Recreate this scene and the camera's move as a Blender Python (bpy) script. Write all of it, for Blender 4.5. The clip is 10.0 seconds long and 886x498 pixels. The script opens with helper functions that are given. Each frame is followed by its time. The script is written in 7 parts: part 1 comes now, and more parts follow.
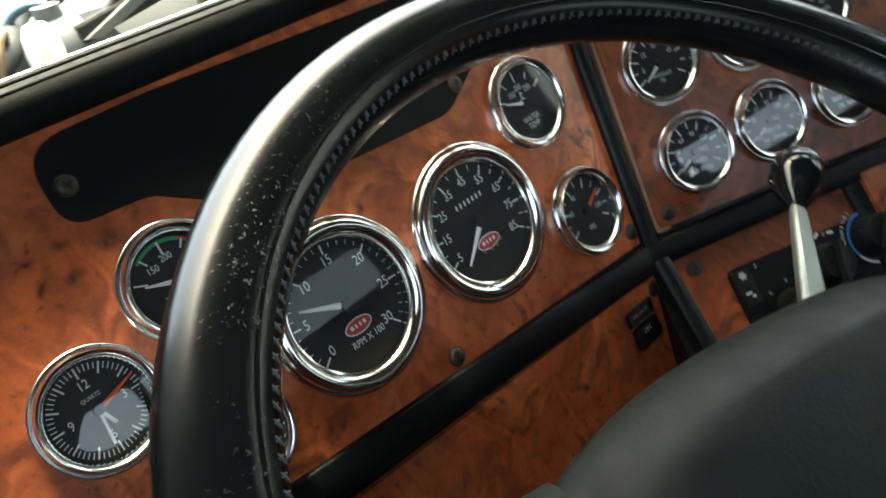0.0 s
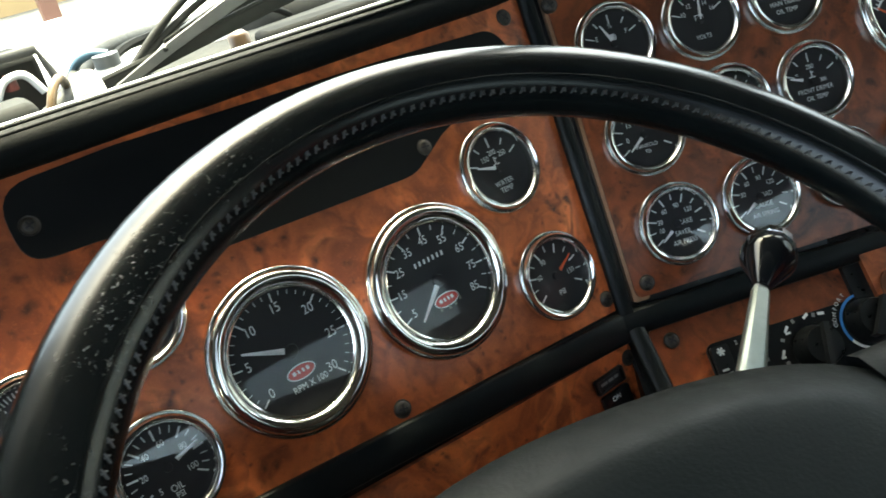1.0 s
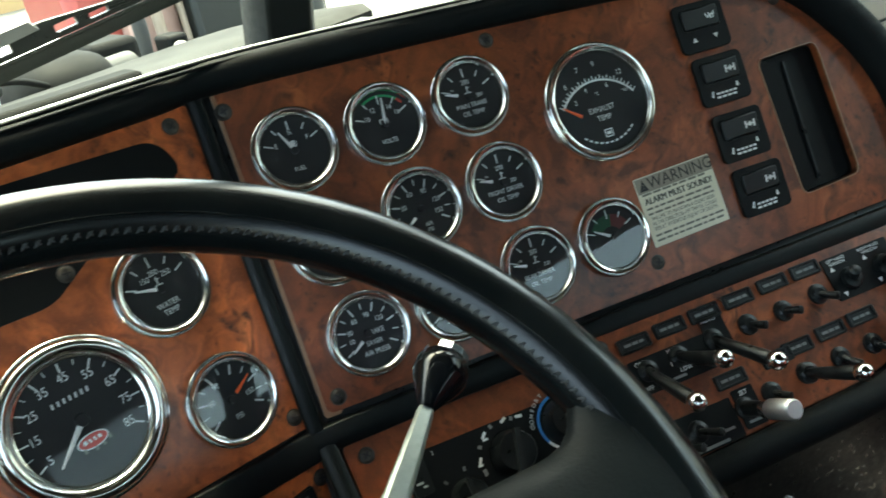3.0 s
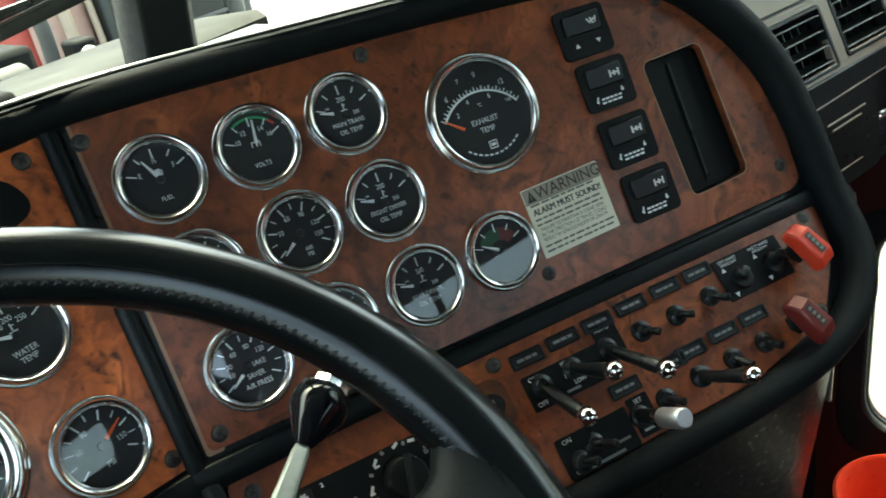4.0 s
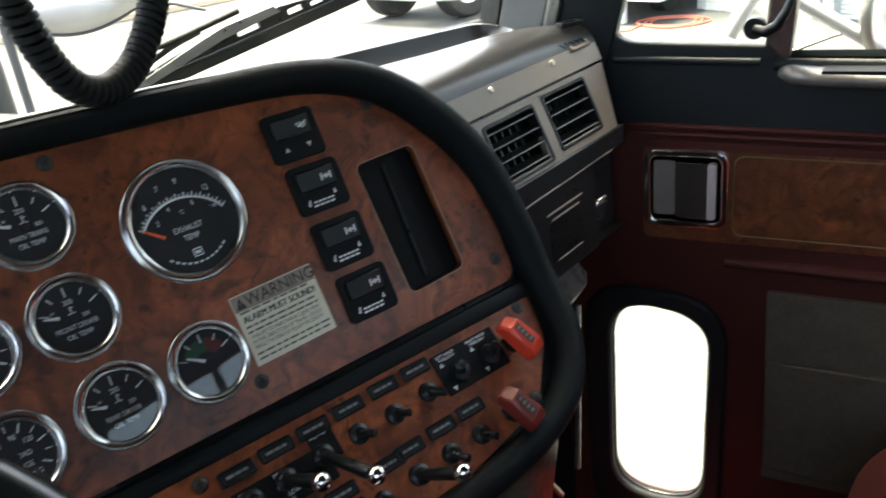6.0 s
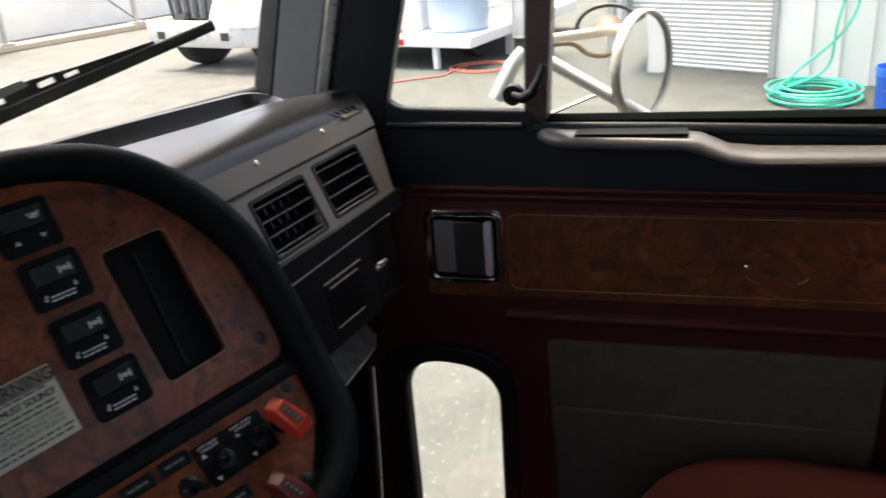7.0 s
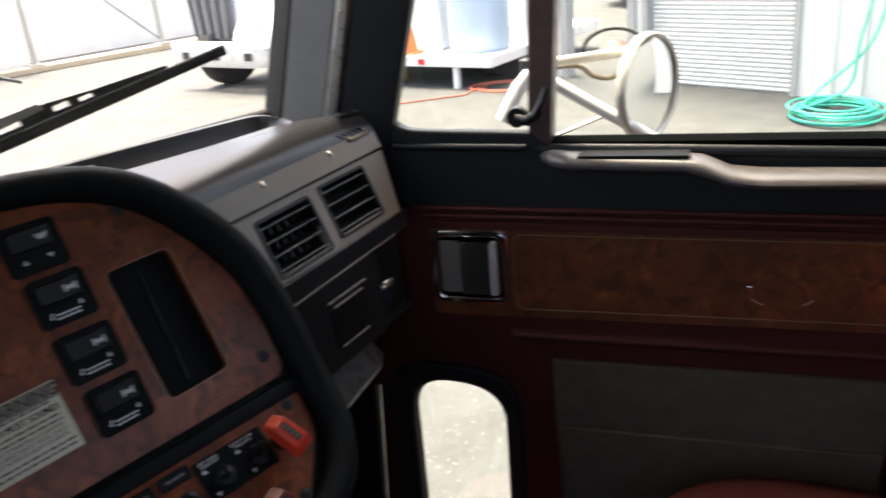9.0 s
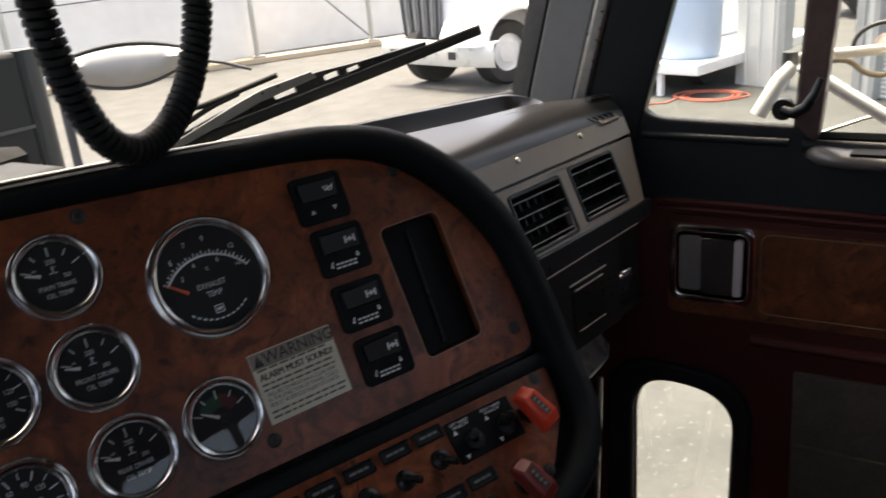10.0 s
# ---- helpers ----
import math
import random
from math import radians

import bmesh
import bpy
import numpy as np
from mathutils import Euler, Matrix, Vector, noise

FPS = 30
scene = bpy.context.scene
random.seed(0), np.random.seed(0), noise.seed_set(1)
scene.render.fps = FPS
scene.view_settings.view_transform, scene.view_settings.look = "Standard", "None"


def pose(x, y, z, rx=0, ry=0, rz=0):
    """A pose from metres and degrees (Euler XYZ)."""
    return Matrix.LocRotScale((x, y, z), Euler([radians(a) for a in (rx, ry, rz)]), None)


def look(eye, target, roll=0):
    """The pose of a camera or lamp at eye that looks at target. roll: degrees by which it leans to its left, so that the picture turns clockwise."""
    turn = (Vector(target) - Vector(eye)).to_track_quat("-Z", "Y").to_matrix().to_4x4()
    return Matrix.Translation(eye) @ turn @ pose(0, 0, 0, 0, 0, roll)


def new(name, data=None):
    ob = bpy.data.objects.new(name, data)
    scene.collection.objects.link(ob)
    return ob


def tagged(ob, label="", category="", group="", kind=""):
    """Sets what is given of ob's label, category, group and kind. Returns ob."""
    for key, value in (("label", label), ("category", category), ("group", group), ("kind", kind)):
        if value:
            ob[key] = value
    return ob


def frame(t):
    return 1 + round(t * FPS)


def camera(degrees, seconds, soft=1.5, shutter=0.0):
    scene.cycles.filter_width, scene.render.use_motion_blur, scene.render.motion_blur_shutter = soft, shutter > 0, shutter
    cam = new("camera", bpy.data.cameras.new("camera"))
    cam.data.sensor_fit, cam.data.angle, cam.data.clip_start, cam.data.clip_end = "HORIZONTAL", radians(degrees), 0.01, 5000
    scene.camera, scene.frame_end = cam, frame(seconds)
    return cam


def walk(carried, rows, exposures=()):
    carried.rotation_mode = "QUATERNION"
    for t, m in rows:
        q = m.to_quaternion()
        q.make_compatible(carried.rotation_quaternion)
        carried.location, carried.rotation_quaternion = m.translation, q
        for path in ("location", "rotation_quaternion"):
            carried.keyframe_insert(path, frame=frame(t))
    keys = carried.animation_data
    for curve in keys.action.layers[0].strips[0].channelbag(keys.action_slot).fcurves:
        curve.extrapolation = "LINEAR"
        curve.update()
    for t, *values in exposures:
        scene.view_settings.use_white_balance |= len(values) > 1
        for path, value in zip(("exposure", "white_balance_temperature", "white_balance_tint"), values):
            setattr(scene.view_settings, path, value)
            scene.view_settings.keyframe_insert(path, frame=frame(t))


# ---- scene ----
cam = camera(56.0, 10.0, soft=1.6, shutter=0.4)
PATH = [
    (0, (-0.5204, -0.0557, 2.0310), (0.5597, 1.2802, 1.0069), -12.94),
    (0.5, (-0.4932, -0.0893, 2.0296), (0.4631, 1.4034, 1.1037), -10.60),
    (1, (-0.4599, -0.1262, 2.0303), (0.4800, 1.4006, 1.1441), -12.66),
    (1.5, (-0.4224, -0.1517, 2.0324), (0.4550, 1.4191, 1.1590), -12.77),
    (2, (-0.3824, -0.1737, 2.0375), (0.5929, 1.3585, 1.2002), -12.05),
    (2.5, (-0.3518, -0.1818, 2.0395), (0.7410, 1.2701, 1.2043), -11.61),
    (2.7, (-0.3434, -0.1793, 2.0395), (0.8025, 1.2255, 1.1948), -10.82),
    (3.8, (-0.2866, -0.1956, 2.0485), (0.9731, 1.0718, 1.1501), -11.39),
    (4, (-0.2800, -0.1985, 2.0466), (0.9928, 1.0495, 1.1398), -11.39),
    (4.5, (-0.2599, -0.2057, 2.0477), (1.0836, 0.9557, 1.1279), -9.44),
    (5, (-0.2494, -0.2139, 2.0515), (1.1664, 0.8632, 1.1377), -7.82),
    (5.2, (-0.2419, -0.2200, 2.0527), (1.1957, 0.8324, 1.1440), -7.43),
    (6.3, (-0.2134, -0.2634, 2.0697), (1.4264, 0.5490, 1.2629), -6.46),
    (6.5, (-0.2047, -0.2698, 2.0758), (1.4698, 0.4750, 1.2749), -5.77),
    (7, (-0.1892, -0.3085, 2.0828), (1.5730, 0.2196, 1.2980), -5.02),
    (7.5, (-0.1749, -0.3514, 2.0890), (1.6087, 0.0484, 1.2774), -5.11),
    (7.8, (-0.1882, -0.3706, 2.0641), (1.6417, -0.0695, 1.3153), -4.01),
    (8, (-0.1653, -0.3948, 2.0884), (1.6504, -0.1118, 1.2989), -4.71),
    (8.1, (-0.1689, -0.4160, 2.0975), (1.6413, -0.1366, 1.2944), -4.34),
    (8.2, (-0.1660, -0.4080, 2.0990), (1.6430, -0.1600, 1.2830), -4.25),
    (8.3, (-0.1660, -0.4070, 2.0960), (1.6420, -0.1300, 1.2870), -4.45),
    (8.5, (-0.1693, -0.3911, 2.0871), (1.6458, -0.0576, 1.3162), -4.88),
    (9, (-0.1936, -0.3313, 2.0876), (1.5720, 0.2475, 1.3476), -5.38),
    (9.5, (-0.2154, -0.2833, 2.0861), (1.4783, 0.5211, 1.3902), -5.07),
    (10, (-0.2222, -0.2638, 2.0674), (1.3811, 0.7091, 1.3726), -5.07),
]
walk(cam, [(t, look(eye, target, roll)) for t, eye, target, roll in PATH],
     exposures=[(0.0, 4.27, 7850, -2), (0.5, 4.40, 7850, -2), (1.0, 4.30, 7800, -5), (1.5, 4.25, 7750, -8), (2.7, 4.27, 7650, -12), (5.2, 4.33, 7600, -12), (6.3, 3.6, 7450, 9), (7.0, 2.87, 7450, 12), (8.0, 3.08, 7450, 14), (9.0, 3.12, 7500, 14), (10.0, 2.70, 7850, 14)])

# ---- daylight: bright hazy sky, soft sun from the front left ----
world = bpy.data.worlds.new("sky")
scene.world = world
world.use_nodes = True
wn, wl = world.node_tree.nodes, world.node_tree.links
sky = wn.new("ShaderNodeTexSky")
sky.sky_type = "NISHITA"
sky.sun_disc = False
sky.sun_elevation, sky.sun_rotation = radians(75), radians(40)
sky.air_density, sky.dust_density, sky.ozone_density = 0.7, 6.0, 0.4
wl.new(sky.outputs[0], wn["Background"].inputs[0])
wn["Background"].inputs[1].default_value = 0.15
sun = new("sun", bpy.data.lights.new("sun", "SUN"))
sun.data.energy, sun.data.angle, sun.data.color = 1.5, radians(20), (1.0, 0.95, 0.87)
sun.matrix_world = look((1.0, 1.2, 6.0), (0.0, 0.0, 0.0))


# ---- materials ----
def mat_base(name, col, rough=0.5, metal=0.0, coat=0.0, spec=0.5):
    m = bpy.data.materials.new(name)
    m.use_nodes = True
    b = m.node_tree.nodes["Principled BSDF"]
    b.inputs["Base Color"].default_value = (*col, 1)
    b.inputs["Roughness"].default_value = rough
    b.inputs["Metallic"].default_value = metal
    b.inputs["Coat Weight"].default_value = coat
    b.inputs["Coat Roughness"].default_value = 0.08
    b.inputs["Specular IOR Level"].default_value = spec
    return m


def coords(m):
    n = m.node_tree.nodes.new("ShaderNodeTexCoord")
    return n.outputs["Object"]


def noise_tex(m, scale, detail=4.0, rough=0.6, distort=0.0, vec=None):
    n = m.node_tree.nodes.new("ShaderNodeTexNoise")
    n.inputs["Scale"].default_value = scale
    n.inputs["Detail"].default_value = detail
    n.inputs["Roughness"].default_value = rough
    n.inputs["Distortion"].default_value = distort
    m.node_tree.links.new(vec or coords(m), n.inputs["Vector"])
    return n


def ramp(m, src, stops):
    r = m.node_tree.nodes.new("ShaderNodeValToRGB")
    e = r.color_ramp.elements
    while len(e) < len(stops):
        e.new(0.5)
    for el, (p, c) in zip(e, stops):
        el.position = p
        el.color = (*c, 1) if len(c) == 3 else c
    m.node_tree.links.new(src, r.inputs[0])
    return r.outputs[0]


def mixed(m, a, b, fac, mode="MIX"):
    n = m.node_tree.nodes.new("ShaderNodeMix")
    n.data_type, n.blend_type = "RGBA", mode
    for sock, v in ((n.inputs[6], a), (n.inputs[7], b), (n.inputs[0], fac)):
        if isinstance(v, (int, float)):
            sock.default_value = v
        elif isinstance(v, tuple):
            sock.default_value = (*v, 1)
        else:
            m.node_tree.links.new(v, sock)
    return n.outputs[2]


def bump(m, src, strength, dist=0.001):
    n = m.node_tree.nodes.new("ShaderNodeBump")
    n.inputs["Strength"].default_value, n.inputs["Distance"].default_value = strength, dist
    m.node_tree.links.new(src, n.inputs["Height"])
    m.node_tree.links.new(n.outputs[0], m.node_tree.nodes["Principled BSDF"].inputs["Normal"])


def setin(m, key, src):
    m.node_tree.links.new(src, m.node_tree.nodes["Principled BSDF"].inputs[key])


def worn(name, col, col2, rough=0.5, scale=60.0, metal=0.0, bumps=0.15, coat=0.0, grain=900.0, dist=0.0006, spec=0.5, vary=1.0):
    """A surface with two scales of variation and a fine grain relief."""
    m = mat_base(name, col, rough, metal, coat, spec)
    big = noise_tex(m, scale * 0.15, 3.0)
    fine = noise_tex(m, scale, 5.0)
    f = mixed(m, big.outputs[0], fine.outputs[0], 0.5)
    setin(m, "Base Color", ramp(m, f, [(0.35, col), (0.68, col2)]))
    lo, hi = max(rough - 0.1 * vary, 0.02), min(rough + 0.12 * vary, 1.0)
    setin(m, "Roughness", ramp(m, fine.outputs[0], [(0.3, (lo,) * 3), (0.7, (hi,) * 3)]))
    if bumps:
        g = noise_tex(m, grain, 2.0)
        bump(m, g.outputs[0], bumps, dist)
    return m


def burl(name, tones, spots=1.0, coat=0.35):
    """Lacquered burl veneer: cloudy swirls of tone, soft growth lines and clusters of small dark eyes."""
    m = mat_base(name, tones[1], 0.38, 0.0, coat)
    nt = m.node_tree
    v = coords(m)

    def warped(scale, amount):
        w = noise_tex(m, scale, 3.0, 0.55, 0.0, v)
        add = nt.nodes.new("ShaderNodeVectorMath")
        add.operation = "MULTIPLY_ADD"
        nt.links.new(w.outputs["Color"], add.inputs[0])
        add.inputs[1].default_value = (amount,) * 3
        nt.links.new(v, add.inputs[2])
        return add.outputs[0]

    flow = warped(11.0, 0.09)
    cloud = noise_tex(m, 21.0, 3.0, 0.5, 0.9, flow)
    patch = noise_tex(m, 7.0, 2.0, 0.5, 0.4, v)
    tone = ramp(m, cloud.outputs[0], [(0.30, tuple(c * 0.62 for c in tones[1])), (0.43, tuple(c * 0.85 for c in tones[1])), (0.54, tones[1]), (0.70, tones[2])])
    tone = mixed(m, tone, tuple(0.45 * a + 0.55 * b for a, b in zip(tones[0], tones[1])), ramp(m, patch.outputs[0], [(0.50, (0, 0, 0)), (0.72, (0.8,) * 3)]))
    # growth lines that curl round the eyes
    lines = nt.nodes.new("ShaderNodeTexWave")
    lines.wave_type, lines.bands_direction, lines.wave_profile = "BANDS", "X", "SIN"
    lines.inputs["Scale"].default_value = 16.0
    lines.inputs["Distortion"].default_value = 9.0
    lines.inputs["Detail"].default_value = 2.0
    lines.inputs["Detail Scale"].default_value = 1.6
    nt.links.new(flow, lines.inputs["Vector"])
    tone = mixed(m, tone, tones[0], ramp(m, lines.outputs["Fac"], [(0.0, (0.26,) * 3), (0.30, (0.08,) * 3), (0.6, (0, 0, 0))]))
    # soft brown blotches a finger wide
    blot = noise_tex(m, 40.0, 2.0, 0.5, 1.0, flow)
    tone = mixed(m, tone, tuple(0.75 * a + 0.25 * b for a, b in zip(tones[0], tones[1])), ramp(m, blot.outputs[0], [(0.46, (0, 0, 0)), (0.56, (0.5,) * 3), (0.66, (1.0,) * 3)]))
    # eyes: a dark core in a brown halo, in loose clusters
    where = noise_tex(m, 15.0, 2.0, 0.5, 0.6, v)
    for scale, core, halo, deep, lo in ((66.0, 0.08, 0.34, 0.9, 0.48), (140.0, 0.10, 0.36, 0.6, 0.46)):
        eyes = nt.nodes.new("ShaderNodeTexVoronoi")
        eyes.inputs["Scale"].default_value = scale
        nt.links.new(warped(45.0, 0.02), eyes.inputs["Vector"])
        dots = ramp(m, eyes.outputs["Distance"], [(core, (1, 1, 1)), ((core + halo) / 2, (0.35,) * 3), (halo, (0, 0, 0))])
        mask = ramp(m, where.outputs[0], [(lo, (0, 0, 0)), (lo + 0.13, (min(deep * spots, 1.0),) * 3)])
        tone = mixed(m, tone, tuple(c * 0.55 for c in tones[0]), mixed(m, dots, mask, 1.0, "MULTIPLY"))
    grain = noise_tex(m, 420.0, 4.0, 0.6, 0.8, v)
    tone = mixed(m, tone, tuple(min(c * 1.2, 0.9) for c in tones[2]), ramp(m, grain.outputs[0], [(0.55, (0, 0, 0)), (0.80, (0.30,) * 3)]))
    tone = mixed(m, tone, tones[0], ramp(m, grain.outputs[0], [(0.24, (0.35,) * 3), (0.44, (0, 0, 0))]))
    nt.nodes["Principled BSDF"].inputs["Coat Roughness"].default_value = 0.20
    setin(m, "Base Color", tone)
    setin(m, "Roughness", ramp(m, grain.outputs[0], [(0.3, (0.32,) * 3), (0.7, (0.42,) * 3)]))
    bump(m, grain.outputs[0], 0.05, 0.0003)
    return m


def glass(name, tint=(1, 1, 1), base=0.04):
    m = bpy.data.materials.new(name)
    m.use_nodes = True
    nt = m.node_tree
    nt.nodes.clear()
    out, mix = nt.nodes.new("ShaderNodeOutputMaterial"), nt.nodes.new("ShaderNodeMixShader")
    tr, gl, fr = nt.nodes.new("ShaderNodeBsdfTransparent"), nt.nodes.new("ShaderNodeBsdfGlossy"), nt.nodes.new("ShaderNodeLayerWeight")
    tr.inputs[0].default_value = (*tint, 1)
    gl.inputs["Roughness"].default_value = 0.02
    pw, ma = nt.nodes.new("ShaderNodeMath"), nt.nodes.new("ShaderNodeMath")
    pw.operation, ma.operation = "POWER", "MULTIPLY_ADD"
    pw.inputs[1].default_value = 5.0
    ma.inputs[1].default_value, ma.inputs[2].default_value = 1.0 - base, base
    fr.inputs["Blend"].default_value = 0.5
    nt.links.new(fr.outputs["Facing"], pw.inputs[0])
    nt.links.new(pw.outputs[0], ma.inputs[0])
    nt.links.new(ma.outputs[0], mix.inputs[0])
    nt.links.new(tr.outputs[0], mix.inputs[1])
    nt.links.new(gl.outputs[0], mix.inputs[2])
    nt.links.new(mix.outputs[0], out.inputs[0])
    return m


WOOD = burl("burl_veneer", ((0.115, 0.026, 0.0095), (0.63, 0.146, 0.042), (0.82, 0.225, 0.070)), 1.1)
# same veneer with shade put into its colour, away from the driver's window
WOOD_SHADED = burl("shaded_burl_veneer", ((0.046, 0.0125, 0.0055), (0.275, 0.069, 0.0230), (0.40, 0.112, 0.039)), 1.0, 0.26)
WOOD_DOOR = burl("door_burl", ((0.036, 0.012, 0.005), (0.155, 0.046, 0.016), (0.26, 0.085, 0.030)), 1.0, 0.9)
WOOD_EDGE = worn("veneer_edge", (0.30, 0.16, 0.09), (0.40, 0.24, 0.15), 0.35, 200)
CHROME = mat_base("chrome", (0.83, 0.83, 0.82), 0.09, 1.0)
BEZEL = mat_base("bezel_chrome", (0.80, 0.80, 0.78), 0.15, 1.0)
GLOSS = mat_base("gloss_black", (0.004, 0.005, 0.006), 0.10, spec=0.32)
BEZEL_BIG = mat_base("satin_bezel_chrome", (0.76, 0.75, 0.71), 0.13, 1.0)
STEEL = worn("brushed_aluminium", (0.42, 0.43, 0.41), (0.56, 0.57, 0.55), 0.34, 140, 1.0, 0.1)
BLACK = worn("black_plastic", (0.005, 0.0065, 0.007), (0.009, 0.011, 0.0115), 0.34, 150, spec=0.35)
PLATE_BLACK = worn("satin_black_plate", (0.0042, 0.0052, 0.0056), (0.0062, 0.0074, 0.0080), 0.5, 40, bumps=0.06, spec=0.15)
VINYL = worn("black_vinyl_pad", (0.0035, 0.0055, 0.006), (0.006, 0.0085, 0.009), 0.42, 200, bumps=0.25, grain=700, spec=0.22)
RIMPAD = worn("matt_black_pad", (0.0040, 0.0058, 0.0064), (0.0065, 0.0088, 0.0094), 0.62, 200, bumps=0.3, grain=700, spec=0.13)
DIAL = mat_base("dial_black", (0.008, 0.008, 0.009), 0.6)
PRINT = mat_base("dial_white_print", (0.78, 0.79, 0.77), 0.6)
PRINT_SOFT = mat_base("worn_white_print", (0.74, 0.74, 0.72), 0.6)
NEEDLE = mat_base("needle_white", (0.85, 0.85, 0.83), 0.5)
ORANGE = mat_base("needle_orange", (0.85, 0.12, 0.03), 0.5)
GREEN = mat_base("scale_green", (0.03, 0.32, 0.12), 0.6)
REDBAND = mat_base("scale_red", (0.55, 0.05, 0.03), 0.6)
GREEN_DIM = mat_base("faded_green", (0.016, 0.075, 0.036), 0.6)
RED_DIM = mat_base("faded_red", (0.12, 0.025, 0.022), 0.6)
BADGE = mat_base("badge_red", (0.5, 0.04, 0.03), 0.5)
GLASS = glass("gauge_glass", (1, 1, 1), 0.055)
GLASS_BIG = glass("coated_gauge_glass", (1, 1, 1), 0.020)
PANE = glass("window_glass", (0.93, 0.97, 0.95))
GREY = worn("grey_brown_plastic", (0.255, 0.205, 0.160), (0.282, 0.228, 0.180), 0.32, 60, bumps=0.22, grain=1100, vary=0.25)
TOPG = mat_base("glossy_dash_top", (0.034, 0.033, 0.032), 0.29)
bump(TOPG, noise_tex(TOPG, 1400.0, 2.0).outputs[0], 0.05, 0.0003)
SHELF = worn("green_grey_plastic", (0.22, 0.24, 0.22), (0.27, 0.29, 0.27), 0.28, 60, bumps=0.25)
GREY_DARK = worn("charcoal_plastic", (0.010, 0.012, 0.0125), (0.016, 0.018, 0.0185), 0.36, 150, bumps=0.2, grain=900, spec=0.35)
DOOR_BLACK = worn("door_black_paint", (0.007, 0.010, 0.012), (0.011, 0.015, 0.017), 0.42, 150, bumps=0.15, spec=0.3)
MAROON = worn("maroon_vinyl", (0.046, 0.0088, 0.0072), (0.067, 0.0135, 0.0105), 0.60, 60, bumps=0.3, grain=600, spec=0.25)
CARPET = worn("grey_door_cloth", (0.070, 0.062, 0.048), (0.105, 0.094, 0.074), 0.85, 200, bumps=0.5, grain=1500, spec=0.1)
VELOUR = worn("coral_velour", (0.125, 0.0240, 0.0170), (0.175, 0.0370, 0.0260), 0.9, 160, bumps=0.5, grain=1200, spec=0.1)
ribs = VELOUR.node_tree.nodes.new("ShaderNodeTexWave")
ribs.wave_type, ribs.bands_direction = "BANDS", "Y"
ribs.inputs["Scale"].default_value = 75.0
ribs.inputs["Distortion"].default_value = 0.6
VELOUR.node_tree.links.new(coords(VELOUR), ribs.inputs["Vector"])
bump(VELOUR, ribs.outputs["Fac"], 0.12, 0.0008)
RED = worn("red_plastic", (0.62, 0.045, 0.02), (0.72, 0.065, 0.03), 0.35, 80, bumps=0.05)
LABEL = worn("label_paper", (0.68, 0.63, 0.47), (0.76, 0.71, 0.55), 0.6, 80, bumps=0)
LABEL_TAN = worn("label_tan", (0.25, 0.21, 0.16), (0.3, 0.26, 0.2), 0.6, 80, bumps=0)
INK = mat_base("label_ink", (0.02, 0.02, 0.02), 0.6)
INK_GREY = mat_base("label_small_ink", (0.16, 0.15, 0.12), 0.6)
BLUE = mat_base("comfort_blue", (0.03, 0.2, 0.55), 0.5)
GREYPAINT = worn("pillar_grey", (0.38, 0.40, 0.39), (0.45, 0.47, 0.455), 0.5, 60)
PILLAR = worn("pillar_trim_grey", (0.115, 0.122, 0.120), (0.140, 0.148, 0.145), 0.55, 60, vary=0.3)
RUBBER = worn("rubber", (0.007, 0.009, 0.0095), (0.012, 0.014, 0.0145), 0.6, 90, spec=0.25)
HEAD = worn("roof_cloth", (0.055, 0.050, 0.045), (0.075, 0.068, 0.062), 0.85, 90)
SLOT_BLACK = mat_base("slot_black", (0.003, 0.0035, 0.004), 0.5, spec=0.15)
BRASS = mat_base("brass_stud", (0.55, 0.5, 0.4), 0.3, 1.0)


# ---- mesh helpers ----
def finish(name, bm, mat, parent=None, label="", smooth=40.0, bevel=0.0):
    """Links a bmesh as one mesh object under parent; angle above which edges stay sharp, and an optional rounded edge."""
    bmesh.ops.recalc_face_normals(bm, faces=bm.faces[:])
    me = bpy.data.meshes.new(name)
    if smooth:
        lim = radians(smooth)
        for f in bm.faces:
            f.smooth = True
        for e in bm.edges:
            if len(e.link_faces) == 2 and e.calc_face_angle(0) > lim:
                e.smooth = False
    bm.to_mesh(me)
    bm.free()
    me.materials.append(mat)
    ob = new(name, me)
    if parent:
        ob.parent = parent
    if bevel:
        b = ob.modifiers.new("round", "BEVEL")
        b.width, b.segments, b.limit_method, b.angle_limit = bevel, 2, "ANGLE", radians(50)
    if label:
        ob["label"] = label
    return ob


part = finish


def thing(name, m, label, category, group="", kind=""):
    ob = new(name)
    ob.empty_display_size = 0.02
    ob.matrix_basis = m
    return tagged(ob, label, category, group, kind)


def plane_frame(o, n):
    """A frame on a sloping face: x along it, level; y up the slope; z out of it."""
    n = Vector(n).normalized()
    u = Vector((-n.y, n.x, 0)).normalized()
    v = n.cross(u)
    m = Matrix((u, v, n)).transposed().to_4x4()
    m.translation = o
    return m


def on(fr, u, v, h=0.0, turn=0.0):
    return fr @ Matrix.Translation((u, v, h)) @ Matrix.Rotation(radians(turn), 4, "Z")


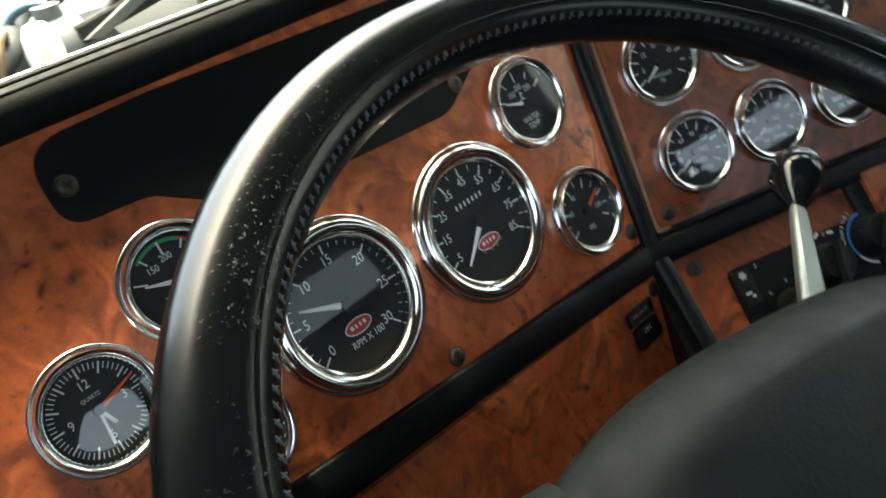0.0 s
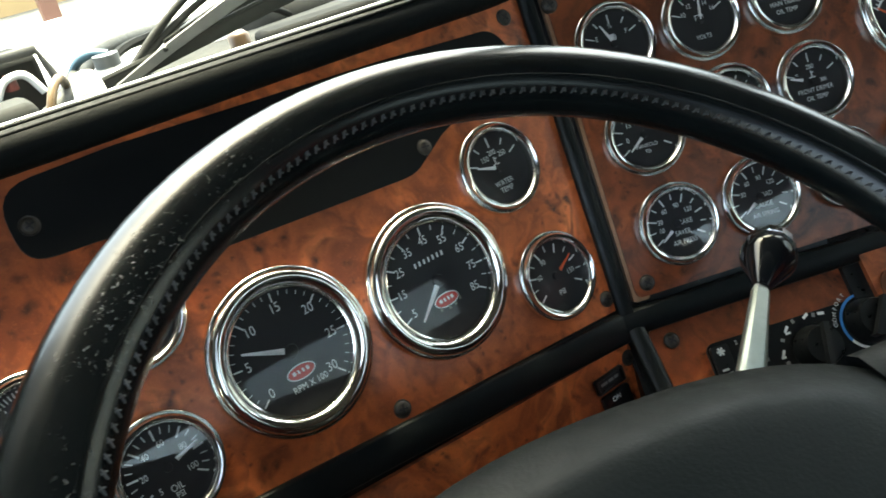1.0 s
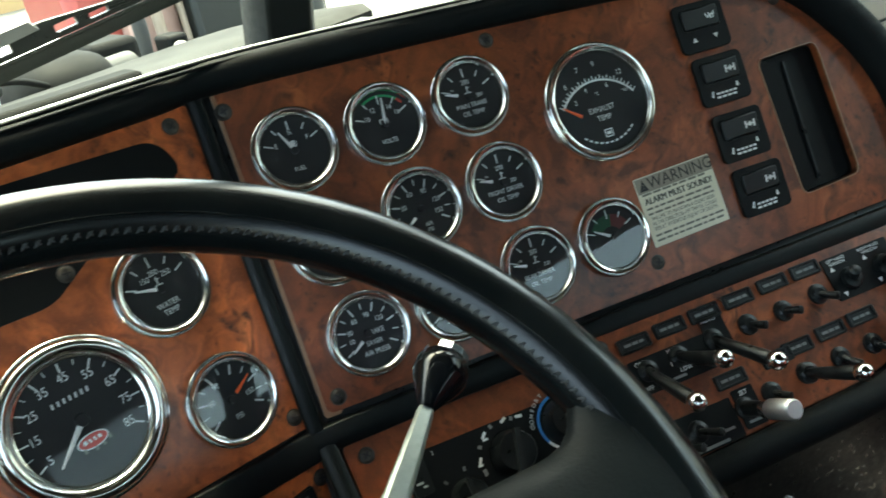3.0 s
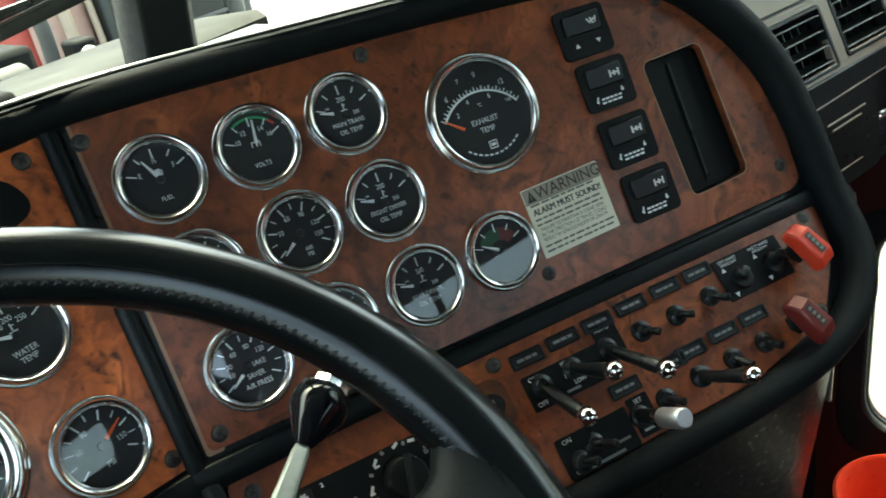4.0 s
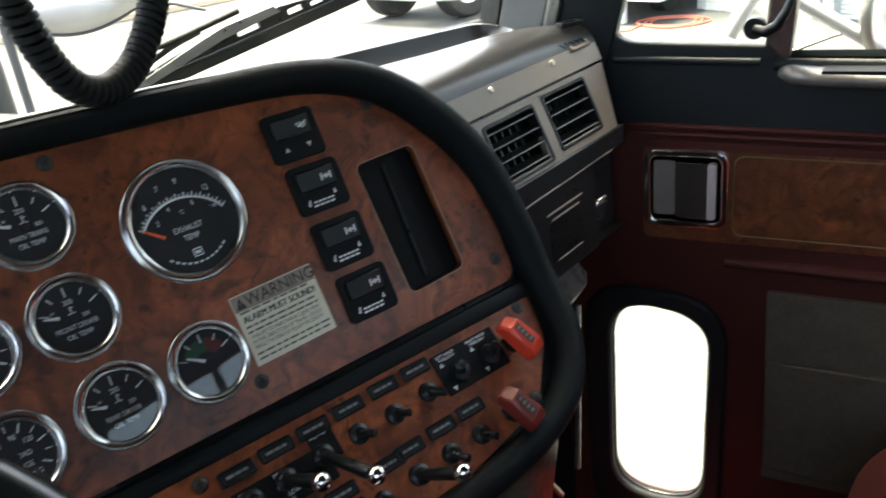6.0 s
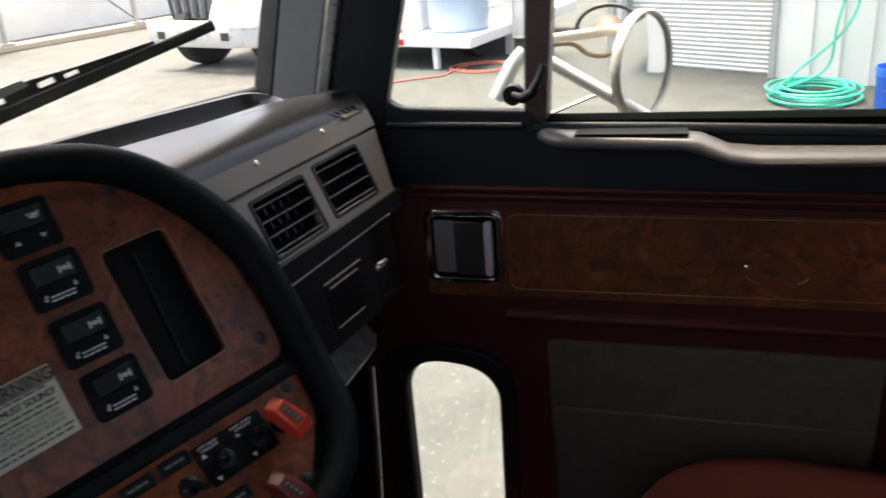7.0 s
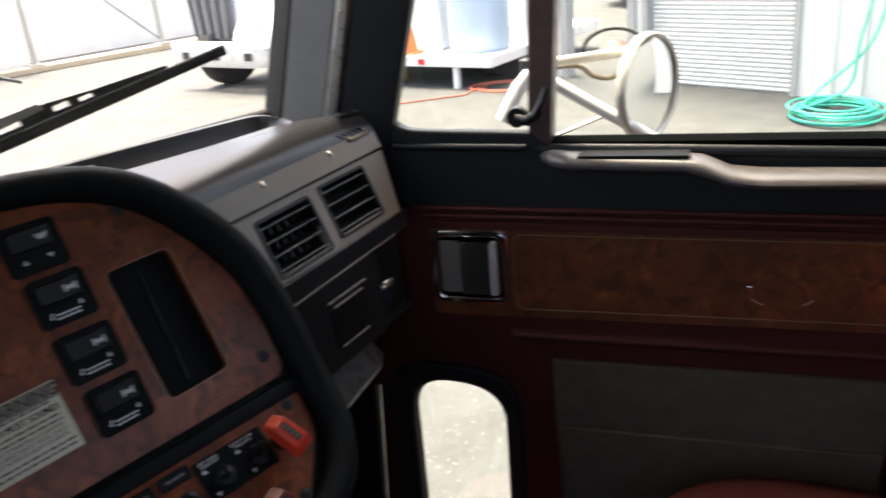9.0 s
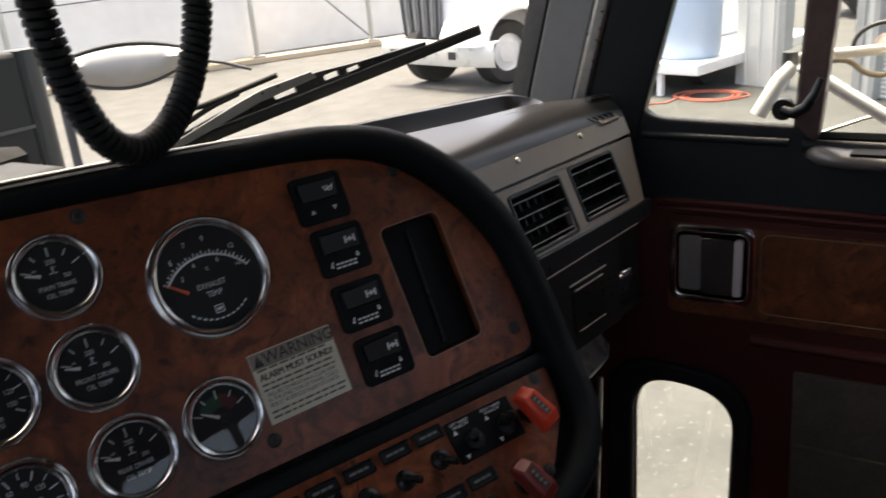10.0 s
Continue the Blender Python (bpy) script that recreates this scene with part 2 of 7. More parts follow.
def loops_plate(bm, outer, holes, h0, h1):
    """A flat plate with holes between heights h0 and h1."""
    for h in (h0, h1):
        edges = []
        for lp in [outer] + list(holes):
            vs = [bm.verts.new((x, y, h)) for x, y in lp]
            edges += [bm.edges.new((vs[i], vs[(i + 1) % len(vs)])) for i in range(len(vs))]
        bmesh.ops.triangle_fill(bm, use_beauty=True, use_dissolve=False, edges=edges)
    bm.verts.ensure_lookup_table()
    k = 0
    total = sum(len(lp) for lp in [outer] + list(holes))
    for lp in [outer] + list(holes):
        n = len(lp)
        for i in range(n):
            a, b = k + i, k + (i + 1) % n
            bm.faces.new((bm.verts[a], bm.verts[b], bm.verts[b + total], bm.verts[a + total]))
        k += n
    return bm


def plate(outer, holes=(), h0=-0.003, h1=0.0):
    return loops_plate(bmesh.new(), outer, holes, h0, h1)


def rrect(w, h, r, cx=0.0, cy=0.0, seg=5):
    pts = []
    for sx, sy, a0 in ((1, 1, 0), (-1, 1, 90), (-1, -1, 180), (1, -1, 270)):
        for i in range(seg + 1):
            a = radians(a0 + 90 * i / seg)
            pts.append((cx + sx * (w / 2 - r) + r * math.cos(a), cy + sy * (h / 2 - r) + r * math.sin(a)))
    return pts


def rounded(pts, radii, seg=6):
    """A polygon with its corners rounded."""
    out, n = [], len(pts)
    for i, p in enumerate(pts):
        r = radii[i] if isinstance(radii, (list, tuple)) else radii
        p, a, b = Vector(p), Vector(pts[i - 1]), Vector(pts[(i + 1) % n])
        if r <= 0:
            out.append(tuple(p))
            continue
        da, db = (a - p).normalized(), (b - p).normalized()
        half = da.angle(db) / 2
        cut = min(r / math.tan(half), 0.49 * (a - p).length, 0.49 * (b - p).length)
        s, e = p + da * cut, p + db * cut
        for k in range(seg + 1):
            t = k / seg
            out.append(tuple(s * (1 - t) ** 2 + p * 2 * t * (1 - t) + e * t * t))
    return out


def lathe(profile, seg=40):
    bm = bmesh.new()
    rings = []
    for r, h in profile:
        if r < 1e-6:
            rings.append([bm.verts.new((0, 0, h))])
        else:
            rings.append([bm.verts.new((r * math.cos(2 * math.pi * i / seg), r * math.sin(2 * math.pi * i / seg), h)) for i in range(seg)])
    for a, b in zip(rings, rings[1:]):
        for i in range(seg):
            j = (i + 1) % seg
            if len(a) == 1 and len(b) > 1:
                bm.faces.new((a[0], b[j], b[i]))
            elif len(b) == 1 and len(a) > 1:
                bm.faces.new((a[i], a[j], b[0]))
            elif len(a) > 1:
                bm.faces.new((a[i], a[j], b[j], b[i]))
    return bm


def box(x0, x1, y0, y1, z0, z1, bm=None):
    bm = bm or bmesh.new()
    vs = [bm.verts.new((x, y, z)) for z in (z0, z1) for x, y in ((x0, y0), (x1, y0), (x1, y1), (x0, y1))]
    for f in ((0, 3, 2, 1), (4, 5, 6, 7), (0, 1, 5, 4), (1, 2, 6, 5), (2, 3, 7, 6), (3, 0, 4, 7)):
        bm.faces.new([vs[i] for i in f])
    return bm


def sweep(points, radii, seg=10, bm=None, closed=False, flat=1.0):
    """A tube along points; radii one number or one a point."""
    bm = bm or bmesh.new()
    pts = [Vector(p) for p in points]
    n = len(pts)
    rings, up = [], None
    for i, p in enumerate(pts):
        a = pts[(i - 1) % n] if closed or i else p
        b = pts[(i + 1) % n] if closed or i < n - 1 else p
        d = (b - a).normalized()
        if up is None:
            up = Vector((0, 0, 1)) if abs(d.z) < 0.9 else Vector((1, 0, 0))
        side = d.cross(up).normalized()
        up = side.cross(d).normalized()
        r = radii[i] if isinstance(radii, (list, tuple)) else radii
        rings.append([bm.verts.new(p + side * (r * math.cos(2 * math.pi * k / seg)) + up * (r * flat * math.sin(2 * math.pi * k / seg))) for k in range(seg)])
    last = n if closed else n - 1
    for i in range(last):
        a, b = rings[i], rings[(i + 1) % n]
        for k in range(seg):
            bm.faces.new((a[k], a[(k + 1) % seg], b[(k + 1) % seg], b[k]))
    if not closed:
        bm.faces.new(rings[0][::-1])
        bm.faces.new(rings[-1])
    return bm


def smooth_path(pts, per=8, closed=False):
    """Catmull-Rom through points."""
    P = [Vector(p) for p in pts]
    n, out = len(P), []
    for i in range(n if closed else n - 1):
        g = (lambda k: P[k % n]) if closed else (lambda k: P[min(max(k, 0), n - 1)])
        a, b, c, d = g(i - 1), g(i), g(i + 1), g(i + 2)
        for k in range(per):
            t = k / per
            out.append(0.5 * (2 * b + (c - a) * t + (2 * a - 5 * b + 4 * c - d) * t * t + (3 * b - a - 3 * c + d) * t ** 3))
    if not closed:
        out.append(P[-1])
    return out


WORDS = {}


def word(text, size, bold=False):
    """The mesh of a line of text, centred, in the built-in font; made once for each text."""
    key = (text, round(size, 5))
    if key not in WORDS:
        cu = bpy.data.curves.new("word", "FONT")
        cu.body, cu.size, cu.align_x, cu.align_y = text, size, "CENTER", "CENTER"
        cu.resolution_u = 3
        ob = bpy.data.objects.new("word", cu)
        scene.collection.objects.link(ob)
        bpy.context.view_layer.update()
        me = bpy.data.meshes.new_from_object(ob.evaluated_get(bpy.context.evaluated_depsgraph_get()))
        bpy.data.objects.remove(ob)
        bpy.data.curves.remove(cu)
        WORDS[key] = me
    return WORDS[key]


def letters(text, size, x, y, h, mat, parent, turn=0.0, squeeze=1.0, name="lettering"):
    me = word(text, size).copy()
    me.materials.clear()
    me.materials.append(mat)
    ob = new(name, me)
    ob.parent = parent
    ob.matrix_basis = Matrix.Translation((x, y, h)) @ Matrix.Rotation(radians(turn), 4, "Z") @ Matrix.Diagonal((squeeze, 1, 1, 1))
    return ob


def bars(rows, h, bm=None):
    """Thin printed bars: rows of (x, y, width, height, turn)."""
    bm = bm or bmesh.new()
    for x, y, w, t, turn in rows:
        c, s = math.cos(radians(turn)), math.sin(radians(turn))
        vs = [bm.verts.new((x + c * a - s * b, y + s * a + c * b, h)) for a, b in ((-w / 2, -t / 2), (w / 2, -t / 2), (w / 2, t / 2), (-w / 2, t / 2))]
        bm.faces.new(vs)
    return bm


# ---- frames of the dashboard's faces ----
FL = plane_frame((-0.2249, 0.2730, 1.7808), (0, -0.913, 0.408))
FC = plane_frame((-0.0530, 0.3220, 1.9054), (-0.3607, -0.8277, 0.4298))
FD = plane_frame((0.0916, 0.1368, 1.6907), (-0.294, -0.6746, 0.6771))
FV = plane_frame((0.5510, 0.1028, 1.8429), (-0.1981, -0.8907, 0.4092))

# ---- the dashboard's panels ----
dash = tagged(new("dashboard"), "black padded truck dashboard with burl wood panels", "dashboard", kind="structure")


def dpart(name, bm, mat, fr, label="", bevel=0.0, smooth=40.0):
    ob = part(name, bm, mat, dash, label, smooth, bevel)
    ob.matrix_basis = fr
    return ob


# driver's panel: bottom edge falls a little to the right
L_OUT = rounded([(-0.285, 0.155), (-0.285, 0.02), (-0.262, -0.050), (0.128, -0.0815), (0.147, 0.060), (0.152, 0.148)],
                [0.004, 0.02, 0.01, 0.005, 0, 0.005])
dpart("driver_panel", plate(L_OUT, [], -0.006, 0.0), WOOD, FL, "orange-brown lacquered burl wood panel", 0.001)
# centre panel turned towards the driver, large round corner at its far end
C_OUT = rounded([(-0.004, 0.016), (0.002, -0.217), (0.531, -0.213), (0.535, -0.12), (0.455, 0.008), (0.38, 0.012)],
                [0.004, 0.006, 0.015, 0.10, 0.06, 0.02])
SLOT = rounded([(0.4185, -0.0698), (0.4785, -0.0678), (0.4830, -0.1835), (0.4235, -0.1860)], 0.008)
dpart("centre_panel", plate(C_OUT, [SLOT], -0.006, 0.002), WOOD_SHADED, FC, "lacquered burl wood panel toned down for shade, with an empty radio slot", 0.001)
dpart("panel_edge", plate(rounded([(-0.0065, 0.018), (-0.0005, -0.2195), (0.012, -0.2195), (0.010, 0.018)], 0.003), [], -0.0055, 0.0006), WOOD_EDGE, FC, "pale cut edge of the wood panel")
# the open radio slot
bm = bmesh.new()
ring = rounded([(0.4195, -0.0708), (0.4775, -0.0688), (0.4820, -0.1825), (0.4245, -0.1850)], 0.008)
n = len(ring)
top = [bm.verts.new((x, y, -0.004)) for x, y in ring]
low = [bm.verts.new((x, y, -0.0075)) for x, y in ring]
for i in range(n):
    bm.faces.new((top[i], top[(i + 1) % n], low[(i + 1) % n], low[i]))
bm.faces.new(low)
dpart("slot_box", bm, SLOT_BLACK, FC, "empty black slot")
dpart("slot_rib", box(0.4480, 0.4500, -0.178, -0.076, -0.0085, -0.0055), BLACK, FC)
dpart("slot_lip", plate(rounded([(0.4177, -0.0690), (0.4793, -0.0670), (0.4838, -0.1843), (0.4227, -0.1868)], 0.009), [SLOT], 0.0005, 0.0026), WOOD_EDGE, FC, "pale rim round the slot")
# switch panel below, more upright to the eye, and the heater panel beside it
D_OUT = rounded([(-0.036, 0.015), (-0.036, -0.099), (0.19, -0.095), (0.275, -0.078), (0.318, -0.03), (0.327, 0.015)], [0.002, 0.004, 0.03, 0.05, 0.03, 0.012])
dpart("switch_panel", plate(D_OUT, [], -0.006, 0.0), WOOD_SHADED, FD, "burl wood switch panel, toned down for shade", 0.001)
H_OUT = rounded([(-0.204, 0.004), (-0.196, -0.115), (-0.040, -0.115), (-0.040, 0.010)], [0.008, 0.004, 0.003, 0.004])
FH = FD @ Matrix.Translation((0, 0, -0.009))
dpart("heater_panel", plate(H_OUT, [], -0.006, 0.0), WOOD_SHADED, FH, "burl wood heater panel, toned down for shade", 0.001)
FE = plane_frame(FL @ Vector((0.0, -0.100, 0.0)), (0.0, -0.955, 0.295))
E_OUT = rounded([(-0.27, 0.024), (-0.27, -0.13), (0.140, -0.13), (0.1255, -0.006)], [0.01, 0.004, 0.004, 0.004])
dpart("lower_panel", plate(E_OUT, [], -0.006, 0.0), WOOD, FE, "orange-brown burl wood knee panel", 0.001)


def cap_strip(pts_fr, width, height, name, mat=VINYL, label=""):
    """A low rounded trim strip along points given in a frame."""
    bm = bmesh.new()
    fr, pts = pts_fr
    pts = [Vector((*p, 0)) for p in pts]
    prof = [(-1, -0.004), (-1, 0.5), (-0.93, 0.85), (-0.8, 1.0), (0.0, 1.06), (0.8, 1.0), (0.93, 0.85), (1, 0.5), (1, -0.004)]
    rings = []
    for i, p in enumerate(pts):
        a, b = pts[max(i - 1, 0)], pts[min(i + 1, len(pts) - 1)]
        d = (b - a).normalized()
        s = Vector((-d.y, d.x, 0))
        rings.append([bm.verts.new(p + s * (x * width / 2) + Vector((0, 0, h * height if h > 0 else -0.006))) for x, h in prof])
    for a, b in zip(rings, rings[1:]):
        for k in range(len(prof) - 1):
            bm.faces.new((a[k], a[k + 1], b[k + 1], b[k]))
    bm.faces.new(rings[0][::-1])
    bm.faces.new(rings[-1])
    return dpart(name, bm, mat, fr, label, 0.0, 50)


cap_strip((FL, [(-0.30, -0.054), (-0.14, -0.0695), (0.0, -0.0825), (0.131, -0.0957)]), 0.0215, 0.005, "lower_strip", label="black rounded trim strip")
cap_strip((FC, [(-0.014, -0.2325), (0.1, -0.2300), (0.25, -0.2292), (0.40, -0.2290), (0.556, -0.2270)]), 0.0185, 0.006, "middle_strip", label="black rounded trim strip")
cap_strip((FC, [(-0.018, 0.02), (-0.0145, -0.10), (-0.0095, -0.225)]), 0.0115, 0.006, "divider_strip", label="black upright trim strip")
cap_strip((FH, [(-0.213, 0.012), (-0.203, -0.12)]), 0.014, 0.008, "lower_divider", label="black upright trim strip")

# padded rim that runs along the top and round the far end
RIM = [FL @ Vector((-0.34, 0.1640, 0.002)), FL @ Vector((-0.2, 0.1625, 0.002)), FL @ Vector((0.0, 0.1605, 0.002)), FL @ Vector((0.12, 0.1585, 0.002)),
       FC @ Vector((0.0, 0.0232, 0.004)), FC @ Vector((0.15, 0.0222, 0.004)), FC @ Vector((0.30, 0.0185, 0.004)), FC @ Vector((0.40, 0.0118, 0.004)),
       FC @ Vector((0.462, -0.009, 0.004)), FC @ Vector((0.508, -0.052, 0.004)), FC @ Vector((0.538, -0.105, 0.004)), FC @ Vector((0.549, -0.165, 0.004)),
       FC @ Vector((0.552, -0.215, 0.006)), FD @ Vector((0.344, 0.0, 0.004)), FD @ Vector((0.336, -0.04, 0.004)), FD @ Vector((0.307, -0.077, 0.004)),
       FD @ Vector((0.255, -0.099, 0.004)), FD @ Vector((0.18, -0.108, 0.003)), FD @ Vector((0.08, -0.110, 0.003)), FD @ Vector((-0.04, -0.112, 0.003)), FD @ Vector((-0.2, -0.122, -0.006))]
rad = [0.0116] * 6 + [0.0123, 0.0140, 0.0165, 0.018, 0.018, 0.017, 0.0155] + [0.0145, 0.0145, 0.0145, 0.014, 0.013, 0.0125, 0.012, 0.012]
path_r = smooth_path(RIM, 6)
rr = [rad[min(i // 6, len(rad) - 1)] * (1 - (i % 6) / 6) + rad[min(i // 6 + 1, len(rad) - 1)] * (i % 6) / 6 for i in range(len(path_r))]
UPV, OUTV = Vector((0.09, 0.395, 0.905)), Vector((-0.16, -0.88, 0.41))
top_run = smooth_path([RIM[0], RIM[2], RIM[4], RIM[5], RIM[6], RIM[7]], 8)
dpart("rim_lip", sweep([q + UPV * 0.0128 for q in top_run], 0.0018, 8), STEEL, Matrix(), "thin pale metal lip along the glass", 0.0, 60)
for a, b in ((0.0106, 0.0050), (0.0060, 0.0098)):
    dpart("pad_ridge", sweep([q + UPV * a + OUTV * b for q in top_run], 0.0014, 8), RIMPAD, Matrix(), "thin moulded ridge on the pad", 0.0, 60)
dpart("padded_rim", sweep(path_r, rr, 14), RIMPAD, Matrix(), "black padded vinyl rim", 0.0, 60)

# black body behind the panels
body_c = rounded([(-0.05, 0.028), (-0.03, -0.225), (0.556, -0.225), (0.556, -0.14), (0.500, -0.03), (0.44, 0.012), (0.38, 0.020)], [0, 0, 0.01, 0.06, 0.06, 0.05, 0.02])
dpart("centre_body", plate(body_c, [SLOT], -0.10, -0.0045), BLACK, FC, "black dashboard body")
dpart("driver_body", plate([(-0.36, 0.168), (-0.36, -0.11), (0.16, -0.11), (0.172, 0.163)], [], -0.08, -0.0045), BLACK, FL, "black dashboard body")
dpart("switch_body", plate(rounded([(-0.05, 0.03), (-0.05, -0.118), (0.19, -0.112), (0.30, -0.092), (0.345, -0.03), (0.345, 0.03)], [0, 0, 0.02, 0.04, 0.04, 0]), [], -0.10, -0.0045), BLACK, FD, "black dashboard body")
dpart("heater_body", plate([(-0.22, 0.03), (-0.22, -0.13), (-0.04, -0.13), (-0.04, 0.03)], [], -0.08, -0.0045), BLACK, FH, "black dashboard body")
dpart("knee_body", plate([(-0.36, 0.04), (-0.36, -0.16), (0.16, -0.16), (0.16, 0.02)], [], -0.07, -0.0045), BLACK, FE, "black dashboard body")
# knee board under the switches, and engine cover
bm = bmesh.new()
kv = [FD @ Vector(p) for p in ((-0.22, -0.115, -0.02), (0.25, -0.105, -0.01), (0.34, -0.05, -0.01), (0.36, -0.02, -0.09))]
top = [bm.verts.new(p) for p in kv]
low = [bm.verts.new((p.x, p.y + 0.10, 0.9)) for p in kv]
for i in range(3):
    bm.faces.new((top[i], top[i + 1], low[i + 1], low[i]))
dpart("knee_board", bm, BLACK, Matrix(), "black lower dashboard board")
# top of the dashboard up to the glass
bm = bmesh.new()
front = [FL @ Vector((-0.36, 0.168, -0.008)), FL @ Vector((0.10, 0.167, -0.008)), FC @ Vector((-0.01, 0.030, -0.004)), FC @ Vector((0.30, 0.027, -0.004)), FC @ Vector((0.44, 0.010, -0.006))]
back = [Vector((-0.58, 0.46, 1.885)), Vector((-0.12, 0.50, 1.885)), Vector((0.06, 0.52, 1.885)), Vector((0.40, 0.385, 1.872)), Vector((0.56, 0.31, 1.868))]
fv = [bm.verts.new(p) for p in front]
bv = [bm.verts.new(p) for p in back]
for i in range(4):
    bm.faces.new((fv[i], fv[i + 1], bv[i + 1], bv[i]))
dpart("dash_top", bm, VINYL, Matrix(), "black dashboard top")


# ---- screws ----
def screw(fr, u, v, h=0.0, r=0.0052, mat=None):
    t = thing("screw", on(fr, u, v, h, random.uniform(0, 90)), "black oxide cross-head screw in the wood panel", "screw", "dashboard screws")
    prof = [(0.0, 0.0016), (r * 0.55, 0.0016), (r * 0.8, 0.0013), (r * 0.95, 0.0005), (r * 1.12, 0.0006), (r * 1.18, -0.001)]
    part("head", lathe(prof, 20), mat or SCREW, t)
    bm = box(-r * 0.55, r * 0.55, -r * 0.1, r * 0.1, 0.0008, 0.0018)
    box(-r * 0.1, r * 0.1, -r * 0.55, r * 0.55, 0.0008, 0.0018, bm)
    part("cross_slot", bm, DIAL, t)
    return t


SCREW = worn("black_oxide_screw", (0.05, 0.045, 0.04), (0.10, 0.09, 0.08), 0.48, 300, 0.7)
for fr, u, v in ((FL, -0.057, -0.0590), (FL, 0.116, -0.070), (FL, 0.1346, 0.1380), (FC, -0.0012, -0.0006), (FC, 0.0120, -0.2079), (FC, 0.1965, 0.0017),
                 (FC, 0.2760, -0.1968), (FC, 0.517, -0.190), (FC, 0.452, -0.024), (FH, -0.189, -0.008), (FD, -0.0015, 0.0004), (FD, 0.276, -0.071), (FD, 0.309, 0.004), (FE, 0.1135, -0.0152)):
    screw(fr, u, v, 0.002 if fr is FC else 0.0)
screw(FD, 0.10, -0.155, -0.03, 0.004, STEEL)

# ---- black blank plate over the driver's gauges ----
bp = thing("blank_plate", FL, "long matt black blanking plate screwed on the wood", "plate")
BP = rounded([(-0.2045, 0.1465), (-0.2045, 0.1065), (-0.164, 0.1035), (-0.143, 0.0905), (-0.112, 0.0738), (0.018, 0.0655), (0.048, 0.0820), (0.128, 0.1090), (0.119, 0.1335), (0.030, 0.1395), (-0.14, 0.1475)],
             [0.028, 0.014, 0.02, 0.02, 0.03, 0.03, 0.02, 0.012, 0.018, 0.0, 0.0])
part("plate", plate(BP, [], 0.0, 0.0035), PLATE_BLACK, bp, "", 40, 0.0012)
for u, v in ((-0.1955, 0.1242), (0.0318, 0.0790)):
    screw(FL, u, v, 0.0035, 0.0047)


# ---- gauges ----
def arc_band(r0, r1, a0, a1, h, steps=16):
    bm = bmesh.new()
    prev = None
    for i in range(steps + 1):
        a = radians(a0 + (a1 - a0) * i / steps)
        cur = [bm.verts.new((r * math.sin(a), r * math.cos(a), h)) for r in (r0, r1)]
        if prev:
            bm.faces.new((prev[0], prev[1], cur[1], cur[0]))
        prev = cur
    return bm


def tick(a, r0, r1, w):
    rm = (r0 + r1) / 2
    return (rm * math.sin(radians(a)), rm * math.cos(radians(a)), w, r1 - r0, -a)


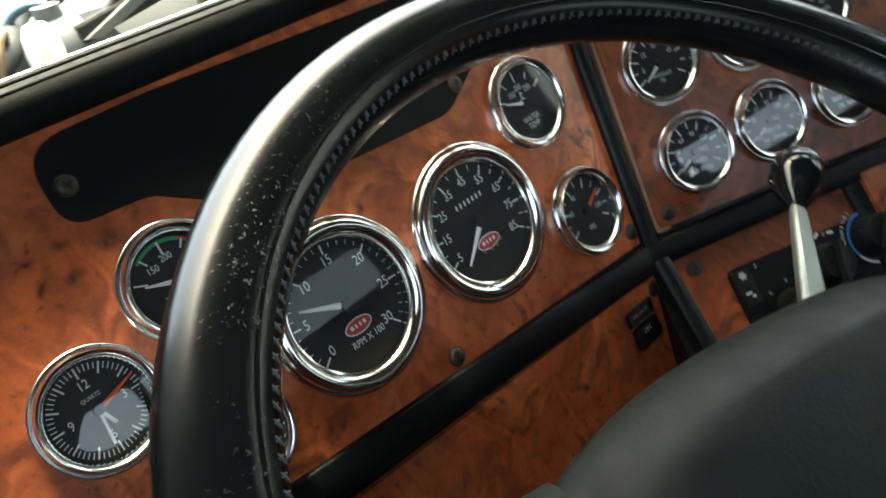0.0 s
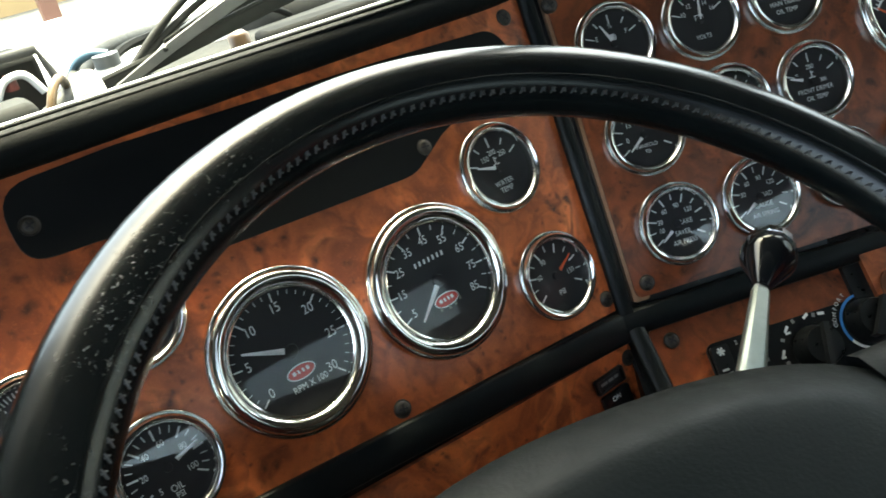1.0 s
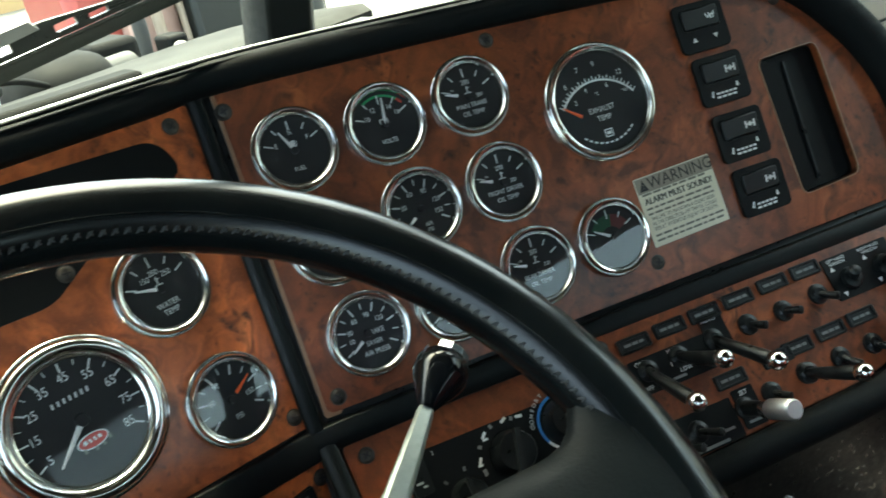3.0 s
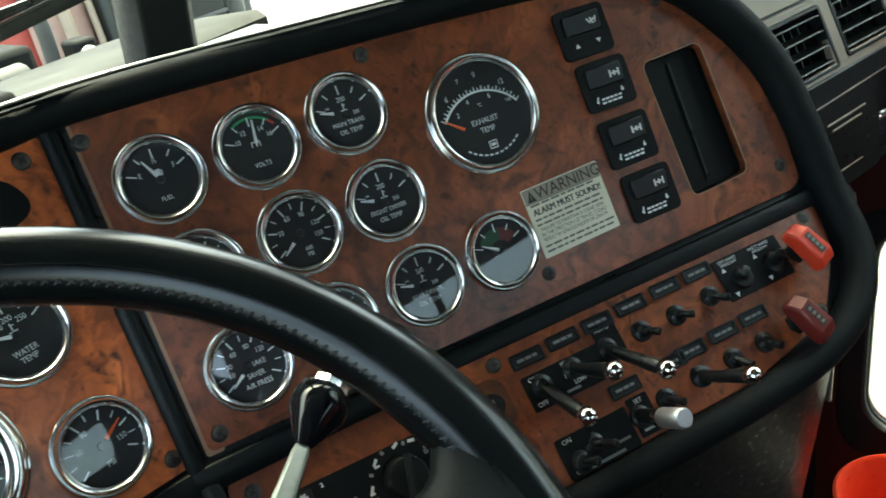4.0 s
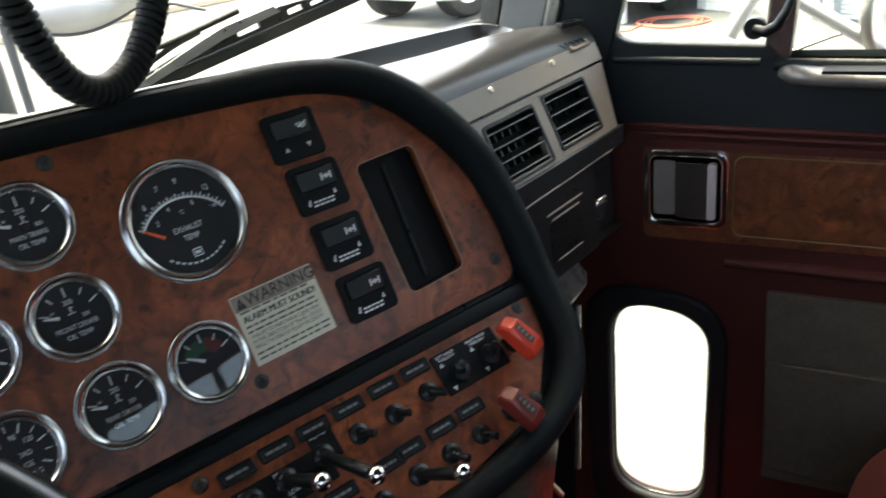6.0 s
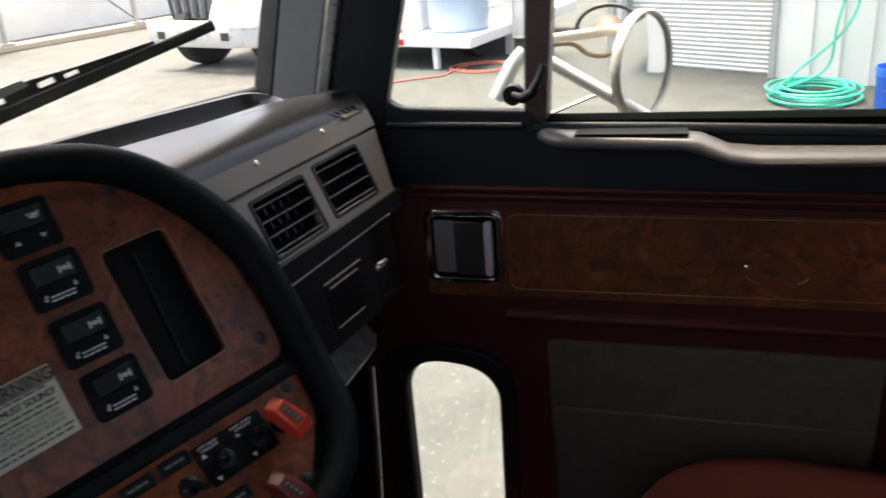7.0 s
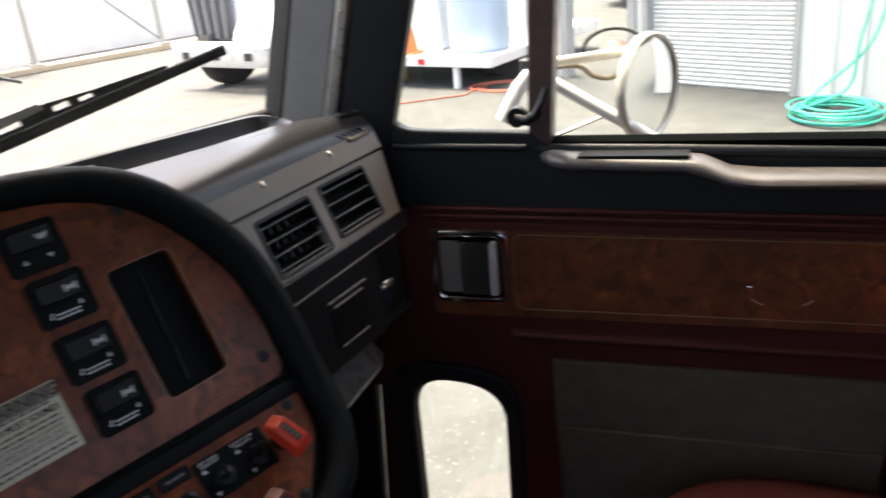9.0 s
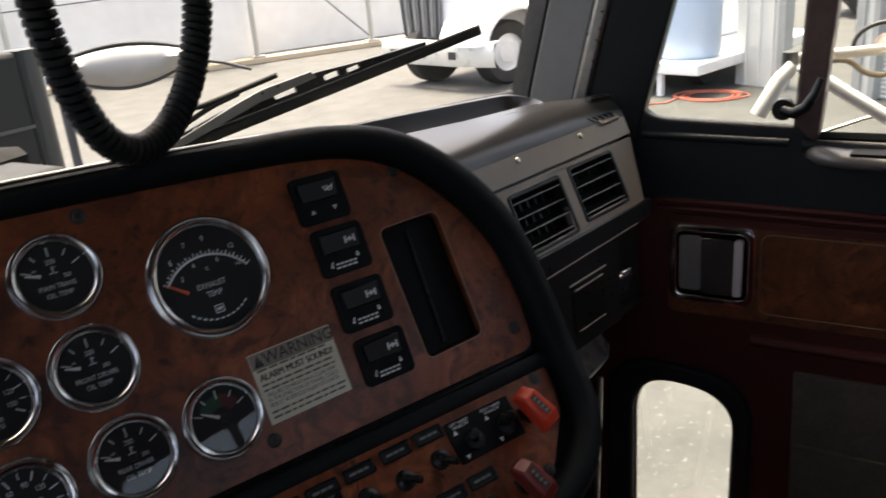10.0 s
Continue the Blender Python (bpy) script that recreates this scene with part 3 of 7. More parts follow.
def gauge(fr, u, v, R, label, ticks=(), numbers=(), words=(), hand=None, hand_mat=None, hand_len=(0.12, 0.70), big=False, bands=(), extra=None, turn=0.0, num_r=0.55, num_s=0.19, dial=0.0):
    t = thing("gauge", on(fr, u, v, 0.0 if fr is not FC else 0.002, turn), label, "gauge", "dashboard gauges")
    ri = dial or (0.735 if big else 0.775)
    k = (0.90 - ri) / 0.2
    prof = [(1.0, -0.001), (1.005, 0.003), (0.988, 0.0055), (0.970, 0.0058), (0.958, 0.0044), (0.944, 0.0040), (0.936, 0.0058), (0.918, 0.0086), (max(0.895, ri + 0.05), 0.0101), (max(0.865, ri + 0.04), 0.0099),
            (ri + 0.055 * min(k, 0.62), 0.0078), (ri + 0.02, 0.0066), (ri + 0.010, 0.0070), (ri, 0.0062), (ri - 0.004, 0.0015)]
    if big and not dial:
        prof = [(1.0, -0.001), (1.005, 0.003), (0.990, 0.0056), (0.972, 0.0060), (0.962, 0.0052), (0.952, 0.0070), (0.925, 0.0092), (0.885, 0.0104), (0.855, 0.0104), (0.815, 0.0095),
                (0.785, 0.0082), (0.768, 0.0068), (0.762, 0.0060), (0.754, 0.0064), (ri, 0.0060), (ri - 0.004, 0.0015)]
    part("bezel", lathe([(r * R, h) for r, h in prof], 64), BEZEL_BIG if big and not dial else BEZEL, t, "polished chrome bezel", 60)
    part("dial", lathe([(0.0, 0.0016), (ri * R, 0.0016)], 40), DIAL, t, "matt black dial", 0)
    D = ri * R
    h = 0.0020
    if ticks:
        part("scale_marks", bars([tick(a, D * r0, D * r1, D * w) for a, r0, r1, w in ticks], h), PRINT, t, "", 0)
    for a, s in numbers:
        letters(s, D * num_s * (1.6 if big else 1.12), D * num_r * math.sin(radians(a)), D * num_r * math.cos(radians(a)), h, PRINT, t, name="numeral", squeeze=0.85)
    for x, y, s, size in words:
        letters(s, D * size * 1.65, D * x, D * y, h, PRINT, t, squeeze=0.85)
    for r0, r1, a0, a1, m in bands:
        part("colour_band", arc_band(D * r0, D * r1, a0, a1, h - 0.0001), m, t, "", 0)
    if hand is not None:
        w = D * (0.05 if big else 0.055)
        bm = bmesh.new()
        y0, y1 = D * hand_len[0], D * hand_len[1]
        vs = [bm.verts.new(p) for p in ((-w, y0, 0.0034), (w, y0, 0.0034), (w * 0.35, y1, 0.0034), (-w * 0.35, y1, 0.0034), (0, y0, 0.0042), (0, y1, 0.0037))]
        for f in ((0, 1, 4), (1, 2, 5, 4), (2, 3, 5), (3, 0, 4, 5), (0, 3, 2, 1)):
            bm.faces.new([vs[i] for i in f])
        ob = part("needle", bm, hand_mat or NEEDLE, t, "", 0)
        ob.matrix_basis = Matrix.Rotation(radians(-hand), 4, "Z")
        part("needle_hub", lathe([(0.0, 0.0040), (D * 0.10, 0.0038), (D * 0.12, 0.002)], 16), DIAL, t)
    if extra:
        extra(t, D, h)
    g = part("lens", lathe([(0.0, 0.0068), (ri * R, 0.0064)], 32), GLASS_BIG if big else GLASS, t, "clear glass lens")
    g.visible_shadow = False
    return t


def badge(t, D, h, y=-0.36):
    bm = bmesh.new()
    bm.faces.new([bm.verts.new((D * 0.255 * math.cos(a), D * y + D * 0.125 * math.sin(a), h)) for a in np.linspace(0, 2 * math.pi, 28)[:-1]])
    part("badge_rim", bm, PRINT, t, "", 0)
    bm = bmesh.new()
    bm.faces.new([bm.verts.new((D * 0.235 * math.cos(a), D * y + D * 0.105 * math.sin(a), h + 0.0002)) for a in np.linspace(0, 2 * math.pi, 28)[:-1]])
    part("badge", bm, BADGE, t, "red oval badge", 0)
    part("badge_script", bars([(D * x, D * y + D * 0.01, D * w, D * 0.065, 12) for x, w in ((-0.125, 0.06), (-0.045, 0.035), (0.035, 0.035), (0.115, 0.05))], h + 0.0004), PRINT, t, "", 0)


def extra_speedo(t, D, h):
    badge(t, D, h)
    part("odometer", bars([(D * (-0.28 + 0.095 * i), D * 0.40, D * 0.035, D * 0.085, -8) for i in range(7)], h), PRINT_SOFT, t, "white odometer drums", 0)
    part("inner_scale", bars([(D * 0.5 * math.sin(radians(a)), D * 0.5 * math.cos(radians(a)), D * 0.05, D * 0.08, 0) for a in (150, 165, 180, 200)], h), INK_GREY, t, "", 0)


def lin(a0, a1, n):
    return [a0 + (a1 - a0) * i / (n - 1) for i in range(n)]


TEMP = [(-68, 0.62, 0.9, 0.035), (-34, 0.68, 0.88, 0.035), (0, 0.62, 0.9, 0.04), (34, 0.68, 0.88, 0.035), (64, 0.62, 0.9, 0.04)]
FULL = [(a, 0.66 if i % 2 == 0 else 0.74, 0.92, 0.045 if i % 2 == 0 else 0.03) for i, a in enumerate(lin(-122, 122, 11))]


def pump_icon(t, D, h):
    part("symbol", bars([(0.0, D * 0.22, D * 0.13, D * 0.16, 0), (D * 0.1, D * 0.2, D * 0.03, D * 0.14, 0), (0.0, D * 0.12, D * 0.2, D * 0.03, 0)], h), PRINT, t, "", 0)


def therm_icon(t, D, h):
    part("symbol", bars([(0.0, D * 0.24, D * 0.035, D * 0.2, 0), (D * 0.05, D * 0.28, D * 0.07, D * 0.025, 0), (0.0, D * 0.12, D * 0.22, D * 0.03, 0)], h), PRINT, t, "", 0)


def batt_icon(t, D, h):
    part("symbol", bars([(0.0, D * 0.16, D * 0.26, D * 0.03, 0), (0.0, D * 0.02, D * 0.26, D * 0.03, 0), (-D * 0.12, D * 0.09, D * 0.03, D * 0.15, 0), (D * 0.12, D * 0.09, D * 0.03, D * 0.15, 0)], h), PRINT, t, "", 0)


tach_t = [(a, 0.90 if i % 5 else 0.82, 0.97, 0.010 if i % 5 else 0.026) for i, a in enumerate(lin(-128, 137, 31))]
gauge(FL, -0.1032, 0.0048, 0.0494, "large chrome-rimmed tachometer with a white needle", tach_t, [(a, str(5 * i)) for i, a in enumerate(lin(-128, 137, 7))],
      [(0.06, -0.60, "RPM X 100", 0.095)], -67, big=True, extra=badge, num_r=0.72, num_s=0.14, hand_len=(0.12, 0.80))
speed_t = [(a, 0.88 if i % 2 else 0.82, 0.97, 0.014 if i % 2 else 0.026) for i, a in enumerate(lin(-115, 123, 17))]
gauge(FL, 0.0008, -0.0004, 0.0498, "large chrome-rimmed speedometer with a white needle", speed_t, [(a, str(5 + 10 * i)) for i, a in enumerate(lin(-115, 123, 9))],
      [], -131, big=True, extra=extra_speedo, num_r=0.73, num_s=0.132, hand_len=(0.10, 0.78))
gauge(FL, 0.0774, 0.0463, 0.0312, "small chrome-rimmed water temperature gauge", TEMP, [(-40, "150"), (0, "200"), (42, "250")], [(0, -0.42, "WATER", 0.13), (0, -0.62, "TEMP", 0.13)], -72, extra=therm_icon, num_r=0.46)
gauge(FL, 0.0836, -0.0366, 0.0310, "small chrome-rimmed air pressure gauge with an orange needle", FULL, [(-73, "60"), (-24, "90"), (98, "150")], [(0, -0.5, "PSI", 0.13)], 62, ORANGE, (0.2, 0.8))
gauge(FL, -0.1896, -0.0180, 0.0302, "small chrome-rimmed oil pressure gauge", [(a, 0.66 if i % 3 == 0 else 0.76, 0.92, 0.045 if i % 3 == 0 else 0.025) for i, a in enumerate(lin(-125, 125, 19))],
      [(-88, "20"), (-38, "40"), (8, "60"), (62, "80"), (118, "100"), (-140, "5")], [(0, -0.5, "OIL", 0.14), (0, -0.68, "PSI", 0.12)], 74, hand_len=(0.25, 0.85))
gauge(FL, -0.1740, 0.0618, 0.0304, "small chrome-rimmed transmission temperature gauge with a green band", TEMP, [(-38, "150"), (2, "200")], [(0.05, -0.26, "RETARDER", 0.14), (0.05, -0.48, "OIL TEMP", 0.14)], -72,
      bands=[(0.84, 0.92, -40, 30, GREEN), (0.84, 0.92, 30, 60, REDBAND)])


def clock_pointers(t, D, h):
    for a, ln, w, m in ((186, 0.72, 0.06, NEEDLE), (158, 0.42, 0.08, NEEDLE)):
        ob = part("clock_pointer", bars([(0.0, D * ln / 2, D * w, D * ln, 0)], h + 0.0012), m, t, "", 0)
        ob.matrix_basis = Matrix.Rotation(radians(-a), 4, "Z")


gauge(FL, -0.2350, 0.0305, 0.0302, "small chrome-rimmed clock with white pointers and an orange one", [(a, 0.7 if i % 5 == 0 else 0.8, 0.93, 0.035 if i % 5 == 0 else 0.02) for i, a in enumerate(lin(0, 354, 60))],
      [(0, "12"), (90, "3"), (180, "6"), (270, "9")], [(0, 0.28, "QUARTZ", 0.07)], 72, ORANGE, (0.1, 0.9), extra=clock_pointers, num_r=0.55, num_s=0.24)
RS = 0.0302
gauge(FC, 0.0362, -0.0387, RS, "small chrome-rimmed fuel gauge", TEMP, [(-64, "E"), (0, "½"), (58, "F")], [(0, -0.55, "FUEL", 0.11)], -28, extra=pump_icon)
gauge(FC, 0.1026, -0.0381, RS, "small chrome-rimmed voltmeter with a green and red band", TEMP, [(-62, "10"), (-28, "12"), (30, "14"), (60, "16")], [(0, -0.52, "VOLTS", 0.12)], 8, hand_len=(0.0, 0.8), extra=batt_icon,
      bands=[(0.84, 0.91, -34, 40, GREEN), (0.84, 0.91, 40, 54, REDBAND)])
for (u, v), first, lab in (((0.1696, -0.0353), "MAIN TRANS", "main transmission"), ((0.1744, -0.1022), "FRONT DRIVER", "front axle"), ((0.1794, -0.1685), "REAR DRIVER", "rear axle")):
    gauge(FC, u, v, RS, f"small chrome-rimmed {lab} oil temperature gauge", TEMP, [(0, "200")], [(0.34, -0.02, "300", 0.105), (-0.50, 0.30, "100", 0.06), (0, -0.27, first, 0.125), (0, -0.52, "OIL TEMP", 0.125)], -74, extra=therm_icon, num_r=0.46, hand_len=(0.38, 0.80))
gauge(FC, 0.0390, -0.1060, RS, "small chrome-rimmed manifold pressure gauge", FULL, [(-98, "0"), (-49, "15"), (0, "30"), (60, "45")], [(0, -0.35, "MANIFOLD", 0.1), (0, -0.53, "PSI", 0.1)], -128, hand_len=(0.15, 0.7))
gauge(FC, 0.1088, -0.1028, RS, "small chrome-rimmed air pressure gauge", FULL, [(-73, "30"), (-24, "60"), (24, "90"), (73, "120"), (110, "150")], [(0.1, -0.5, "AIR", 0.11), (0.1, -0.68, "PSI", 0.11)], -128, hand_len=(0.35, 0.8))
gauge(FC, 0.0450, -0.1737, RS, "small chrome-rimmed brake saver air pressure gauge", FULL, [(-100, "10"), (-73, "30"), (-35, "60"), (10, "90"), (52, "120")],
      [(0.22, 0.0, "BRAKE", 0.13), (0.10, -0.30, "SAVER", 0.13), (0.10, -0.58, "AIR PRESS", 0.13)], -126, hand_len=(0.3, 0.75))
gauge(FC, 0.1105, -0.1715, RS, "small chrome-rimmed load gauge for the air springs", FULL, [(-73, "30"), (-35, "60"), (10, "90"), (52, "120")],
      [(0.18, 0.0, "LOAD", 0.13), (0.05, -0.30, "GAUGE", 0.13), (0.05, -0.58, "AIR SPRING", 0.125)], -126, hand_len=(0.3, 0.75))
gauge(FC, 0.2450, -0.1667, RS, "small chrome-rimmed gauge with green and red zones", TEMP, [], [], -60, bands=[(0.35, 0.75, -60, 10, GREEN_DIM), (0.35, 0.75, 10, 62, RED_DIM)])


def pyro_extra(t, D, h):
    low = Matrix.Translation((0, -0.55 * D, 0))
    part("scale_arc", arc_band(D * 0.97, D * 1.01, -54, 54, h, 30), PRINT, t, "", 0).matrix_basis = low
    part("scale_marks", bars([tick(a, D * 1.0, D * (1.09 if i % 2 == 0 else 1.06), D * 0.022) for i, a in enumerate(lin(-53, 53, 25))], h), PRINT, t, "", 0).matrix_basis = low
    bm = bmesh.new()
    w, y0, y1 = D * 0.034, D * 0.60, D * 1.03
    vs = [bm.verts.new(p) for p in ((-w, y0, 0.0034), (w, y0, 0.0034), (w * 0.4, y1, 0.0034), (-w * 0.4, y1, 0.0034), (0, y0, 0.0042), (0, y1, 0.0037))]
    for f in ((0, 1, 4), (1, 2, 5, 4), (2, 3, 5), (3, 0, 4, 5), (0, 3, 2, 1)):
        bm.faces.new([vs[i] for i in f])
    part("needle", bm, ORANGE, t, "orange needle", 0).matrix_basis = low @ Matrix.Rotation(radians(53), 4, "Z")
    part("maker_mark", bars([(0, -0.56 * D, D * 0.17, D * 0.02, 0), (0, -0.70 * D, D * 0.17, D * 0.02, 0), (-D * 0.08, -0.63 * D, D * 0.02, D * 0.15, 0), (D * 0.08, -0.63 * D, D * 0.02, D * 0.15, 0), (0, -0.63 * D, D * 0.1, D * 0.06, 0)], h), PRINT, t, "", 0)
    part("small_print", bars([(D * 0.82 * math.sin(radians(a)), D * 0.82 * math.cos(radians(a)), D * 0.07, D * 0.035, -a) for a in lin(140, 220, 11)], h), PRINT, t, "", 0)


gauge(FC, 0.2693, -0.0661, 0.0461, "chrome-rimmed exhaust temperature gauge with an orange needle", (),
      [], [(-0.62, 0.46, "6", 0.095), (-0.28, 0.72, "7", 0.085), (0.10, 0.76, "9", 0.095), (0.60, 0.48, "12", 0.095), (-0.22, 0.29, "4", 0.085), (0.26, 0.29, "6", 0.085), (-0.50, 0.10, "2", 0.085), (0.0, 0.17, "°C", 0.06), (0.62, 0.10, "°100", 0.055), (0, -0.14, "EXHAUST", 0.095), (0, -0.32, "TEMP", 0.095)],
      None, big=True, extra=pyro_extra, dial=0.835)

# ---- warning label ----
wl_ = thing("warning_label", on(FC, 0.3124, -0.1575, 0.0022, 1.6) @ Matrix.Diagonal((1.0, 0.955, 1.0, 1)), "cream paper warning label stuck on the wood panel", "label")
part("paper", plate(rrect(0.0705, 0.0575, 0.001), [], 0.0, 0.0004), LABEL, wl_, "", 0)
part("header", plate(rrect(0.0695, 0.0125, 0.0006, 0, 0.0218), [], 0.0004, 0.0006), LABEL_TAN, wl_, "tan header band", 0)
letters("WARNING", 0.0135, 0.006, 0.0217, 0.0008, INK, wl_, squeeze=0.92)
bm = bmesh.new()
bm.faces.new([bm.verts.new(p) for p in ((-0.0325, 0.0172, 0.0008), (-0.0245, 0.0172, 0.0008), (-0.0285, 0.0265, 0.0008))])
part("alert_triangle", bm, INK, wl_, "", 0)
letters("!", 0.006, -0.0285, 0.0208, 0.001, LABEL_TAN, wl_)
for dx in (-0.00025, 0.00025):
    letters("ALARM MUST SOUND!", 0.0076, dx, 0.0082, 0.0008 + dx * 0.2, INK, wl_, squeeze=0.82)
for y, s in ((-0.0060, "FAILURE TO MAINTAIN A CLEAR VIEW"), (-0.0102, "IN THE DIRECTION OF TRAVEL COULD"), (-0.0144, "RESULT IN SERIOUS INJURY OR DEATH.")):
    letters(s, 0.0045, -0.001, y, 0.0008, INK, wl_, squeeze=0.76)
rows_ = []
for y in (0.0142, 0.0024, -0.0018, -0.0198, -0.0240):
    x = -0.032
    while x < 0.028:
        w = random.uniform(0.003, 0.0085)
        rows_.append((x + w / 2, y, w, 0.0017, 0))
        x += w + 0.0014
part("small_print", bars(rows_, 0.0008), INK_GREY, wl_, "", 0)

# ---- rocker switches in their plates ----
def rocker(u, v, kind):
    t = thing("rocker_switch", on(FC, u, v, 0.002), "black rocker switch in a square black plate with white symbols", "switch", "rocker switches")
    part("plate", plate(rrect(0.0465, 0.0395, 0.005), [rrect(0.0345, 0.0170, 0.0025, 0.0, 0.0065)], 0.0, 0.0032), PLATE_BLACK, t, "", 40, 0.0012)
    part("well", plate(rrect(0.0345, 0.0170, 0.0025, 0.0, 0.0065), [], 0.0, 0.0008), BLACK, t, "", 0)
    bm = bmesh.new()
    prof = ((0.0145, 0.0010), (0.0145, 0.0048), (0.0138, 0.0056), (0.006, 0.0046), (-0.0005, 0.0040), (-0.0013, 0.0034), (-0.0013, 0.0010))
    ends = [[bm.verts.new((x, y, h)) for y, h in prof] for x in (-0.0165, 0.0165)]
    for i in range(6):
        bm.faces.new((ends[0][i], ends[0][i + 1], ends[1][i + 1], ends[1][i]))
    bm.faces.new(ends[0][::-1])
    bm.faces.new(ends[1])
    part("rocker", bm, GREY_DARK, t, "satin black rocker", 30, 0.0007)
    if kind == 0:
        sym = [(0.0, 0.0, 0.0065, 0.0014, 25), (0.0, 0.0, 0.0014, 0.0055, 25), (0.0035, 0.0005, 0.0012, 0.005, -15), (-0.0035, 0.001, 0.0012, 0.003, 30)]
        low = []
        tri = [(-0.010, -0.0105, 0.0042, 0), (0.010, -0.0095, 0.0042, 180)]
    else:
        sym = [(-0.0040, 0.0, 0.0018, 0.0058, 0), (0.0040, 0.0, 0.0018, 0.0058, 0), (0.0, 0.0, 0.008, 0.0012, 0), (0.0, 0.0, 0.0034, 0.0034, 45)]
        low = [(-0.0128, -0.0098, 0.0014, 0.0030, -25), (0.0118, -0.0080, 0.0024, 0.0022, 0), (0.0118, -0.0062, 0.0014, 0.0018, 0)]
        low += [(x, -0.0112, 0.0030, 0.0016, 0) for x in (-0.008, -0.004, 0.0, 0.004, 0.008)] + [(x, -0.0142, 0.0038, 0.0016, 0) for x in (-0.008, -0.003, 0.002, 0.007)]
        tri = [(-0.0135, -0.0122, 0.0030, 160)]
    ob = part("switch_symbol", bars(sym, 0.0), PRINT_SOFT, t, "", 0)
    ob.matrix_basis = Matrix.Translation((0.0085, 0.0062, 0.0050)) @ Matrix.Rotation(radians(7), 4, "X")
    if low:
        part("plate_print", bars(low, 0.0035), PRINT_SOFT, t, "", 0)
    for row in tri:
        part("arrow_print", arrows([row], 0.0035), PRINT_SOFT, t, "", 0)


def arrows(rows, h):
    """Small printed triangles: rows of (x, y, size, turn)."""
    bm = bmesh.new()
    for x, y, s, turn in rows:
        bm.faces.new([bm.verts.new((x + s * 0.6 * math.sin(radians(turn + a)), y + s * 0.6 * math.cos(radians(turn + a)), h)) for a in (0, 120, 240)])
    return bm


for (u, v), k in (((0.376, -0.031), 0), ((0.3795, -0.0755), 1), ((0.3815, -0.123), 1), ((0.3845, -0.169), 1)):
    rocker(u, v, k)


PRINT_DIM = mat_base("faded_label_print", (0.20, 0.20, 0.195), 0.6)
# ---- switch panel: label windows, toggles, levers ----
def tell_tale(fr, u, v, h=0.0, size=1.0):
    t = thing("switch_label", on(fr, u, v, h) @ Matrix.Scale(size, 4), "small black framed switch label with light print", "label", "switch labels")
    part("frame", plate(rrect(0.0275, 0.0118, 0.002), [rrect(0.0225, 0.0075, 0.001)], 0.0, 0.0028), BLACK, t, "", 40, 0.0006)
    part("window", plate(rrect(0.0225, 0.0075, 0.001), [], 0.0, 0.0012), GREY_DARK, t, "", 0)
    part("label_print", bars([(-0.0055, 0.0, 0.006, 0.0022, 0), (0.001, 0.0, 0.005, 0.0022, 0), (0.0065, 0.0, 0.004, 0.0022, 0)], 0.0015), PRINT_DIM, t, "", 0)


for u, v in ((0.024, -0.005), (0.0565, -0.0035), (0.0885, -0.003), (0.121, -0.002), (0.155, -0.001), (0.188, -0.0005), (0.0835, -0.0555), (0.1485, -0.053), (0.182, -0.0515), (0.214, -0.0505), (0.128, -0.0545)):
    tell_tale(FD, u, v)
tell_tale(FE, 0.0907, -0.0207)
cs = thing("cruise_switch", on(FE, 0.0912, -0.0372), "small square black switch marked on", "switch")
part("plate", plate(rrect(0.0255, 0.0165, 0.002), [], 0.0, 0.0030), BLACK, cs, "", 40, 0.0008)
letters("ON", 0.0052, -0.001, 0.0035, 0.0033, PRINT_SOFT, cs)


PALE_ALU = worn("pale_aluminium", (0.62, 0.63, 0.62), (0.74, 0.75, 0.74), 0.4, 140, 0.9, 0.1)


def toggle(u, v, tip, long=False, knob=False):
    """A toggle switch; tip: where its lever ends from the base."""
    lab = "extended toggle lever with a chrome tip" if long else "short black toggle switch on the wood panel"
    if knob:
        lab = "pull knob with a ribbed aluminium cap"
    t = thing("toggle_switch", on(FD, u, v), lab, "switch", "toggle switches")
    part("collar", lathe([(0.0, 0.004), (0.0045, 0.004), (0.0055, 0.003), (0.0082, 0.0022), (0.0086, 0.0)], 20), BLACK, t)
    d = Vector(tip)
    if knob:
        part("stem", sweep([(0, 0, 0.002), d * 0.40], 0.0058, 16), BLACK, t)
        part("ring", sweep([d * 0.38, d * 0.40, d * 0.50, d * 0.52], [0.0050, 0.0066, 0.0066, 0.0058], 20), CHROME, t, "chrome ring")
        part("cap", sweep([d * 0.50, d * 0.53, d * 0.93, d * 0.96], [0.0062, 0.0074, 0.0076, 0.0062], 24), PALE_ALU, t, "brushed aluminium cap")
    elif long:
        part("lever", sweep([(0, 0, 0.002), d * 0.3, d * 0.8, d * 0.86], [0.0034, 0.0046, 0.0056, 0.0050], 14), BLACK, t, "black plastic lever")
        e = d.normalized()
        part("tip", sweep([d + e * (0.0076 * math.sin(a) - 0.003) for a in np.linspace(-1.2, 1.5, 10)], [0.0068 * math.cos(a) + 0.0002 for a in np.linspace(-1.2, 1.5, 10)], 20), CHROME, t, "chrome ball tip", 80)
    else:
        part("lever", sweep([(0, 0, 0.002), d * 0.6, d * 0.95, d], [0.0022, 0.0030, 0.0034, 0.002], 10), BLACK, t)
    return t


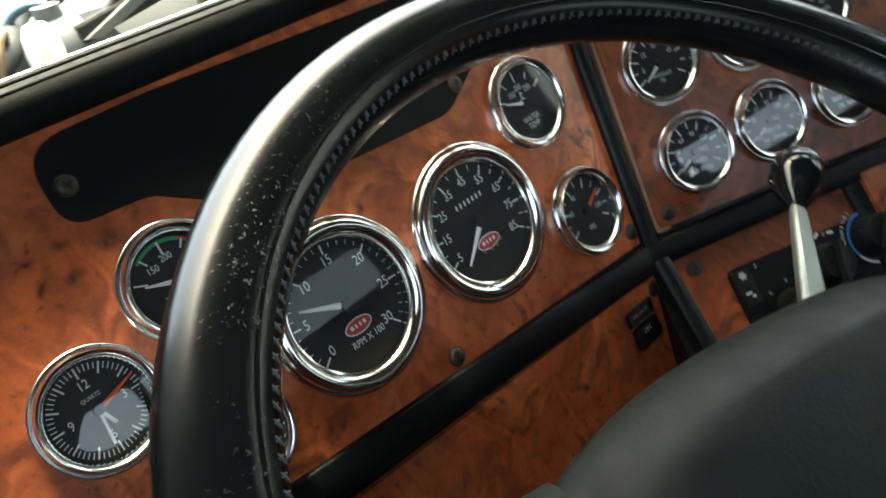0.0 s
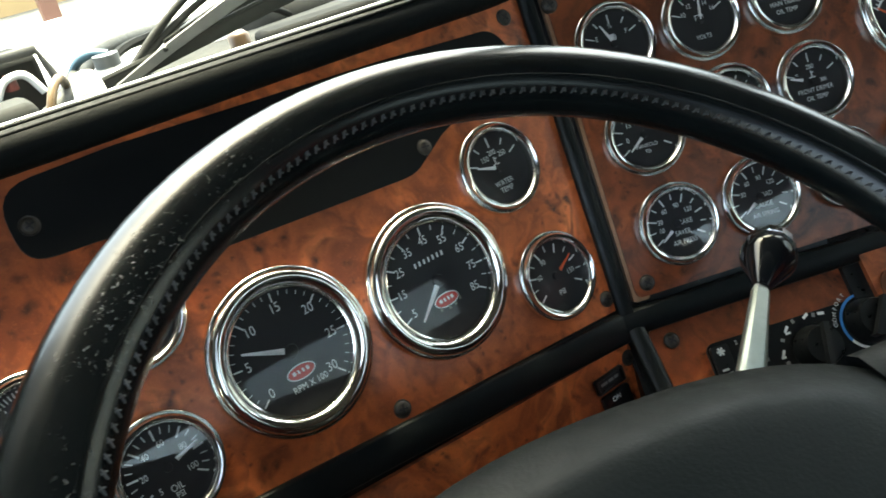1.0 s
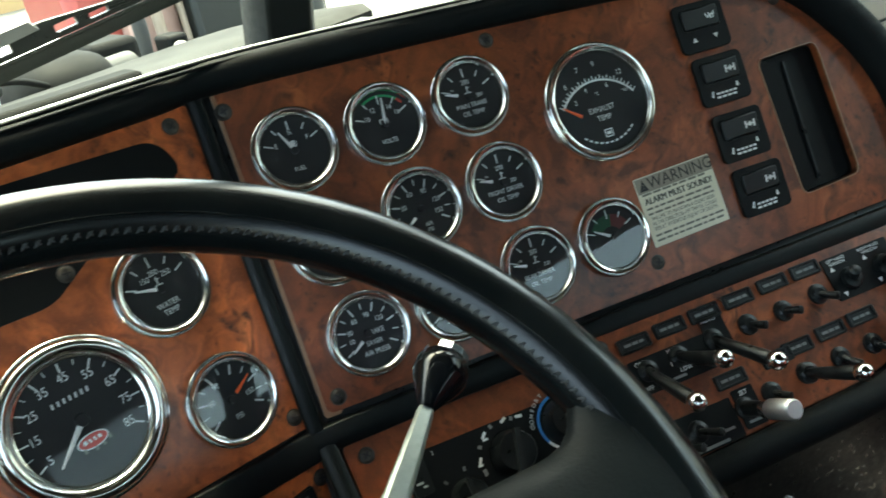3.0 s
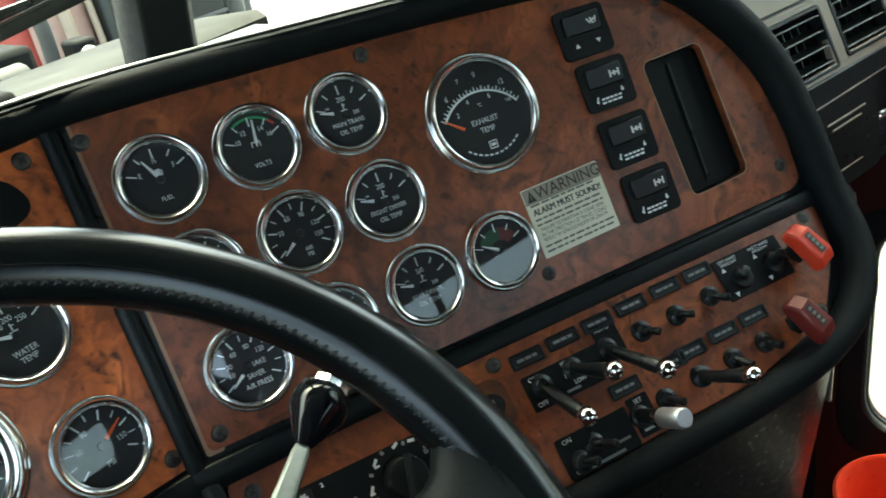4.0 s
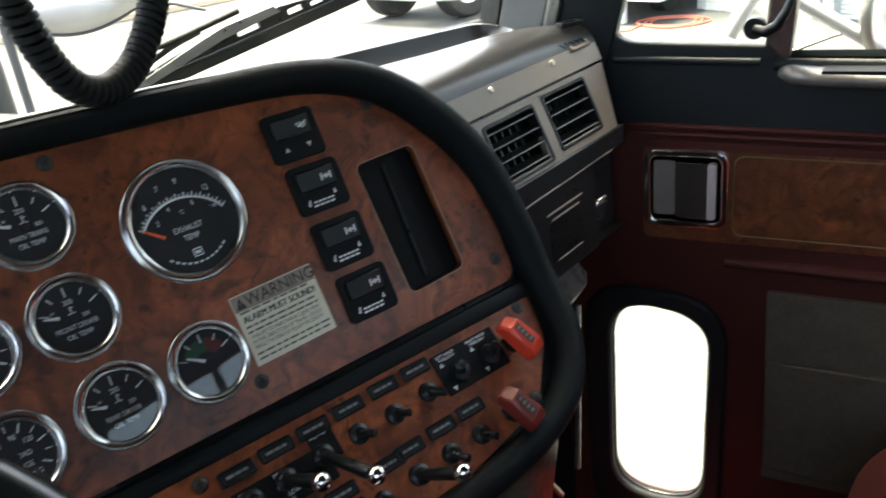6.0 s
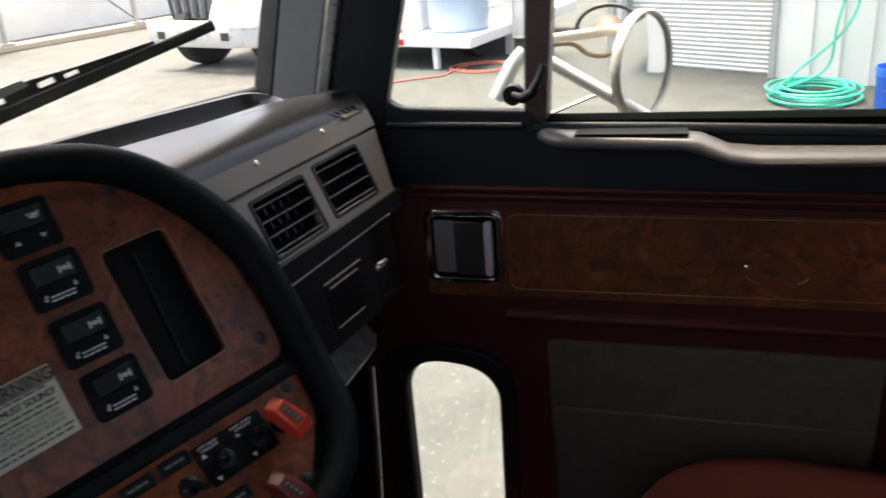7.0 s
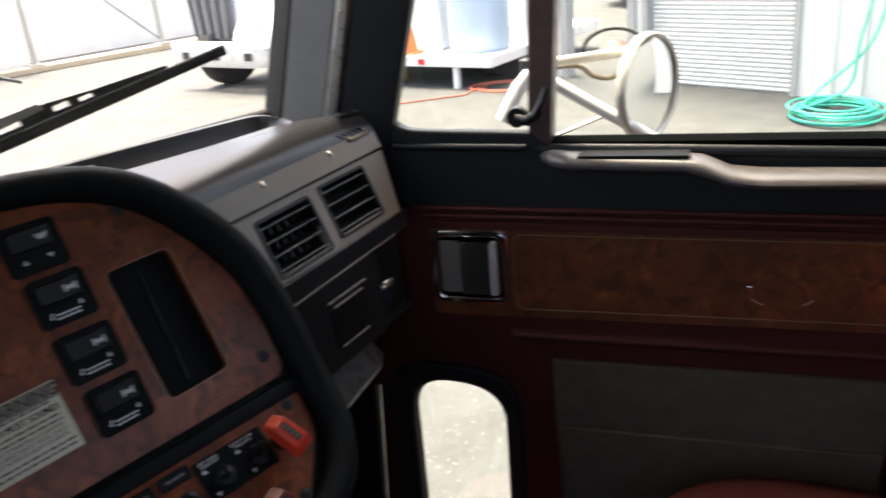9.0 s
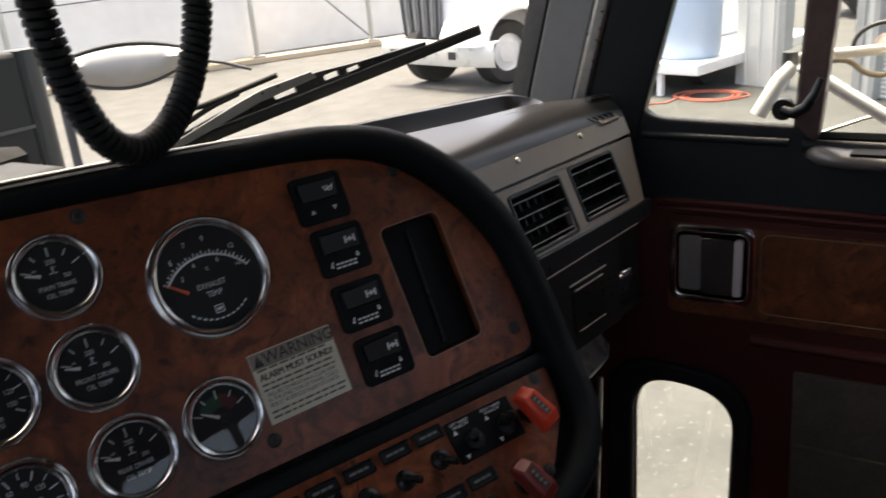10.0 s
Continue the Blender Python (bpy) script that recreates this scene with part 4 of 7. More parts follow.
for u, v in ((0.119, -0.0235), (0.153, -0.024), (0.1885, -0.022), (0.110, -0.0765), (0.147, -0.074), (0.179, -0.073), (0.2115, -0.073)):
    toggle(u, v, (random.uniform(0.003, 0.009), -0.009 + random.uniform(-0.003, 0.004), 0.014))
toggle(0.025, -0.0275, (0.002, -0.035, 0.046), True)
toggle(0.053, -0.026, (0.006, -0.016, 0.050), True)
toggle(0.086, -0.024, (0.010, -0.034, 0.050), True)
toggle(0.084, -0.079, (0.001, -0.012, 0.058), False, True)
toggle(0.145, -0.0735, (0.0115, -0.0145, 0.048), True)
toggle(0.0405, -0.081, (0.008, -0.006, 0.020))
toggle(0.026, -0.088, (0.006, -0.004, 0.016))


def info_plate(u, v, w, h, prints, turn=0.0, words=()):
    t = thing("switch_plate", on(FD, u, v, 0.0, turn), "thin black switch plate with white print", "plate", "switch plates")
    part("plate", plate(rrect(w, h, 0.0015), [], 0.0, 0.0012), PLATE_BLACK, t, "", 0)
    if prints:
        part("print", bars(prints, 0.0015), PRINT_DIM, t, "", 0)
    for x, y, s, size in words:
        letters(s, size, x, y, 0.0015, PRINT_SOFT, t)
    return t


info_plate(0.0505, -0.0305, 0.078, 0.027, [(-0.004, -0.0095, 0.012, 0.002, 0)], 0, [(-0.030, 0.0095, "ON", 0.005), (-0.031, -0.0095, "OFF", 0.005), (0.0, 0.0105, "HIGH", 0.0045), (-0.002, 0.001, "MED", 0.0045), (0.004, -0.0055, "LOW", 0.0045)])
info_plate(0.0905, -0.018, 0.021, 0.025, [], 0, [(-0.002, 0.009, "AUTO", 0.005)])
info_plate(0.044, -0.082, 0.062, 0.030, [(0.017, -0.006, 0.016, 0.002, 0), (0.002, -0.0125, 0.030, 0.0022, 0)], 0, [(-0.022, 0.011, "ON", 0.005), (-0.022, -0.0115, "OFF", 0.0045)])
info_plate(0.0875, -0.079, 0.019, 0.030, [(0.0, -0.0105, 0.012, 0.002, 0)], 0, [(0.0, 0.011, "SET", 0.0048)])
wp = info_plate(0.2385, -0.0165, 0.068, 0.036, [], 0, [(-0.020, 0.0148, "LEFT HAND", 0.0036), (-0.020, 0.0116, "WINDOW", 0.0036), (0.014, 0.0148, "RIGHT HAND", 0.0036), (0.014, 0.0116, "WINDOW", 0.0036)])
for row in ((-0.0275, 0.0075, 0.0044, 0), (0.006, 0.0075, 0.0044, 0), (-0.026, -0.0135, 0.0044, 180), (0.010, -0.0130, 0.0044, 180)):
    part("arrow_print", arrows([row], 0.0015), PRINT_SOFT, wp, "", 0)
for u, tilt in ((0.224, -0.004), (0.258, 0.002)):
    t = thing("window_switch", on(FD, u, -0.0200, 0.0012), "small round black window switch with a short lever", "switch", "window switches")
    part("collar", lathe([(0.0, 0.004), (0.006, 0.004), (0.0085, 0.003), (0.0095, 0.0)], 20), BLACK, t)
    part("lever", sweep([(0, 0, 0.003), (tilt * 0.5, 0.002, 0.008), (tilt, 0.004, 0.013), (tilt, 0.0042, 0.0142)], [0.0034, 0.0040, 0.0046, 0.0025], 12), BLACK, t)


RED_DARK = worn("darker_red_plastic", (0.14, 0.017, 0.013), (0.18, 0.024, 0.018), 0.4, 80, bumps=0.05)


def brake_knob(u, v, turn, mat, lab):
    t = thing("brake_knob", on(FD, u, v, 0.0, turn) @ Matrix.Diagonal((0.70, 1.0, 0.95, 1)), lab, "knob", "air brake knobs")
    part("stem", lathe([(0.0065, 0.0), (0.006, 0.018)], 16), BLACK, t)
    part("nut", lathe([(0.0, 0.005), (0.0085, 0.005), (0.0095, 0.0)], 6), BLACK, t)
    bm = bmesh.new()
    prof = [(-0.020, 0.012), (-0.021, 0.023), (-0.012, 0.029), (0.012, 0.030), (0.020, 0.022), (0.020, 0.012)]
    a = [bm.verts.new((-0.0110 - 0.003 * (y < 0), y, h)) for y, h in prof]
    b = [bm.verts.new((0.0110 + 0.003 * (y < 0), y, h)) for y, h in prof]
    for i in range(6):
        j = (i + 1) % 6
        bm.faces.new((a[i], a[j], b[j], b[i]))
    bm.faces.new(a[::-1])
    bm.faces.new(b)
    part("paddle", bm, mat, t, "", 30, 0.003)
    part("print_field", bars([(0.0, 0.000, 0.0085, 0.020, 0)], 0.0303), INK, t, "", 0)
    part("print", bars([(0.0, -0.0065 + 0.0045 * i, 0.005, 0.0025, 0) for i in range(4)], 0.0306), INK_GREY, t, "", 0)


brake_knob(0.2815, -0.0205, 22, RED, "bright red paddle knob of an air brake valve")
brake_knob(0.2455, -0.0712, 22, RED_DARK, "darker red paddle knob of an air brake valve")

# ---- ignition switch and heater controls ----
ig = thing("ignition_switch", on(FD, -0.0165, -0.026), "round black ignition switch in a brown plate", "switch")
part("plate", plate(rrect(0.030, 0.038, 0.012), [], 0.0, 0.002), WOOD_DOOR, ig, "", 0)
part("barrel", lathe([(0.0, 0.008), (0.007, 0.008), (0.0085, 0.006), (0.0095, 0.0)], 24), BLACK, ig)
part("key_slot", box(-0.0006, 0.0006, -0.004, 0.004, 0.007, 0.0085), STEEL, ig)
hv = thing("heater_control", on(FH, -0.098, -0.066), "black heater control plate with three rotary knobs", "heater control")
part("plate", plate(rrect(0.127, 0.091, 0.006, -0.0075, 0.0015), [], 0.0, 0.003), PLATE_BLACK, hv, "", 40, 0.001)
for i, (x, y, r) in enumerate(((0.050, 0.029, 0.0165), (0.005, 0.022, 0.0165), (-0.035, 0.006, 0.013))):
    kn = part("rotary_knob", lathe([(0.0, 0.018), (r * 0.8, 0.018), (r * 0.86, 0.016), (r, 0.003), (r * 1.05, 0.003)], 28), BLACK, hv)
    kn.matrix_basis = Matrix.Translation((x, y, 0))
    pt = part("pointer", box(-r * 0.12, r * 0.12, -r * 0.9, r * 0.9, 0.014, 0.024), GREY_DARK, kn)
    pt.matrix_basis = Matrix.Rotation(radians(-35 + 20 * i), 4, "Z")
ob = part("blue_arc", arc_band(0.0188, 0.0208, -120, 0, 0.0036), BLUE, hv, "blue cold arc", 0)
ob.matrix_basis = Matrix.Translation((0.050, 0.029, 0))
ob = part("red_arc", arc_band(0.0185, 0.0215, 0, 120, 0.0036), REDBAND, hv, "red warm arc", 0)
ob.matrix_basis = Matrix.Translation((0.050, 0.029, 0))
ob = part("white_arc", arc_band(0.0188, 0.0208, -165, -120, 0.0036), PRINT_SOFT, hv, "white end of the arc", 0)
ob.matrix_basis = Matrix.Translation((0.050, 0.029, 0))
for i, ch in enumerate("COMFORT"):
    a = -82 + 9.5 * i
    letters(ch, 0.0042, 0.050 + 0.0245 * math.sin(radians(a)), 0.029 + 0.0245 * math.cos(radians(a)), 0.0036, PRINT_SOFT, hv, turn=-a)
part("print", bars([(0.005 + 0.024 * math.sin(radians(a)), 0.022 + 0.024 * math.cos(radians(a)), 0.0024, 0.0030, -a) for a in (-100, -60, -20, 20, 60)] +
                   [(-0.035 + 0.019 * math.sin(radians(a)), 0.006 + 0.019 * math.cos(radians(a)), 0.002, 0.003, -a) for a in (-90, -40, 10, 60)], 0.0034), PRINT_DIM, hv, "", 0)

fan = part("fan_rocker", plate(rrect(0.0135, 0.026, 0.002, -0.0630, 0.0310), [], 0.003, 0.0062), BLACK, hv, "small black fan rocker", 30, 0.001)
part("fan_print", bars([(-0.0630, 0.0395, 0.0062, 0.0016, a) for a in (0, 60, 120)] + [(-0.0645, 0.0265, 0.0050, 0.0016, 0), (-0.0615, 0.0235, 0.0030, 0.0014, 0)], 0.0065), PRINT_SOFT, fan, "white fan symbol", 0)
letters("2", 0.0042, -0.0487, 0.0425, 0.0034, PRINT_SOFT, hv)
part("symbol_print", bars([(0.0073, 0.0455, 0.0050, 0.0022, 30), (-0.0101, 0.0405, 0.0052, 0.0020, 50), (-0.0100, 0.0375, 0.0040, 0.0016, 0), (-0.0191, 0.0250, 0.0052, 0.0020, 60), (-0.0200, 0.0222, 0.0036, 0.0016, 0), (0.0190, 0.0440, 0.0050, 0.0022, -10)], 0.0034), PRINT_SOFT, hv, "white vent symbols", 0)

# ---- steering wheel ----
WT = radians(58.0)
FW = plane_frame((-0.2784, 0.0410, 1.8005), (0.012, -math.cos(WT), math.sin(WT))) @ Matrix.Rotation(radians(-15), 4, "Z")
wheel = thing("steering_wheel", FW, "large black leather-wrapped steering wheel, scuffed on its rim", "steering wheel")
LEATHER = mat_base("black_leather", (0.005, 0.0065, 0.007), 0.24, spec=0.36)
setin(LEATHER, "Base Color", ramp(LEATHER, noise_tex(LEATHER, 30.0, 4.0).outputs[0], [(0.35, (0.0028, 0.0045, 0.0048)), (0.7, (0.0055, 0.0075, 0.0078))]))
bump(LEATHER, noise_tex(LEATHER, 700.0, 2.0).outputs[0], 0.05, 0.0003)
# scuffs: pale rubbed patches on the rim's left side
nt = LEATHER.node_tree
base = nt.nodes["Principled BSDF"].inputs["Base Color"].links[0].from_socket
scuff = noise_tex(LEATHER, 420.0, 5.0, 0.72, 0.5)
worn_at = noise_tex(LEATHER, 26.0, 2.0, 0.5)
mask = ramp(LEATHER, scuff.outputs[0], [(0.60, (0, 0, 0)), (0.65, (1, 1, 1))])
mask = mixed(LEATHER, mask, ramp(LEATHER, worn_at.outputs[0], [(0.38, (0, 0, 0)), (0.56, (1, 1, 1))]), 1.0, "MULTIPLY")
sep = nt.nodes.new("ShaderNodeSeparateXYZ")
nt.links.new(coords(LEATHER), sep.inputs[0])
side = nt.nodes.new("ShaderNodeMapRange")
side.inputs["From Min"].default_value, side.inputs["From Max"].default_value = -0.07, -0.18
nt.links.new(sep.outputs[0], side.inputs[0])
flat2 = nt.nodes.new("ShaderNodeVectorMath")
flat2.operation = "MULTIPLY"
flat2.inputs[1].default_value = (1.0, 1.0, 0.0)
nt.links.new(coords(LEATHER), flat2.inputs[0])
reach = nt.nodes.new("ShaderNodeVectorMath")
reach.operation = "LENGTH"
nt.links.new(flat2.outputs[0], reach.inputs[0])
ring_at = nt.nodes.new("ShaderNodeMapRange")
ring_at.inputs["From Min"].default_value, ring_at.inputs["From Max"].default_value = 0.200, 0.235
nt.links.new(reach.outputs["Value"], ring_at.inputs[0])
belt = ramp(LEATHER, ring_at.outputs[0], [(0.12, (0, 0, 0)), (0.28, (1, 1, 1)), (0.55, (1, 1, 1)), (0.80, (0, 0, 0))])
mask = mixed(LEATHER, mixed(LEATHER, mask, belt, 1.0, "MULTIPLY"), side.outputs[0], 1.0, "MULTIPLY")
setin(LEATHER, "Base Color", mixed(LEATHER, base, (0.23, 0.225, 0.21), mask))
setin(LEATHER, "Roughness", mixed(LEATHER, (0.24, 0.24, 0.24), (0.65, 0.65, 0.65), mask))
RIMR, TUBE = 0.2195, 0.0196
circle = [(RIMR * math.cos(2 * math.pi * i / 96), RIMR * math.sin(2 * math.pi * i / 96), 0) for i in range(96)]
part("rim", sweep(circle, TUBE, 20, closed=True, flat=0.92), LEATHER, wheel, "black leather rim with pale scuffs", 60)
seam = [((RIMR - 0.0115) * math.cos(2 * math.pi * i / 96), (RIMR - 0.0115) * math.sin(2 * math.pi * i / 96), 0.0148) for i in range(96)]
part("leather_seam", sweep(seam, 0.0007, 6, closed=True), LEATHER, wheel, "raised leather seam round the rim", 60)
bm = bmesh.new()
for i in range(230):
    a = 2 * math.pi * i / 230
    r0 = RIMR - TUBE * 0.86
    p = Vector((r0 * math.cos(a), r0 * math.sin(a), TUBE * 0.47))
    for k, s in ((1, 1.0), (-1, 0.6)):
        d = Vector((-math.sin(a), math.cos(a), 0)) * 0.0017 * k * s + Vector((-math.cos(a), -math.sin(a), -0.5)) * 0.0017 * s
        sweep([p - d, p + d * 0.1 + Vector((0, 0, 0.0006)), p + d], [0.0004, 0.0007 * s, 0.0004], 5, bm)
STITCH = worn("dark_thread", (0.030, 0.032, 0.033), (0.055, 0.058, 0.058), 0.45, 300)
tagged(part("stitching", bm, STITCH, wheel, "dark grey cross stitching", 60), kind="stuff")
# hub pad: a broad low dome with a bevelled border
HUB = worn("matt_hub_vinyl", (0.0042, 0.0062, 0.0062), (0.0068, 0.0092, 0.0090), 0.52, 60, bumps=0.35, grain=500, spec=0.16)
bm = bmesh.new()
rings = []
for j, (k, h) in enumerate(((0.95, -0.042), (0.99, -0.022), (1.0, -0.016), (0.985, -0.011), (0.90, -0.003), (0.78, 0.0065), (0.72, 0.0102), (0.66, 0.0122), (0.56, 0.0134), (0.4, 0.0142), (0.2, 0.0146))):
    ring = []
    for i in range(64):
        a = 2 * math.pi * i / 64
        c, s = math.cos(a), math.sin(a)
        w = 0.157 * (abs(c) ** 2.4 + abs(s) ** 2.4) ** (-1 / 2.4)
        ring.append(bm.verts.new((w * c * k, -0.045 + w * 0.515 * s * k, h)))
    rings.append(ring)
for a, b in zip(rings, rings[1:]):
    for i in range(64):
        bm.faces.new((a[i], a[(i + 1) % 64], b[(i + 1) % 64], b[i]))
bm.faces.new(rings[-1])
bm.faces.new(rings[0][::-1])
part("hub_seam", sweep(smooth_path([(-0.098, -0.040, -0.0005), (-0.0900, -0.0040, -0.0020), (-0.0755, 0.0140, -0.0040), (-0.0610, 0.0255, -0.0062)], 8), 0.0011, 6), SLOT_BLACK, wheel, "moulded seam", 60)
part("hub_pad", bm, HUB, wheel, "black padded hub cover", 60)
for s in (1, -1):
    bm = bmesh.new()
    rings = []
    for i in range(15):
        t = i / 14
        x = 0.115 + (RIMR - 0.115) * t
        y = -0.034 + 0.008 * t
        hw = 0.044 + 0.010 * (1 - t) + 0.024 * max(t - 0.5, 0) ** 2 * 5 + 0.50 * max(t - 0.66, 0) ** 2
        hh = 0.014 + 0.004 * t
        zc = -0.010 * (1 - t)
        rings.append([bm.verts.new((s * x, y + hw * math.cos(a), zc + hh * math.sin(a))) for a in np.linspace(0, 2 * math.pi, 17)[:-1]])
    for a, b in zip(rings, rings[1:]):
        for k in range(16):
            bm.faces.new((a[k], a[(k + 1) % 16], b[(k + 1) % 16], b[k]))
    part("spoke", bm, HUB, wheel, "black vinyl spoke", 60)
part("column", sweep([(0, -0.03, -0.01), (0, -0.03, -0.10), (0, -0.03, -0.30)], [0.045, 0.042, 0.042], 24), BLACK, wheel, "black steering column")

# ---- lever beside the column ----
lv = thing("column_lever", Matrix(), "flat aluminium column lever with a black cone knob", "lever")
base, tip = Vector((-0.170, 0.0875, 1.7360)), Vector((-0.075, 0.143, 1.746))
d = (tip - base).normalized()
side = d.cross(Vector((-0.2, -0.6, 0.75))).normalized()
up = side.cross(d)
bm = bmesh.new()
rings = []
for t, w, h in ((-0.6, 0.0100, 0.004), (0.0, 0.0088, 0.004), (0.6, 0.0066, 0.0035), (0.92, 0.0054, 0.003), (1.0, 0.0038, 0.002)):
    c = base + (tip - base) * t
    rings.append([bm.verts.new(c + side * x * w + up * y * h) for x, y in ((-1, -1), (1, -1), (1, 0.5), (0.6, 1), (-0.6, 1), (-1, 0.5))])
for a, b in zip(rings, rings[1:]):
    for k in range(6):
        bm.faces.new((a[k], a[(k + 1) % 6], b[(k + 1) % 6], b[k]))
bm.faces.new(rings[0][::-1])
bm.faces.new(rings[-1])
part("arm", bm, worn("cast_aluminium", (0.19, 0.215, 0.205), (0.26, 0.29, 0.275), 0.38, 200, 0.8), lv, "cast aluminium arm", 30, 0.001)
k0, k1 = tip - d * 0.004, Vector((-0.0375, 0.1610, 1.7530))
kd = k1 - k0
part("knob", sweep([k0, k0 + kd * 0.05, k0 + kd * 0.52, k0 + kd * 0.60, k0 + kd * 0.78, k0 + kd * 0.84], [0.0045, 0.0058, 0.0165, 0.0176, 0.0172, 0.0150], 28), GLOSS, lv, "glossy black cone knob", 45)
part("cap", sweep([k0 + kd * 0.82, k0 + kd * 0.85, k0 + kd * 0.97, k0 + kd * 1.0], [0.0135, 0.0156, 0.0150, 0.0118], 12), CHROME, lv, "faceted chrome cap", 24)
part("cap_disc", sweep([k0 + kd * 0.99, k0 + kd * 1.02], [0.0118, 0.0105], 20), GLOSS, lv, "black disc in the cap", 30)

# ---- far end of the dashboard: defroster top, vent panel, glove box ----
side = tagged(new("side_dashboard"), "grey plastic passenger dashboard with two air vents", "dashboard", kind="structure")


def spart(name, bm, mat, fr=None, label="", bevel=0.0, smooth=40.0):
    ob = part(name, bm, mat, side, label, smooth, bevel)
    ob.matrix_basis = fr or Matrix()
    return ob


LOUVRE = worn("satin_louvre", (0.10, 0.10, 0.095), (0.13, 0.13, 0.124), 0.30, 80, 0.6)
V1 = rounded([(-0.040, -0.0305), (0.0535, -0.0300), (0.045, -0.0955), (-0.040, -0.0970)], 0.005)
V2 = rounded([(0.077, -0.0265), (0.1615, -0.0275), (0.1570, -0.0885), (0.0690, -0.0925)], 0.005)
spart("vent_panel", plate([(-0.13, -0.0225), (-0.13, -0.104), (0.188, -0.104), (0.211, -0.0215)], [V1, V2], -0.008, 0.0), GREY, FV, "grey-brown plastic vent panel", 0.001)
spart("upper_band", plate([(-0.13, 0.008), (-0.13, -0.0195), (0.212, -0.0185), (0.212, 0.004), (0.15, 0.008)], [], -0.008, 0.002), GREY, FV, "grey-brown plastic band", 0.001)
spart("band_gap", plate([(-0.13, -0.012), (-0.13, -0.03), (0.222, -0.03), (0.222, -0.012)], [], -0.02, -0.0085), BLACK, FV)
for hole in (V1, V2):
    u0, u1 = min(p[0] for p in hole), max(p[0] for p in hole)
    v0, v1 = min(p[1] for p in hole), max(p[1] for p in hole)
    t = thing("air_vent", on(FV, (u0 + u1) / 2, (v0 + v1) / 2), "black louvred air vent in the grey panel", "air vent", "air vents")
    w, h = u1 - u0, v1 - v0
    part("well", box(-w / 2, w / 2, -h / 2, h / 2, -0.035, -0.030), BLACK, t)
    part("frame", plate(rrect(w, h, 0.005), [rrect(w - 0.008, h - 0.008, 0.003)], -0.012, 0.0015), GREY_DARK, t, "", 40, 0.0008)
    for i in range(4):
        y = -h / 2 + h * (i + 0.55) / 4.2
        sl = part("louvre", box(-w / 2 + 0.004, w / 2 - 0.004, -0.0008, 0.0008, -0.020, -0.0015), BLACK, t)
        sl.matrix_basis = Matrix.Translation((0, y, 0.0)) @ Matrix.Rotation(radians(14), 4, "X")
        part("louvre_edge", sweep([(-w / 2 + 0.004, y, -0.0010), (w / 2 - 0.004, y, -0.0010)], 0.0009, 8), LOUVRE, sl, "satin silver front edge", 60).matrix_basis = sl.matrix_basis.inverted()
    part("sill", box(-w / 2 + 0.003, w / 2 - 0.003, -h / 2 + 0.0005, -h / 2 + 0.0045, -0.010, 0.001), GREY, t, "grey lower sill", 30, 0.001)
    for i in range(7):
        x = -w / 2 + w * (i + 0.5) / 7
        part("vane", box(x - 0.0008, x + 0.0008, -h / 2 + 0.004, h / 2 - 0.004, -0.03, -0.016), BLACK, t)
for u in (-0.004, 0.114):
    t = thing("stud", on(FV, u, 0.001, 0.002), "small pale screw in the grey band", "screw", "band screws")
    part("head", lathe([(0.0, 0.0024), (0.0024, 0.0021), (0.0034, 0.001), (0.0037, -0.001)], 16), BRASS, t)
# top with the long defroster trough
bm = bmesh.new()
UEND = (-0.13, -0.05, 0.0, 0.06, 0.12, 0.16, 0.19, 0.212)
mids = [Vector(p) for p in ((0.44, 0.215, 1.884), (0.56, 0.175, 1.880), (0.665, 0.150, 1.876), (0.710, 0.128, 1.874), (0.770, 0.090, 1.868))]
rows = []
for u in UEND:
    drop = 0.004 * max(u - 0.12, 0) / 0.092
    a, c = FV @ Vector((u, 0.0075 - drop, 0.002)), FV @ Vector((u, 0.031 - 2.2 * drop, 0.002))
    x = a.x
    k = max(0, min(3, sum(m.x < x for m in mids) - 1))
    f = max(0.0, min(1.0, (x - mids[k].x) / (mids[k + 1].x - mids[k].x)))
    b = mids[k].lerp(mids[k + 1], f)
    e = c.lerp(b, 0.45)
    e.z = c.z + 0.004
    rows.append([bm.verts.new(a * (1 - s) ** 2 + c * 2 * s * (1 - s) + e * s * s) for s in np.linspace(0, 1, 9)] + [bm.verts.new(e.lerp(b, 0.5)), bm.verts.new(b)])
for a, b in zip(rows, rows[1:]):
    for k in range(len(a) - 1):
        bm.faces.new((a[k], b[k], b[k + 1], a[k + 1]))
FS = on(FV, 0.176, 0.0105, -0.0005) @ Matrix.Rotation(radians(-38), 4, "X")
ds = thing("defroster_outlet", FS, "small tan defroster slot with a black comb grille", "air vent")
part("slot_frame", plate(rrect(0.040, 0.019, 0.003), [rrect(0.030, 0.011, 0.002)], -0.002, 0.0022), GREY, ds, "tan frame", 40, 0.0008)
part("slot_well", plate(rrect(0.030, 0.011, 0.002), [], -0.002, -0.0005), BLACK, ds)
for i in range(5):
    part("comb_bar", sweep([(-0.046 + 0.011 * i, 0.014 - 0.0012 * i, 0.001), (-0.034 + 0.011 * i, 0.0035 - 0.001 * i, 0.0042), (-0.026 + 0.010 * i, -0.0022, 0.0015)], [0.0010, 0.0014, 0.0010], 6), BLACK, ds)
spart("top_cover", bm, TOPG, None, "smooth glossy dark grey top cover", 0, 80)
bm = bmesh.new()
rows = []
